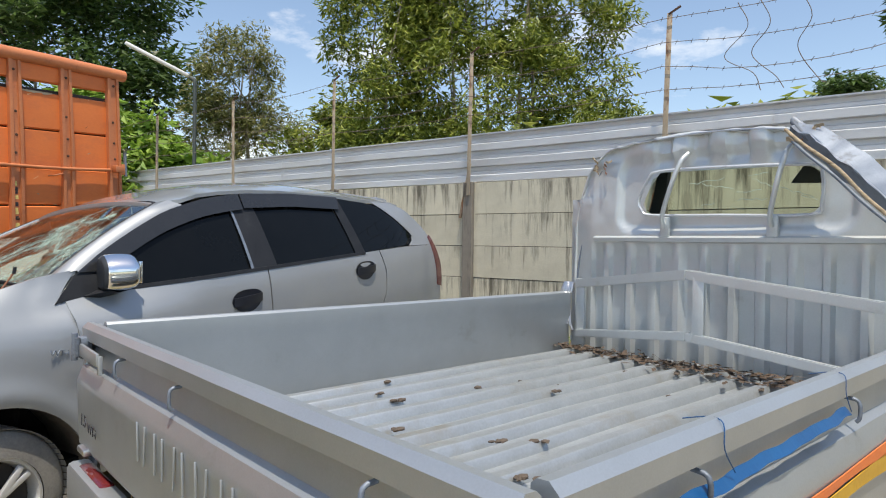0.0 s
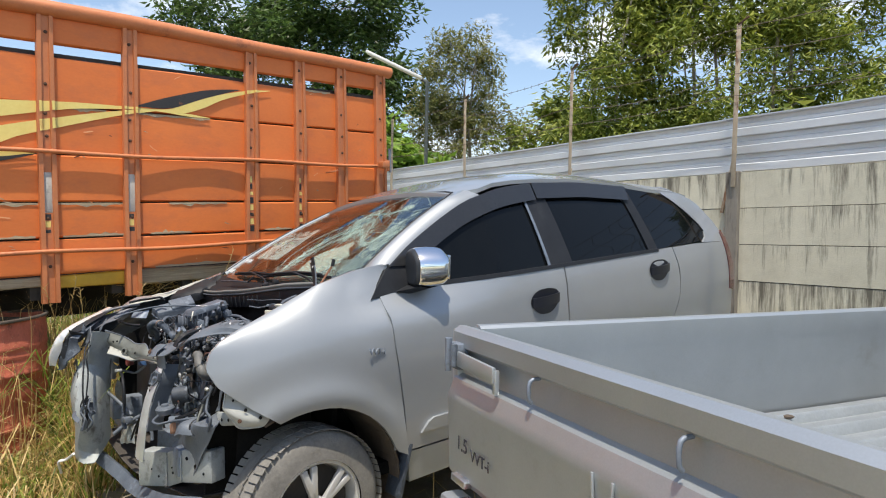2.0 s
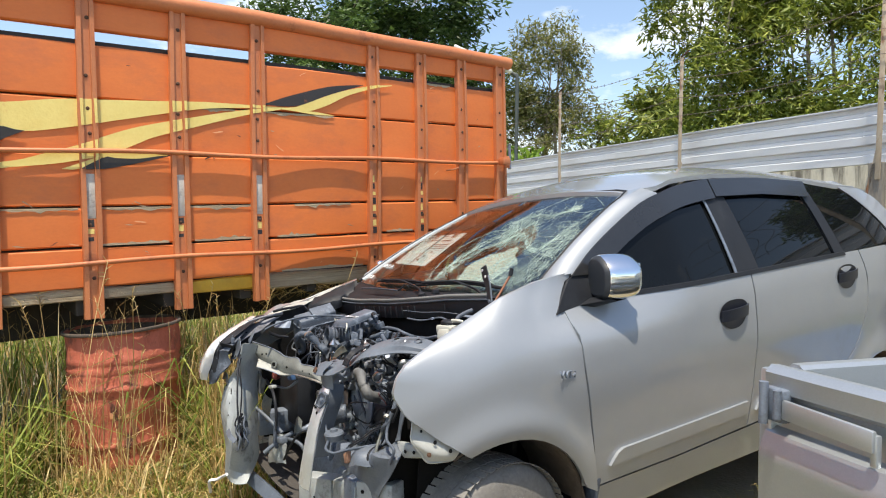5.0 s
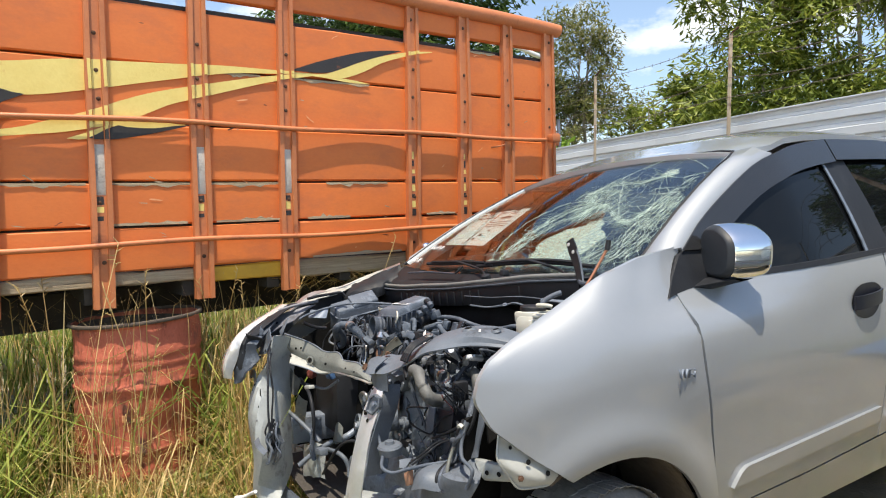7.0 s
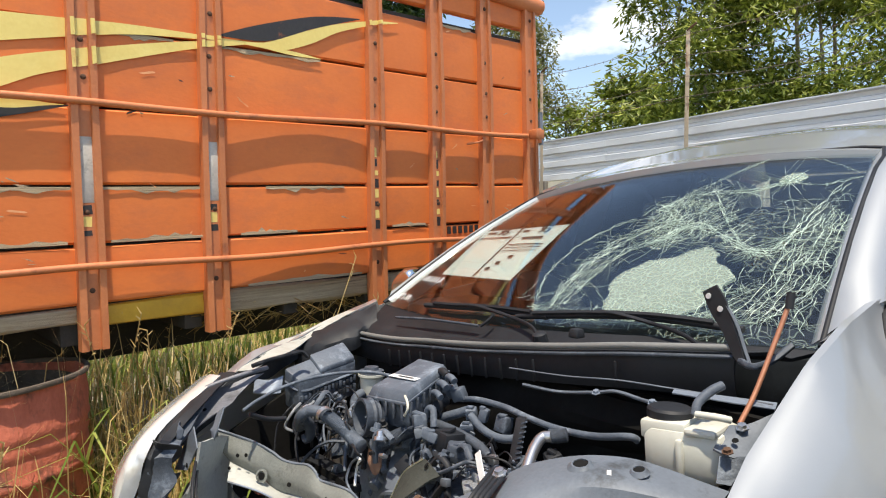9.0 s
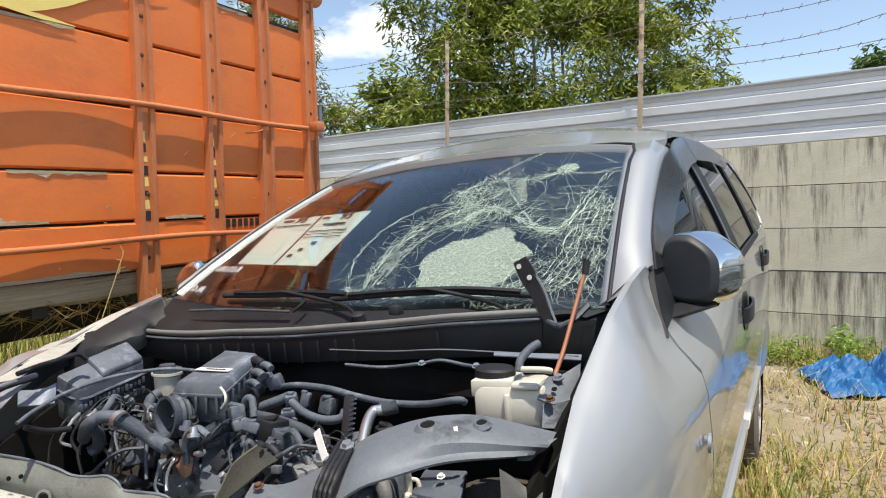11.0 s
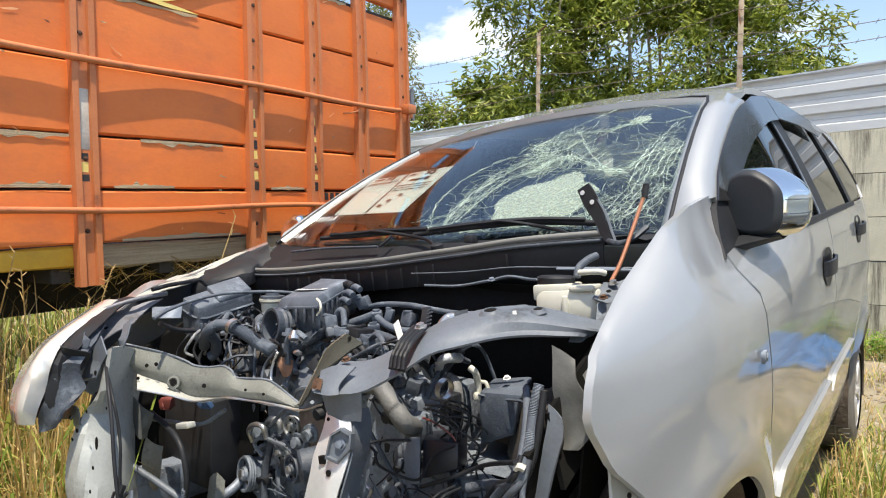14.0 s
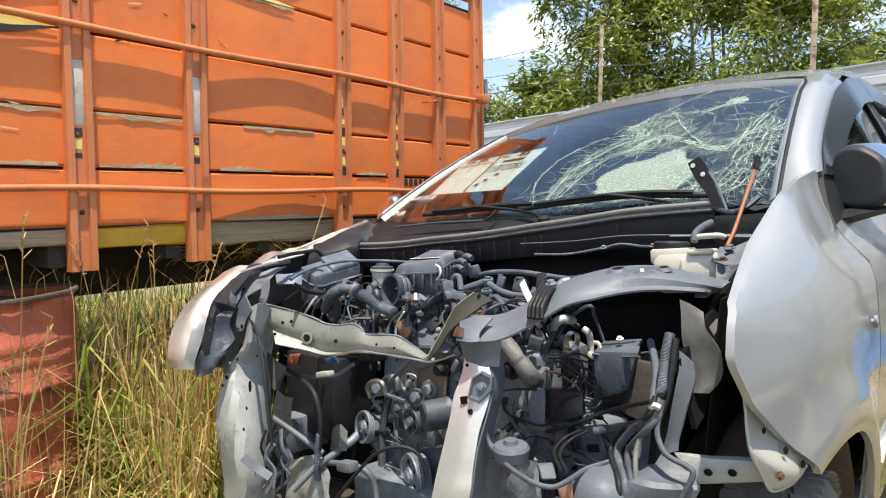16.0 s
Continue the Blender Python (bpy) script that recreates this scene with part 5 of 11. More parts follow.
def panel(name, bottom, top, left, right, material, side=1, out=0.0, thick=0.012, nu=14, nv=10, roll=None, lip=None, label="", parent=None, bulge=None):
    rows = patch(bottom, top, left, right, nu, nv)
    sk = skin(rows, side, out)
    if bulge:
        for j, r in enumerate(sk):
            for i, p in enumerate(r):
                p.y += side * bulge(rows[j][i].x, rows[j][i].z)
    if lip:
        for j, r in enumerate(sk):
            for i, p in enumerate(r):
                t = max(0, (j / nv - 0.5) / 0.5) ** 2 * max(min(1, i / nu / 0.2), min(1, max(0, (j / nv - 0.82) / 0.18)))
                p.y += side * (lip(p.x) - abs(p.y)) * t
    if roll:
        for j, r in enumerate(sk):
            for i, p in enumerate(r):
                p.y -= side * roll(i / nu, j / nv)
    bm = B()
    grid(bm, sk, thick, push=(0, -side, 0))
    return part(name, bm, material, parent or car, label, smooth=40)


FENDER_BACK = P((0.90, 0.40), (0.93, 0.60), (0.98, 0.83), (1.005, 0.98), (1.03, 1.035), (0.98, 1.10), (0.925, 1.165))
DOOR_CUT = P((0.89, 0.41), (0.92, 0.60), (0.97, 0.83), (0.998, 1.045))
MID_CUT = P((-0.075, 0.475), (-0.095, 0.70), (-0.10, 0.87), (-0.085, belt(-0.085)))
REAR_CUT = P((-0.83, 0.54), (-0.93, 0.64), (-1.07, 0.76), (-1.15, 0.95), (-1.155, 1.10), (-1.10, belt(-1.10)))


def arch(cx, cz, r, a0, a1, n=12):
    return P(*[(cx + r * math.cos(radians(a0 + (a1 - a0) * i / n)), cz + r * math.sin(radians(a0 + (a1 - a0) * i / n))) for i in range(n + 1)])


WF, WR, RAD = (1.30, 0.272), (-1.355, 0.305), 0.305


def flare(f, z):
    d = math.hypot(f - WF[0], z - WF[1])
    e = math.hypot(f - WR[0], z - WR[1])
    return 0.022 * math.exp(-((d - 0.39) / 0.07) ** 2) + 0.022 * math.exp(-((e - 0.39) / 0.07) ** 2)


for side in (1, -1):
    left_side = side == 1
    # front doors, rear doors, rear quarters, sills
    panel("front_door", P((0.89, 0.41), (0.40, 0.435), (-0.065, 0.472)), P((0.998, 1.045), (0.5, belt(0.5)), (-0.078, belt(-0.078))), DOOR_CUT, [(x + 0.008, y, z) for x, y, z in MID_CUT], SILVER, side, nu=16, nv=14)
    panel("rear_door", P((-0.083, 0.475), (-0.5, 0.505), (-0.83, 0.54)), P((-0.093, belt(-0.093)), (-0.6, belt(-0.6)), (-1.10, belt(-1.10))), [(x - 0.001, y, z) for x, y, z in MID_CUT], REAR_CUT, SILVER, side, nu=16, nv=14, bulge=flare)
    ra = arch(WR[0], WR[1], 0.39, 42, 160)
    panel("rear_quarter", [(-0.84, 0, 0.545)] + [(-1.0, 0, 0.56)] + ra[1:] + [(-1.90, 0, 0.42)], P((-1.108, belt(-1.108)), (-1.4, belt(-1.4)), (-1.87, 1.29)), [(x - 0.009, y, z) for x, y, z in REAR_CUT], P((-1.90, 0.42), (-1.98, 0.62), (-1.985, 0.82), (-1.97, 1.0), (-1.87, 1.29)), SILVER, side, nu=24, nv=12, bulge=flare)
    panel("sill", P((0.86, 0.27), (0.3, 0.31), (-0.92, 0.36)), P((0.885, 0.40), (0.40, 0.425), (-0.92, 0.53)), P((0.86, 0.27), (0.885, 0.40)), P((-0.92, 0.36), (-0.92, 0.53)), SILVER, side, out=-0.006, nu=12, nv=4, thick=0.03)
    for a, b in (((0.83, 0.475), (-0.045, 0.535)), ((-0.115, 0.54), (-0.78, 0.585))):
        panel("door_moulding", P(a, b), P((a[0] - 0.06, a[1] + 0.055), (b[0], b[1] + 0.055)), P(a, (a[0] - 0.03, a[1] + 0.04), (a[0] - 0.06, a[1] + 0.055)), P(b, (b[0], b[1] + 0.055)), SILVER, side, out=0.012, nu=10, nv=3)
    # glass house
    TOPLINE = [(1.02, 1.065), (0.92, 1.165), (0.78, 1.262), (0.62, 1.362), (0.45, 1.452), (0.25, 1.52), (0.0, 1.567), (-0.4, 1.598), (-0.85, 1.602), (-1.15, 1.588), (-1.30, 1.55), (-1.42, 1.48), (-1.56, 1.37)]

    def top(f):
        return lerp_curve(TOPLINE[::-1], f)

    def topside(a, b, drop=0.0, n=8):
        return P(*[(a + (b - a) * i / n, top(a + (b - a) * i / n) - drop) for i in range(n + 1)])

    panel("mirror_sail", P((1.045, 1.022), (0.80, belt(0.80))), P((0.945, 1.135), (0.80, 1.215)), P((1.045, 1.022), (0.945, 1.135)), P((0.80, belt(0.80)), (0.80, 1.215)), BLACK, side, out=0.004, nu=5, nv=4)
    fg = panel("front_window", P((0.792, belt(0.792) + 0.002), (0.02, belt(0.02) + 0.002)), topside(0.72, 0.055, 0.070), P((0.792, belt(0.792)), (0.79, 1.16), (0.72, top(0.72) - 0.07)), P((0.02, belt(0.02)), (0.055, top(0.055) - 0.07)), TINT, side, out=-0.012, nu=14, nv=8, thick=0.005)
    panel("door_visor", topside(0.80, -0.02, 0.092), topside(0.93, -0.02, 0.004), P((0.80, top(0.80) - 0.092), (0.93, top(0.93) - 0.004)), P((-0.02, top(-0.02) - 0.092), (-0.02, top(-0.02) - 0.004)), SMOKE, side, out=0.012, nu=16, nv=4, thick=0.004)
    panel("door_visor", topside(-0.03, -0.815, 0.086), topside(-0.03, -0.83, 0.004), P((-0.03, top(-0.03) - 0.086), (-0.03, top(-0.03) - 0.004)), P((-0.815, top(-0.815) - 0.086), (-0.83, top(-0.83) - 0.004)), SMOKE, side, out=0.012, nu=14, nv=4, thick=0.004)
    panel("b_pillar", P((0.02, belt(0.02)), (-0.16, belt(-0.16))), topside(0.055, -0.10, 0.05, 3), P((0.02, belt(0.02)), (0.055, top(0.055) - 0.05)), P((-0.16, belt(-0.16)), (-0.10, top(-0.10) - 0.05)), BLACK, side, out=-0.004, nu=4, nv=8)
    panel("pillar_strip", P((0.03, belt(0.03)), (0.012, belt(0.012))), topside(0.066, 0.052, 0.07, 1), P((0.03, belt(0.03)), (0.066, top(0.066) - 0.07)), P((0.012, belt(0.012)), (0.052, top(0.052) - 0.07)), BARE_STEEL, side, out=0.0, nu=1, nv=8, thick=0.004)
    panel("rear_window", P((-0.16, belt(-0.16)), (-0.86, belt(-0.86))), topside(-0.10, -0.76, 0.06), P((-0.16, belt(-0.16)), (-0.10, top(-0.10) - 0.06)), P((-0.86, belt(-0.86)), (-0.76, top(-0.76) - 0.06)), TINT, side, out=-0.012, nu=12, nv=8, thick=0.005)
    panel("c_pillar", P((-0.86, belt(-0.86)), (-0.955, belt(-0.955))), topside(-0.76, -0.84, 0.0, 3), P((-0.86, belt(-0.86)), (-0.76, top(-0.76))), P((-0.955, belt(-0.955)), (-0.84, top(-0.84))), BLACK, side, out=-0.004, nu=4, nv=8)
    panel("quarter_window", P((-0.955, belt(-0.955)), (-1.49, belt(-1.49) + 0.01)), P((-0.84, top(-0.84) - 0.01), (-1.15, top(-1.15) - 0.015), (-1.28, 1.545), (-1.40, 1.475)), P((-0.955, belt(-0.955)), (-0.84, top(-0.84) - 0.01)), P((-1.49, belt(-1.49) + 0.01), (-1.565, 1.33), (-1.545, 1.37), (-1.40, 1.475)), TINT, side, out=-0.006, nu=12, nv=8, thick=0.005)
    panel("belt_moulding", P((0.80, belt(0.80) - 0.012), (-0.95, belt(-0.95) - 0.012)), P((0.80, belt(0.80) + 0.006), (-0.95, belt(-0.95) + 0.006)), P((0.80, belt(0.80) - 0.012), (0.80, belt(0.80) + 0.006)), P((-0.95, belt(-0.95) - 0.012), (-0.95, belt(-0.95) + 0.006)), BLACK, side, out=0.004, nu=14, nv=1, thick=0.01)
    # rear pillar and tail lamp
    panel("rear_pillar", P((-1.49, belt(-1.49)), (-1.87, 1.29)), P((-1.16, 1.60), (-1.36, 1.60)), P((-1.49, belt(-1.49)), (-1.565, 1.33), (-1.545, 1.37), (-1.40, 1.475), (-1.28, 1.545), (-1.16, 1.60)), P((-1.87, 1.29), (-1.75, 1.42), (-1.57, 1.55), (-1.36, 1.60)), SILVER, side, nu=6, nv=10)
    panel("tail_lamp", P((-1.90, 0.965), (-1.995, 0.95)), P((-1.79, 1.345), (-1.83, 1.36)), P((-1.90, 0.965), (-1.88, 1.12), (-1.79, 1.345)), P((-1.995, 0.95), (-1.975, 1.14), (-1.83, 1.36)), TAIL_RED, side, out=0.004, nu=4, nv=8, thick=0.05, label="red tail lamp")
    # a-pillar between windscreen and window
    bm = B()
    fs = (0.925, 0.84, 0.72, 0.60, 0.48, 0.36)
    sink = [0.0 if left_side else 0.055 * k / 5 for k in range(6)]
    tuck = [Vector((f - 0.02, side * (half_width(f, top(f) - 0.06) - 0.004), top(f) - 0.06 - d)) for f, d in zip(fs, sink)]
    outer = [Vector((f, side * (half_width(f, top(f)) + 0.006), top(f) - d)) for f, d in zip(fs, sink)]
    inner = [screen(side, 0.02 + 0.98 * k / 5, 0.006) + Vector((0, -side * 0.006, 0)) for k in range(6)]
    if not left_side:
        outer = [a.lerp(b, 0.5) + Vector((0, 0, -0.012)) for a, b in zip(outer, inner)]
        tuck = [p + Vector((-0.02, -0.01, -0.05)) for p in outer]
    mid = [a.lerp(b, 0.5) + Vector((0.010, side * 0.010, 0.016 if left_side else 0.004)) for a, b in zip(outer, inner)]
    grid(bm, [tuck, outer, mid, inner], 0.02, push=(-0.3, -side * 0.6, -0.4))
    part("a_pillar", bm, SILVER, car, smooth=60)
    # jamb behind the gap between fender and door, and the inner post beside the sail
    panel("door_jamb", P((0.86, 0.42), (0.95, 0.42)), P((0.95, 1.06), (1.06, 1.03)), P((0.86, 0.42), (0.89, 0.60), (0.94, 0.83), (0.95, 1.06)), P((0.95, 0.42), (0.98, 0.60), (1.02, 0.83), (1.06, 1.03)), SILVER, side, out=-0.008, nu=4, nv=10, thick=0.004)
    # wheel houses
    for cx, cz in (WF, WR):
        bm = B()
        rows = [[(cx + 0.385 * math.cos(radians(a)), side * y, cz + 0.385 * math.sin(radians(a))) for a in range(60 if cx > 0 else -15, 196, 15)] for y in (0.785, 0.52)]
        grid(bm, rows, 0.008)
        if cx < 0 or side == 1:
            part("wheel_house", bm, MUD, car)

# corner between the near pillar's foot and the fender
bm = B()
grid(bm, [[(0.92, 0.684, 1.166), (0.97, 0.672, 1.143), (1.02, 0.660, 1.118), (1.075, 0.646, 1.092)], [(0.925, 0.692, 1.165), (0.98, 0.692, 1.152), (1.04, 0.693, 1.138), (1.11, 0.694, 1.118)], [(0.93, 0.694, 1.14), (0.99, 0.696, 1.12), (1.05, 0.698, 1.10), (1.12, 0.70, 1.08)]], 0.006, push=(0, -1, -0.3))
part("pillar_foot", bm, SILVER, car, smooth=60)
# fenders: the near one bulges free of the torn nose
fender_low = [(0.90, 0, 0.40)] + [(x, y, z) for x, y, z in reversed([p for p in arch(WF[0], WF[1], 0.378, 66, 156, 10)])] + [(1.462, 0, 0.642)]
FRONT = P((1.462, 0.642), (1.57, 0.695), (1.655, 0.76), (1.692, 0.825), (1.675, 0.875), (1.64, 0.905))
HOODLINE = P((0.925, 1.165), (1.10, 1.132), (1.25, 1.085), (1.45, 0.99), (1.57, 0.94), (1.64, 0.905))
fl = panel("front_fender", fender_low, HOODLINE, FENDER_BACK, FRONT, SILVER, 1, nu=26, nv=22, lip=lambda f: lerp_curve([(0.92, 0.69), (1.45, 0.705), (1.66, 0.74)], f), bulge=lambda f, z: 0.020 * math.exp(-((math.hypot(f - WF[0], z - WF[1]) - 0.41) / 0.06) ** 2), label="silver front fender sprung away from the nose")
by_ = half_width(1.06, 0.84) + 0.012
text_part("engine_badge", "VVT-i", 0.034, BARE_STEEL, fl, pose(1.105, by_, 0.824, 90, 4, 186), 0.003)
far_low = [(0.90, 0, 0.40)] + [(x, y, z) for x, y, z in reversed(arch(WF[0], WF[1], 0.378, 66, 156, 10))] + [(1.55, 0, 0.56)]
panel("front_fender", far_low, P((0.96, 1.03), (1.10, 0.975), (1.34, 0.90), (1.54, 0.85), (1.70, 0.80)), FENDER_BACK[:3] + P((0.985, 0.94), (0.96, 1.03)), P((1.55, 0.56), (1.66, 0.64), (1.72, 0.74), (1.70, 0.80)), SILVER, -1, nu=22, nv=16, roll=lambda u, v: 0.06 * max(0, (v - 0.72) / 0.28) ** 2)
# torn bonnet edge on the far fender: silver strip, black ragged hem inside it
lip_out = spline([(1.050, -0.762, 1.047), (1.140, -0.798, 1.009), (1.220, -0.808, 0.981), (1.320, -0.787, 0.952), (1.420, -0.751, 0.936), (1.540, -0.668, 0.929), (1.66, -0.66, 0.845), (1.76, -0.62, 0.79)], 5)
lip_in = [p + Vector((0.012, 0.030 + 0.014 * noise.noise(p * 9) + 0.02 * max(0, p.x - 1.2), -0.008 + 0.006 * noise.noise(p * 7))) for p in lip_out]
hem_in = [p + Vector((0.0, 0.02 + 0.03 * noise.noise(p * 11 + Vector((3, 0, 0))), -0.055 + 0.02 * noise.noise(p * 8))) for p in lip_in]
bm = B()
grid(bm, [[p + Vector((0, -0.04, -0.05)) for p in lip_out], lip_out, lip_in], 0.006)
part("fender_lip", bm, SILVER, car, smooth=60)
bm = B()
grid(bm, [lip_in, hem_in], 0.006)
part("fender_inner_edge", bm, BLACK, car, smooth=60)

# roof with rolled edges
bm = B()
stations = [0.475, 0.42, 0.36, 0.25, 0.10, -0.1, -0.35, -0.6, -0.85, -1.1, -1.3, -1.42, -1.50]
rows = []
for f in stations:
    z_e = top(min(f, 0.36)) + 0.008 if f > -1.15 else 1.597
    w = half_width(min(f, 0.36), z_e) + 0.004
    front = min(1.0, max(0.0, (f + 0.6) / 1.0))
    if f > 0.36:
        z_e, w = 1.450 + (0.50 - f) * 0.30, 0.570
    crown = 0.085 - 0.045 * front
    back = 0.0 if f > -1.3 else -0.35 * (f + 1.3) ** 2
    bow = 0.03 if f > 0.36 else 0.0
    rows.append([(f + bow * (1 - (2 * i / 16 - 1) ** 2), w * (2 * i / 16 - 1), z_e + back - 0.033 * front * (1 - (2 * i / 16 - 1)) + crown * (1 - abs(2 * i / 16 - 1) ** 2.6) + 0.02 * front) for i in range(17)])
grid(bm, rows, 0.02, push=(0, 0, -1))
roof = part("roof", bm, SILVER, car, smooth=60)
bm = B()
box(bm, (-1.50, 0, 1.625), (0.14, 1.02, 0.03), turn=(0, -6, 0), bev=0.012)
part("roof_spoiler", bm, SILVER, roof)
# tailgate, rear window, bumper
bm = B()
rows = []
for f, z, w in ((-1.50, 1.60, 0.56), (-1.70, 1.46, 0.64), (-1.89, 1.27, 0.70), (-1.98, 1.0, 0.72), (-2.0, 0.72, 0.72), (-1.94, 0.55, 0.70)):
    rows.append([(f - 0.06 * (1 - abs(2 * i / 12 - 1) ** 2.5), w * (2 * i / 12 - 1), z) for i in range(13)])
grid(bm, rows, 0.02, push=(1, 0, 0))
tg = part("tailgate", bm, SILVER, car, smooth=60)
bm = B()
grid(bm, [[(f - 0.07 * (1 - abs(2 * i / 12 - 1) ** 2.5) - 0.008, w * (2 * i / 12 - 1), z) for i in range(13)] for f, z, w in ((-1.54, 1.57, 0.50), (-1.70, 1.46, 0.54), (-1.84, 1.32, 0.58))], 0.004, push=(1, 0, 0))
part("rear_window", bm, TINT, tg)
bm = B()
grid(bm, [[(f - 0.10 * (1 - abs(2 * i / 14 - 1) ** 3), w * (2 * i / 14 - 1), z) for i in range(15)] for f, z, w in ((-1.94, 0.72, 0.72), (-2.0, 0.66, 0.76), (-2.0, 0.50, 0.76), (-1.94, 0.36, 0.74))], 0.02, push=(1, 0, 0))
part("rear_bumper", bm, SILVER, car, smooth=60)
# floor, firewall, dashboard, seats: dim inside
bm = B()
box(bm, (-0.35, 0, 0.36), (2.9, 1.44, 0.05), turn=(0, 1.5, 0))
part("floor_pan", bm, DARK, car)
bm = B()
box(bm, (0.86, 0, 0.98), (0.34, 1.30, 0.16), bev=0.05)
box(bm, (0.80, 0, 0.80), (0.2, 1.30, 0.3), bev=0.04)
part("dashboard", bm, BLACK, car)
bm = B()
lathe(bm, (0.60, -0.36, 1.02), (0.85, 0, -0.5), [(-0.012, 0.165), (0.0, 0.185), (0.012, 0.165)], n=24, caps=False)
part("steering_wheel", bm, BLACK, car)
for f, y in ((0.12, 0.36), (0.12, -0.36), (-0.72, 0.0)):
    wd = 0.48 if f > 0 else 1.2
    bm = B()
    box(bm, (f + 0.12, y, 0.66), (0.5, wd, 0.16), bev=0.05)
    box(bm, (f - 0.16, y, 0.97), (0.15, wd * 0.96, 0.60), turn=(0, -14, 0), bev=0.05)
    st = part("seat", bm, BLACK, car)
    bm = B()
    for yy in ((y,) if f > 0 else (-0.35, 0.35)):
        box(bm, (f - 0.25, yy, 1.33), (0.1, 0.26, 0.17), turn=(0, -14, 0), bev=0.04)
    part("headrest", bm, BLACK, st)

# windscreen
def dent(u, v):
    return -0.03 * math.exp(-(((u - 0.30) / 0.35) ** 2 + ((v - 0.45) / 0.3) ** 2))


bm = B()
grid(bm, [[screen(-1 + 2 * i / 40, j / 24, dent(-1 + 2 * i / 40, j / 24)) for i in range(41)] for j in range(25)], 0.005, push=(-0.6, 0, -0.8))
uv = bm.loops.layers.uv.new("uv")
WS = bpy.data.materials.new("shattered_glass")
WS.use_nodes = True
wn_, wl_ = WS.node_tree.nodes, WS.node_tree.links
wn_.remove(wn_["Principled BSDF"])


def node(kind, **props):
    nd = wn_.new(kind)
    for k, v in props.items():
        nd.inputs[k].default_value = v
    return nd


def calc(op, a, b=None):
    nd = wn_.new("ShaderNodeMath")
    nd.operation = op
    for i, s in enumerate((a, b)):
        if s is None:
            continue
        if isinstance(s, (int, float)):
            nd.inputs[i].default_value = s
        else:
            wl_.new(s, nd.inputs[i])
    return nd.outputs[0]


tcw = wn_.new("ShaderNodeTexCoord").outputs["Object"]
warp = node("ShaderNodeTexNoise", Scale=7.0, Detail=3.0)
wl_.new(tcw, warp.inputs["Vector"])
wmix = wn_.new("ShaderNodeMixRGB")
wmix.inputs["Fac"].default_value = 0.10
wl_.new(tcw, wmix.inputs["Color1"])
wl_.new(warp.outputs["Color"], wmix.inputs["Color2"])


def cracks(scale, width):
    v = wn_.new("ShaderNodeTexVoronoi")
    v.feature = "DISTANCE_TO_EDGE"
    v.inputs["Scale"].default_value = scale
    wl_.new(wmix.outputs["Color"], v.inputs["Vector"])
    return calc("LESS_THAN", v.outputs["Distance"], width)


def near(c, r):
    s = wn_.new("ShaderNodeVectorMath")
    s.operation = "DISTANCE"
    wl_.new(tcw, s.inputs[0])
    s.inputs[1].default_value = c
    jag = calc("MULTIPLY", warp.outputs["Fac"], r * 0.8)
    return calc("LESS_THAN", calc("ADD", s.outputs["Value"], jag), r)


dome = near(screen(0.45, 0.235), 0.225)
right_low = near(screen(0.80, 0.12), 0.22)
spot = near(screen(0.70, 0.80), 0.06)
fine = cracks(80.0, 0.06)
mask = calc("MULTIPLY", calc("MAXIMUM", calc("MULTIPLY", fine, 0.80), calc("ADD", calc("MULTIPLY", warp.outputs["Fac"], 0.35), 0.34)), dome)
for patch_u, patch_v, patch_r, amount in ((0.36, 0.62, 0.17, 0.45), (0.30, 0.52, 0.12, 0.55), (0.80, 0.45, 0.20, 0.35), (0.62, 0.10, 0.16, 0.45)):
    mask = calc("MAXIMUM", mask, calc("MULTIPLY", calc("MULTIPLY", cracks(46.0, 0.035), amount), near(screen(patch_u, patch_v), patch_r)))
mask = calc("MAXIMUM", mask, calc("MULTIPLY", calc("MULTIPLY", cracks(30.0, 0.012), 0.6), right_low))
mask = calc("MAXIMUM", mask, calc("MULTIPLY", calc("MAXIMUM", fine, 0.5), spot))
mask = calc("MULTIPLY", mask, 0.72)
trn = node("ShaderNodeBsdfTransparent", Color=(0.84, 0.88, 0.87, 1))
gls = node("ShaderNodeBsdfGlossy", Color=(1, 1, 1, 1), Roughness=0.02)
fre = wn_.new("ShaderNodeLayerWeight")
gloss = calc("ADD", calc("MULTIPLY", calc("POWER", fre.outputs["Facing"], 3.5), 0.62), 0.05)
m1 = wn_.new("ShaderNodeMixShader")
wl_.new(gloss, m1.inputs["Fac"])
wl_.new(trn.outputs["BSDF"], m1.inputs[1])
wl_.new(gls.outputs["BSDF"], m1.inputs[2])
dif = node("ShaderNodeBsdfDiffuse", Color=(0.36, 0.445, 0.38, 1))
m2 = wn_.new("ShaderNodeMixShader")
wl_.new(mask, m2.inputs["Fac"])
wl_.new(m1.outputs["Shader"], m2.inputs[1])
wl_.new(dif.outputs["BSDF"], m2.inputs[2])
wl_.new(m2.outputs["Shader"], wn_["Material Output"].inputs["Surface"])
ws = part("windscreen", bm, WS, car, "laminated windscreen shattered on one side", smooth=60)
# seals round the windscreen
bm = B()
ring_pts = [screen(-1, j / 6, 0.004) for j in range(7)] + [screen(-1 + 2 * i / 10, 1, 0.004) for i in range(1, 11)] + [screen(1, 1 - j / 6, 0.004) for j in range(1, 7)]
tube(bm, ring_pts, 0.006, n=6, k=2)
part("windscreen_seal", bm, BLACK, ws)
# web of fine cracks: rays from the knot, rings round the dome, short links between
bm = B()
crnd = random.Random(17)


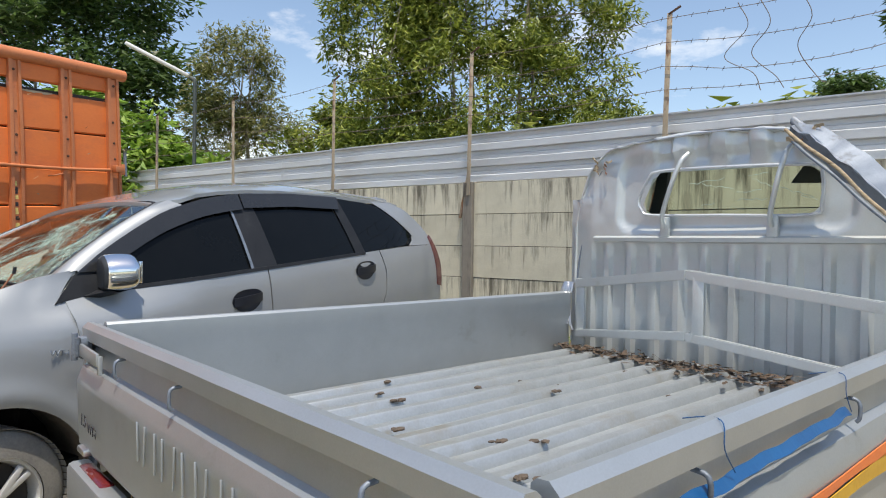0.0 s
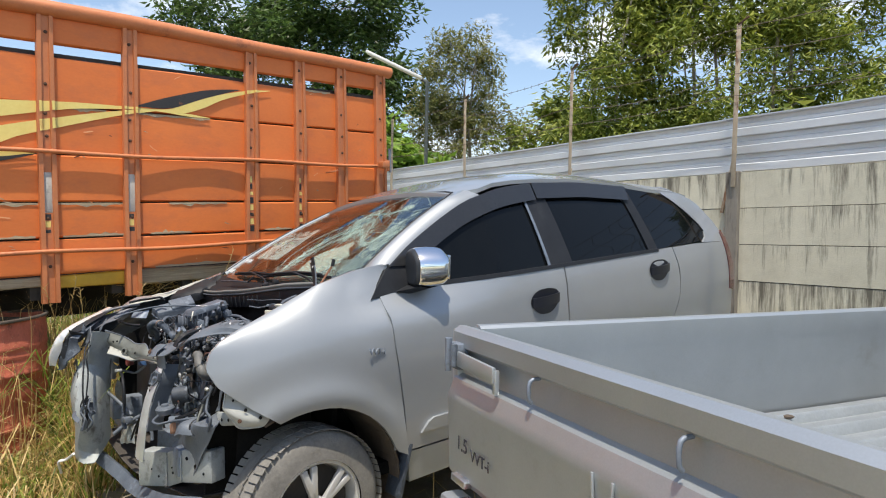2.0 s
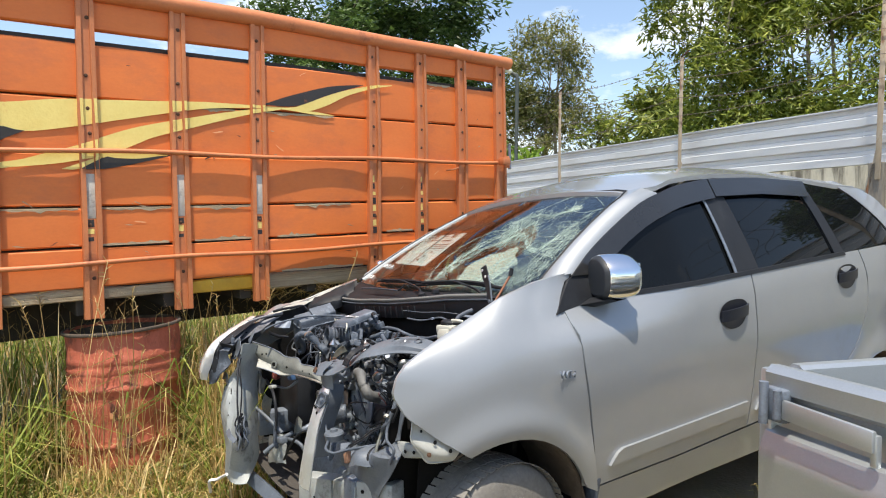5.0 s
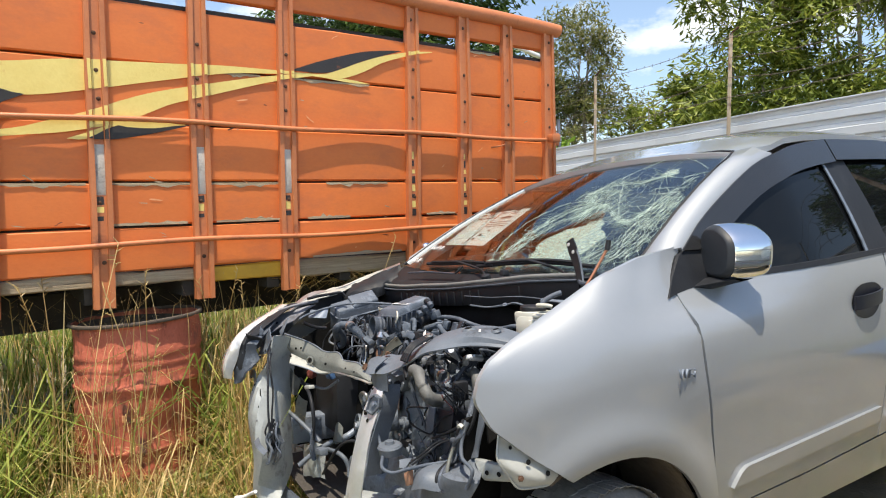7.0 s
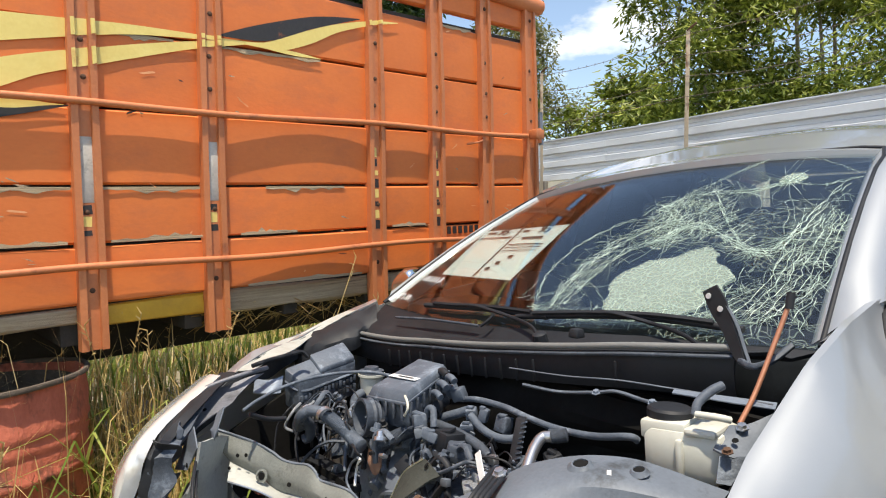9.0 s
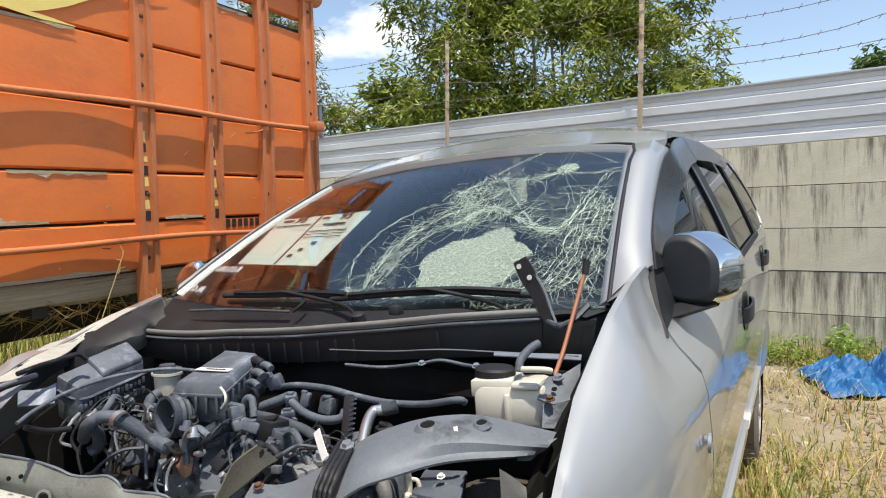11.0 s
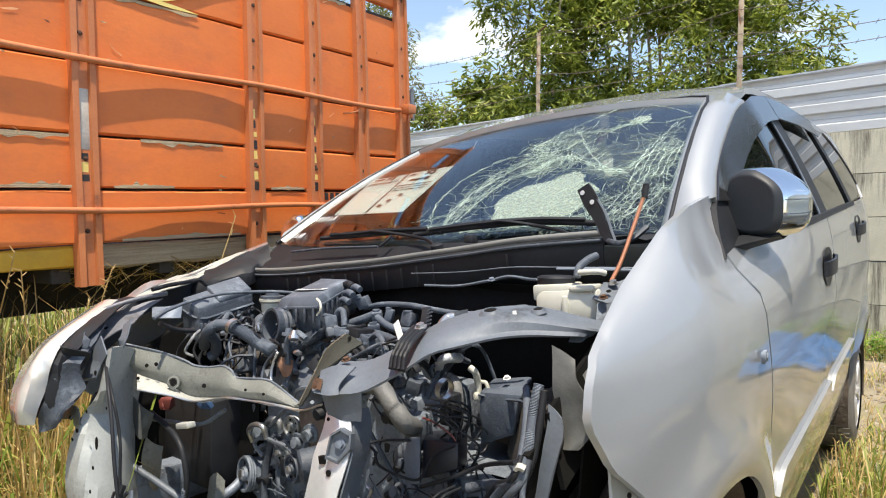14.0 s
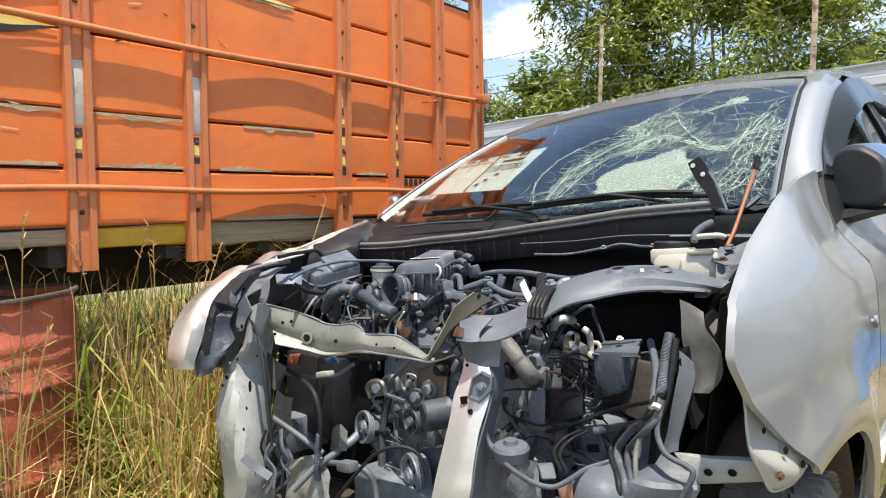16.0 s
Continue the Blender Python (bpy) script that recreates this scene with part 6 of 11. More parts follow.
def crack(u, v, a, length, r, bend=0.12):
    pts, step = [], 0.035
    n = max(2, int(length / step))
    for _ in range(n + 1):
        if abs(u) > 0.985 or not 0.015 < v < 0.985:
            break
        pts.append(screen(u, v, 0.0012 + dent(u, v)))
        a += crnd.gauss(0, bend)
        u += step * math.cos(a)
        v += step * math.sin(a) * 0.85
    if len(pts) > 1:
        for p, q in zip(pts, pts[1:]):
            cyl(bm, p, q, r, n=3)


def main_crack(pts, strands, r, wander=0.012, feather=0.0):
    """A long crack of several strands through points (u, v) of the glass, with short splits off it."""
    r *= 0.68
    line = spline([(u, v, 0) for u, v in pts], 7)
    for k in range(strands):
        du, dv = crnd.gauss(0, wander) * (k > 0), crnd.gauss(0, wander) * (k > 0)
        row = [(p.x + du + crnd.gauss(0, 0.0035), p.y + dv + crnd.gauss(0, 0.0035)) for p in line]
        for a, b in zip(row, row[1:]):
            if k and crnd.random() < 0.22:
                continue
            if all(abs(q[0]) < 0.985 and 0.015 < q[1] < 0.985 for q in (a, b)):
                cyl(bm, screen(*a, 0.0012 + dent(*a)), screen(*b, 0.0012 + dent(*b)), r * crnd.uniform(0.6, 1.1), n=3)
            if crnd.random() < feather:
                crack(*a, crnd.uniform(0, 6.28), crnd.uniform(0.04, 0.14), r * 0.5, 0.3)


main_crack([(0.01, 0.10), (-0.05, 0.17), (-0.09, 0.29), (-0.07, 0.43), (0.0, 0.53), (0.08, 0.59), (0.20, 0.61), (0.32, 0.60)], 2, 0.0010, 0.006, 0.1)
main_crack([(0.07, 0.10), (0.06, 0.20), (0.07, 0.31), (0.10, 0.41), (0.16, 0.50), (0.24, 0.55), (0.36, 0.57)], 6, 0.0009, 0.022, 0.5)
main_crack([(0.12, 0.12), (0.13, 0.24), (0.15, 0.34), (0.20, 0.43), (0.29, 0.49)], 4, 0.0008, 0.016, 0.5)
main_crack([(0.30, 0.50), (0.40, 0.56), (0.51, 0.51), (0.65, 0.41), (0.77, 0.36)], 6, 0.0010, 0.016, 0.7)
main_crack([(0.77, 0.36), (0.80, 0.43), (0.85, 0.57), (0.91, 0.74)], 3, 0.0009, 0.012, 0.5)
main_crack([(0.19, 0.68), (0.28, 0.74), (0.40, 0.75), (0.51, 0.74), (0.60, 0.74), (0.70, 0.78)], 3, 0.0009, 0.014, 0.5)
main_crack([(0.70, 0.78), (0.83, 0.74), (0.97, 0.79)], 2, 0.0008, 0.008, 0.3)
main_crack([(0.17, 0.66), (0.26, 0.63), (0.31, 0.49)], 4, 0.0009, 0.02, 0.8)
main_crack([(0.40, 0.75), (0.51, 0.59), (0.65, 0.41)], 3, 0.0008, 0.02, 0.6)
main_crack([(0.34, 0.80), (0.45, 0.90), (0.55, 0.975)], 2, 0.0007, 0.01, 0.3)
main_crack([(0.70, 0.95), (0.69, 0.84)], 2, 0.0007, 0.01, 0.3)
main_crack([(0.71, 0.96), (0.84, 0.90), (0.95, 0.82)], 1, 0.0007, 0.01, 0.2)
main_crack([(0.31, 0.49), (0.50, 0.44), (0.72, 0.38)], 3, 0.0006, 0.03, 0.4)
main_crack([(-0.02, 0.10), (0.15, 0.06), (0.32, 0.045), (0.55, 0.05), (0.75, 0.06)], 4, 0.0009, 0.012, 0.6)
for k in range(7):
    x = 0.80 + 0.028 * k
    main_crack([(x - 0.06, 0.10), (x, 0.24), (x + 0.01, 0.40), (x + 0.03, 0.56)], 1, 0.0009, 0.0, 0.5)
for centre in ((0.31, 0.49), (0.80, 0.43), (0.70, 0.78)):
    for k in range(16):
        crack(*centre, crnd.uniform(0, 6.28), crnd.uniform(0.05, 0.20), 0.0004, 0.1)
for centre, sx, sy, count, ln in (((0.34, 0.68), 0.09, 0.055, 120, 0.10), ((0.90, 0.34), 0.06, 0.15, 120, 0.12), ((0.42, 0.08), 0.26, 0.03, 100, 0.13), ((0.78, 0.15), 0.10, 0.06, 60, 0.10), ((0.66, 0.58), 0.16, 0.12, 26, 0.22), ((0.10, 0.30), 0.06, 0.13, 36, 0.16), ((0.40, 0.50), 0.12, 0.05, 60, 0.11)):
    for k in range(count):
        crack(crnd.gauss(centre[0], sx), crnd.gauss(centre[1], sy), crnd.uniform(0, 6.28), crnd.uniform(0.3, 1.3) * ln, crnd.uniform(0.0002, 0.00045), 0.25)
tagged(part("crack_web", bm, CRACK, ws, smooth=0), kind="stuff")

# ---- wheels, mirror and handles of the car
def car_wheel(c, steer, side):
    bm = B()
    wd = 0.185
    prof = [(0.0, 0.19), (0.006, 0.225), (0.012, 0.262), (0.03, 0.286), (0.045, 0.294), (wd / 2, 0.296), (wd - 0.045, 0.294), (wd - 0.03, 0.286), (wd - 0.012, 0.262), (wd - 0.006, 0.225), (wd, 0.19)]
    lathe(bm, (0, -wd / 2, 0), (0, 1, 0), prof, n=48, caps=False)
    w = part("wheel", bm, TYRE, car, "dusty worn tyre on a silver alloy rim")
    w.matrix_basis = AT(c) @ pose(0, 0, 0, 0, 0, steer)
    bm = B()
    for a in range(0, 360, 6):
        for row in (-0.055, 0.0, 0.055):
            t = radians(a + (3 if row == 0 else 0))
            box(bm, (0.2955 * math.cos(t), row, 0.2955 * math.sin(t)), (0.003, 0.044, 0.025), turn=(0, -math.degrees(t), 14 if row else -14))
    tagged(part("tread", bm, TYRE, w), kind="stuff")
    s = 1 if side > 0 else -1
    bm = B()
    lathe(bm, (0, s * 0.085, 0), (0, -s, 0), [(0.0, 0.19), (0.0, 0.178), (0.012, 0.172), (0.06, 0.165), (0.16, 0.165)], n=36, caps=False)
    part("rim", bm, RIM_METAL, w)
    bm = B()
    lathe(bm, (0, s * 0.03, 0), (0, -s, 0), [(0, 0.16), (0.02, 0.16)], n=28)
    part("brake_disc", bm, CHASSIS, w)
    for k in range(6):
        bm = B()
        a = 2 * math.pi * k / 6 + 0.3
        for d in (-0.13, 0.13):
            p = Vector((0.045 * math.cos(a), s * 0.07, 0.045 * math.sin(a)))
            q = Vector((0.172 * math.cos(a + d), s * 0.078, 0.172 * math.sin(a + d)))
            m = (p + q) / 2
            box(bm, m, ((q - p).length, 0.022, 0.026), turn=(0, -math.degrees(math.atan2(q.z - p.z, q.x - p.x)), 0), bev=0.006)
        part("spoke", bm, RIM_METAL, w)
    bm = B()
    lathe(bm, (0, s * 0.06, 0), (0, s, 0), [(0, 0.055), (0.015, 0.05), (0.02, 0.03), (0.024, 0.0)], n=20)
    part("hub_cap", bm, RIM_METAL, w)


car_wheel((WF[0], 0.718, WF[1] - 0.008), 4, 1)
car_wheel((WR[0], 0.70, WR[1]), 0, 1)
car_wheel((WF[0], -0.70, WF[1] - 0.008), 4, -1)
car_wheel((WR[0], -0.70, WR[1]), 0, -1)
# mud flap behind the near wheel
bm = B()
box(bm, (0.90, 0.76, 0.33), (0.02, 0.10, 0.22), turn=(0, -14, 0), bev=0.006)
part("mud_flap", bm, GREY_PLASTIC, car)

for side in (1, -1):
    # door mirror: flat dark front face, chromed cap round it, lamp along the outer side
    turn_ = radians(26)
    ax, ay = Vector((math.cos(turn_), -math.sin(turn_), -0.06)), Vector((math.sin(turn_) - 0.20, math.cos(turn_) + 0.04, 0))

    def skin(j, i, puff=0.0):
        th, ph = math.pi * j / 48, 2 * math.pi * i / 96
        d = (math.cos(th), math.sin(th) * math.cos(ph), math.sin(th) * math.sin(ph))
        e = [math.copysign(abs(c) ** k, c) for c, k in zip(d, (0.5, 0.60, 0.60))]
        flat_ = min(e[0], 0.86)
        q = (Vector((0.792, 0.790, 1.150)) if side > 0 else Vector((0.89, 0.795, 1.07))) + (ax * (flat_ * (0.084 + puff)) + ay * (e[1] * (0.066 + puff) * (1 + 0.10 * flat_))) * (1.0 if side > 0 else 0.8)
        q.z += e[2] * (0.082 + puff) * (1 - (0.40 if e[2] > 0 else 0.12) * max(0, e[1]) - 0.08 * max(0, -e[0])) - 0.008 * e[1]
        return Vector((q.x, side * q.y, q.z))

    mp_ = None
    for name, j0, j1 in (("mirror_cap", 17, 48), ("mirror_shell", 0, 17)):
        bm = B()
        for j in range(j0, j1):
            for i in range(96):
                q = [skin(j, i), skin(j, i + 1), skin(j + 1, i + 1), skin(j + 1, i)]
                if j == 0:
                    q = q[1:]
                elif j == 47:
                    q = q[:3]
                bm.faces.new([bm.verts.new(v) for v in q])
        bmesh.ops.remove_doubles(bm, verts=bm.verts, dist=0.0002)
        ob_ = part(name, bm, CHROME if mp_ is None or side < 0 else MIRROR_BLACK, car, "chromed mirror cap" if mp_ is None or side < 0 else "dark flat mirror shell", smooth=75)
        mp_ = mp_ or ob_
    bm = B()
    grid(bm, [[skin(j, i, 0.0022) for j in range(18, 32)] for i in (-2, -1, 0, 1, 2)])
    part("side_repeater", bm, LENS, mp_, "clear ribbed side repeater lens", smooth=60)
    for i in (-1.6, 1.6):
        bm = B()
        tube(bm, [skin(j, i, 0.0026) for j in range(18, 32, 2)], 0.0008, n=5)
        part("lens_rib", bm, GREY_PLASTIC, mp_)
    bm = B()
    rows = []
    for k in range(7):
        u = k / 6
        y = side * (0.705 + 0.115 * u)
        x0, x1 = 0.955 - 0.11 * u, 0.80 - 0.03 * u
        z0, t = 1.032 + 0.040 * u ** 0.8, 0.030 - 0.016 * u
        rows.append([(x0, y, z0), ((x0 + x1) / 2, y, z0 + t), (x1, y, z0 + t), (x1 - 0.01, y, z0), ((x0 + x1) / 2, y, z0 - t * 0.5), (x0, y, z0)])
    grid(bm, rows)
    part("mirror_foot", bm, BLACK, car, smooth=50)
    bm = B()
    grid(bm, [[((0.724 if side > 0 else 0.83) - 0.024 * u, side * (0.775 + 0.05 * u), (1.150 if side > 0 else 1.07) + 0.05 * v) for u in (-1, -0.5, 0, 0.5, 1)] for v in (-1, 0, 1)], 0.003, push=(-1, 0, 0))
    part("mirror_glass", bm, CHROME, mp_)
    # door handles: black dish in the skin with a flat grip across it
    for f, z in ((0.082, 0.982), (-0.93, 1.114)):
        bm = B()
        y = half_width(f, z)
        ring_ = [(f + 0.105 * math.copysign(abs(math.cos(a)) ** 0.8, math.cos(a)), z + (0.055 if math.sin(a) > 0 else 0.066 * abs(math.sin(a)) ** 0.8) * math.copysign(abs(math.sin(a)) ** 0.9, math.sin(a)) - 0.012 * math.cos(a)) for a in [2 * math.pi * k / 28 for k in range(28)]]
        vs = [bm.verts.new((x, side * (half_width(x, zz) + 0.003), zz)) for x, zz in ring_]
        ws_ = [bm.verts.new((f + (x - f) * 0.86, side * (half_width(x, zz) + 0.001), z + (zz - z) * 0.80)) for x, zz in ring_]
        c = bm.verts.new((f, side * (y + 0.0005), z))
        for i in range(28):
            bm.faces.new((vs[i], vs[(i + 1) % 28], ws_[(i + 1) % 28], ws_[i]))
            bm.faces.new((ws_[i], ws_[(i + 1) % 28], c))
        hd = part("door_handle", bm, CONTROL_BLUE, car, "black door handle and surround")
        bm = B()
        grid(bm, [[(f + 0.095 - 0.19 * i / 10, side * (y + 0.004 + 0.016 * math.sin(math.pi * i / 10) ** 0.6), z - 0.012 + 0.024 * i / 10 + v * 0.046) for i in range(11)] for v in (-0.5, 0, 0.5)], 0.008, push=(0, side, 0))
        part("grip", bm, CONTROL_BLUE, hd, smooth=50)
        if f > 0:
            bm = B()
            lathe(bm, (f - 0.095, side * (y - 0.002), z - 0.045), (0, side, 0), [(0, 0.012), (0.004, 0.011), (0.005, 0.004)], n=14)
            part("key_lock", bm, BRIGHT_STEEL, hd)

# ---- front end
random.seed(5)


# a camera place, in the car's axes
VIEW_EYE = Vector((2.549, 1.226, 1.0))


def view_scaled(p):
    """Moves a nose part along rays from one camera place to fit its view."""
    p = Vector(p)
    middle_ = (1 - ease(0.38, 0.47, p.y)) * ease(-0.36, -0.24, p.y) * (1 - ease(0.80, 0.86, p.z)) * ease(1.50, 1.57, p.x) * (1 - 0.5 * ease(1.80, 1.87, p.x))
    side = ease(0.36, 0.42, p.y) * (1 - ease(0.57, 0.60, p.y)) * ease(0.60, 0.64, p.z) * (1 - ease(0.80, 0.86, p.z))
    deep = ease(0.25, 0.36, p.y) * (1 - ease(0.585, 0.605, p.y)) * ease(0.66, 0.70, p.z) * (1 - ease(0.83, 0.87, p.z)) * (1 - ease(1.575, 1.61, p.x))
    return VIEW_EYE + (p - VIEW_EYE) * (1 + 0.10 * max(middle_, side) + 0.12 * deep)



def loft(name, rows, material, nu=12, k=4, thick=0.004, ripple=0.0, label="", parent=None, push=None, smooth=24, grain=22.0, firm=False):
    """A sheet through rows of points, each row evened out, its columns smoothed."""
    rows = rows if firm else [[view_scaled(p) for p in r] for r in rows]
    rr = [along(spline(r, 5), nu) for r in rows]
    cols = [spline([r[i] for r in rr], k) for i in range(nu + 1)]
    net = [[p + Vector((noise.noise(p * grain), noise.noise(p * grain + Vector((9, 0, 0))), noise.noise(p * grain + Vector((0, 9, 0))))) * ripple for p in r] for r in zip(*cols)]
    bm = B()
    grid(bm, net, thick, push=push)
    return part(name, bm, material, parent or car, label, smooth=smooth)


def prism(name, top, low, material, bev=0.006, parent=None, label=""):
    """A box between four top corners and four low ones."""
    top, low = [view_scaled(p) for p in top], [view_scaled(p) for p in low]
    bm = B()
    a, b = [bm.verts.new(p) for p in top], [bm.verts.new(p) for p in low]
    fs = [bm.faces.new(a), bm.faces.new(b[::-1])]
    for i in range(4):
        j = (i + 1) % 4
        fs.append(bm.faces.new((a[i], b[i], b[j], a[j])))
    if bev:
        bmesh.ops.bevel(bm, geom=list({e for f in fs for e in f.edges}), offset=bev, segments=2, affect="EDGES", profile=0.5)
    return part(name, bm, material, parent or car, label)


def down(q, d):
    return [Vector(p) + Vector(d) for p in q]


# a near-black disc on the metal, the hole's shade put into its colour
def hole(parent, p, r, n=(1, 0.05, 0.1), tall=1.0, firm=False):
    p = Vector(p) if firm else view_scaled(p)
    bm = B()
    lathe(bm, Vector(p) + Vector(n) * 0.005, n, [(0.0, r), (0.0008, r * 0.98)], n=12)
    if tall != 1.0:
        for v in bm.verts:
            v.co.z = p[2] + (v.co.z - p[2]) * tall
    return part("hole", bm, DARK, parent)


def bolt(p, r, parent=None, n=(0.3, 0, 0.95), m=None, firm=False):
    p = Vector(p) if firm else view_scaled(p)
    bm = B()
    lathe(bm, p, n, [(0, r * 1.5), (r * 0.25, r * 1.5), (r * 0.26, r), (r * 1.0, r * 0.95), (r * 1.05, r * 0.3)], n=6)
    return part("bolt", bm, m or BRIGHT_STEEL, parent or car)


def hose(name, pts, r, m, n=8, ribs=0.0, k=6, parent=None, firm=False):
    pts = pts if firm else [view_scaled(p) for p in pts]
    bm = B()
    tube(bm, pts, r, n=n, ribs=ribs, k=k)
    return part(name, bm, m, parent or car, smooth=50)


def clamp(p, d, r):
    bm = B()
    lathe(bm, Vector(p) - Vector(d).normalized() * 0.006, d, [(0, r), (0, r * 1.1), (0.012, r * 1.1), (0.012, r)], n=16, caps=False)
    return part("hose_clamp", bm, BRIGHT_STEEL, car)


# cowl: ledge under the glass, standing front face, rubber seal along the edge
SEAL = spline([(1.190, -0.710, 0.960), (1.200, -0.489, 0.965), (1.210, -0.278, 0.985), (1.215, -0.095, 1.001), (1.220, 0.068, 1.021), (1.220, 0.212, 1.039), (1.215, 0.340, 1.057), (1.200, 0.430, 1.066), (1.170, 0.539, 1.075)], 6)
bm = B()
top_row = [screen(-1 + 2 * i / 24, 0.0, -0.004) for i in range(25)]
seal_row = along(SEAL, 24)
rows = [top_row, [a.lerp(b, 0.35) + Vector((0, 0, -0.014)) for a, b in zip(top_row, seal_row)], [a.lerp(b, 0.62) + Vector((0, 0, -0.004 + 0.004 * noise.noise(b * 14))) for a, b in zip(top_row, seal_row)], [p + Vector((-0.008, 0, -0.008)) for p in seal_row], [p + Vector((0.0, 0, -0.03)) for p in seal_row], [p + Vector((-0.008 + 0.006 * noise.noise(p * 11), 0, -0.070 - 0.02 * max(0, p.y))) for p in seal_row]]
grid(bm, rows, 0.008, push=(-0.5, 0, -0.8))
cowl = part("cowl_panel", bm, BLACK, car, "dusty black plastic cowl under the windscreen", smooth=35)
hose("bonnet_seal", [p + Vector((0, 0, 0.002)) for p in SEAL[::4]], 0.0068, SEAL_GREY, n=8, k=4, parent=cowl)
hose("seal_foot", [p + Vector((0.006, 0, -0.013)) for p in SEAL[::4]], 0.004, RUBBER, n=6, k=4, parent=cowl)
for i in range(13):
    p = rows[4][5 + i] if i < 12 else rows[4][20]
    bm = B()
    box(bm, p + Vector((0.010, 0, -0.022)), (0.006, 0.004, 0.05), turn=(0, 8, random.uniform(-6, 6)), bev=0.001)
    part("moulded_rib", bm, BLACK, cowl)
# wipers lie flat on the foot of the glass
for u0, u1, v, p0 in ((-0.62, 0.12, 0.035, 0.05), (-0.02, 0.80, 0.03, 0.62)):
    blade = [screen(u0 + (u1 - u0) * i / 10, v + 0.02 * math.sin(math.pi * i / 10), 0.012) for i in range(11)]
    w1 = hose("wiper_arm", [screen(p0 + 0.10, -0.05, 0.012), screen(p0, 0.0, 0.016), blade[5] + Vector((0.012, 0, 0.008)), blade[4]], 0.0045, BLACK, n=6)
    hose("wiper_blade", blade[::2], 0.0075, BLACK, n=6, parent=w1)
    hose("blade_spine", [p + Vector((0.006, 0, 0.008)) for p in blade[1:10:2]], 0.0055, BLACK, n=5, parent=w1)
    bm = B()
    lathe(bm, screen(p0 + 0.10, -0.05, 0.0), (0.3, 0, 0.95), [(0, 0.018), (0.018, 0.016), (0.022, 0.008)], n=12)
    part("pivot_cap", bm, BLACK, w1)
hose("ridge", [(1.150, -0.505, 1.022), (1.160, -0.329, 1.035), (1.170, -0.117, 1.042)], 0.0035, GREY_PLASTIC, parent=cowl)
hose("cowl_hook", [(1.180, -0.098, 1.044), (1.170, -0.083, 1.058), (1.160, -0.074, 1.072)], 0.004, BLACK, parent=cowl)
bm = B()
box(bm, (1.185, 0.207, 1.064), (0.03, 0.028, 0.02), bev=0.005, taper=0.8)
part("clip_cap", bm, BLACK, cowl)
# firewall and its pad under the cowl, near black to stand for shade
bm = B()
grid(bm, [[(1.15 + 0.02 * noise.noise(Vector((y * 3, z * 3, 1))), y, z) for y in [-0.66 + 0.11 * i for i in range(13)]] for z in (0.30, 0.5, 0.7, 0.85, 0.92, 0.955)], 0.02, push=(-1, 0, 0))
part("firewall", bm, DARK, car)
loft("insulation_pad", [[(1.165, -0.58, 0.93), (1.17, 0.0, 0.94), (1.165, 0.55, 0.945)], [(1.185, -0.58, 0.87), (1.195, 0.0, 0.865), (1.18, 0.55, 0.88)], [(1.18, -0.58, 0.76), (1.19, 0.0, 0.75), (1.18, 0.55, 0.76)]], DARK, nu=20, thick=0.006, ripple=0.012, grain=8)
hose("cowl_weld_strip", [(1.260, 0.082, 0.979), (1.260, 0.236, 0.988), (1.260, 0.362, 1.002), (1.250, 0.473, 1.005), (1.230, 0.632, 1.007)], 0.0016, STEEL_GREY, n=6)
loft("weld_flange", [[(1.250, 0.473, 1.005), (1.240, 0.556, 1.008), (1.220, 0.634, 1.009)], [(1.270, 0.481, 1.003), (1.260, 0.562, 1.004), (1.240, 0.639, 1.003)]], BARE_STEEL, nu=8, thick=0.002)
hose("brake_pipe", [(1.270, 0.133, 0.953), (1.270, 0.228, 0.956), (1.270, 0.318, 0.972), (1.270, 0.367, 0.983), (1.270, 0.419, 0.979), (1.280, 0.454, 0.980)], 0.0035, DUSTY_RUBBER, n=6)
bolt((1.275, 0.327, 0.973), 0.006, m=BARE_STEEL)
bolt((1.280, 0.450, 0.980), 0.006, m=BARE_STEEL)
hose("heater_hose", [(1.290, -0.047, 0.888), (1.300, 0.024, 0.903), (1.310, 0.119, 0.908), (1.320, 0.195, 0.904), (1.320, 0.272, 0.900), (1.320, 0.357, 0.907), (1.320, 0.430, 0.924), (1.310, 0.442, 0.918)], 0.0066, DUSTY_RUBBER, n=10)
# inner wheel arches, near black for the shade in them; strut towers
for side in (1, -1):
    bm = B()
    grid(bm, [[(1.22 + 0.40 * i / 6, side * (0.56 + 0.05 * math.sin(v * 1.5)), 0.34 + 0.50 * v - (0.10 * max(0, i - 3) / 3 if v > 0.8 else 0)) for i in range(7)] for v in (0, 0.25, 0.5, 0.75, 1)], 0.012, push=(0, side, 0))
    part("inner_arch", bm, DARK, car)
    bm = B()
    lathe(bm, (1.26, side * 0.50, 0.62), (0, 0, 1), [(0, 0.12), (0.10, 0.11), (0.115, 0.10), (0.118, 0.04), (0.135, 0.035), (0.14, 0.0)], n=24)
    part("strut_tower", bm, CHASSIS, car)
    for z in (0.44,):
        bm = B()
        box(bm, (1.48, side * 0.46, z), (0.42, 0.07, 0.10), bev=0.008)
        part("chassis_rail", bm, BARE_STEEL, car)
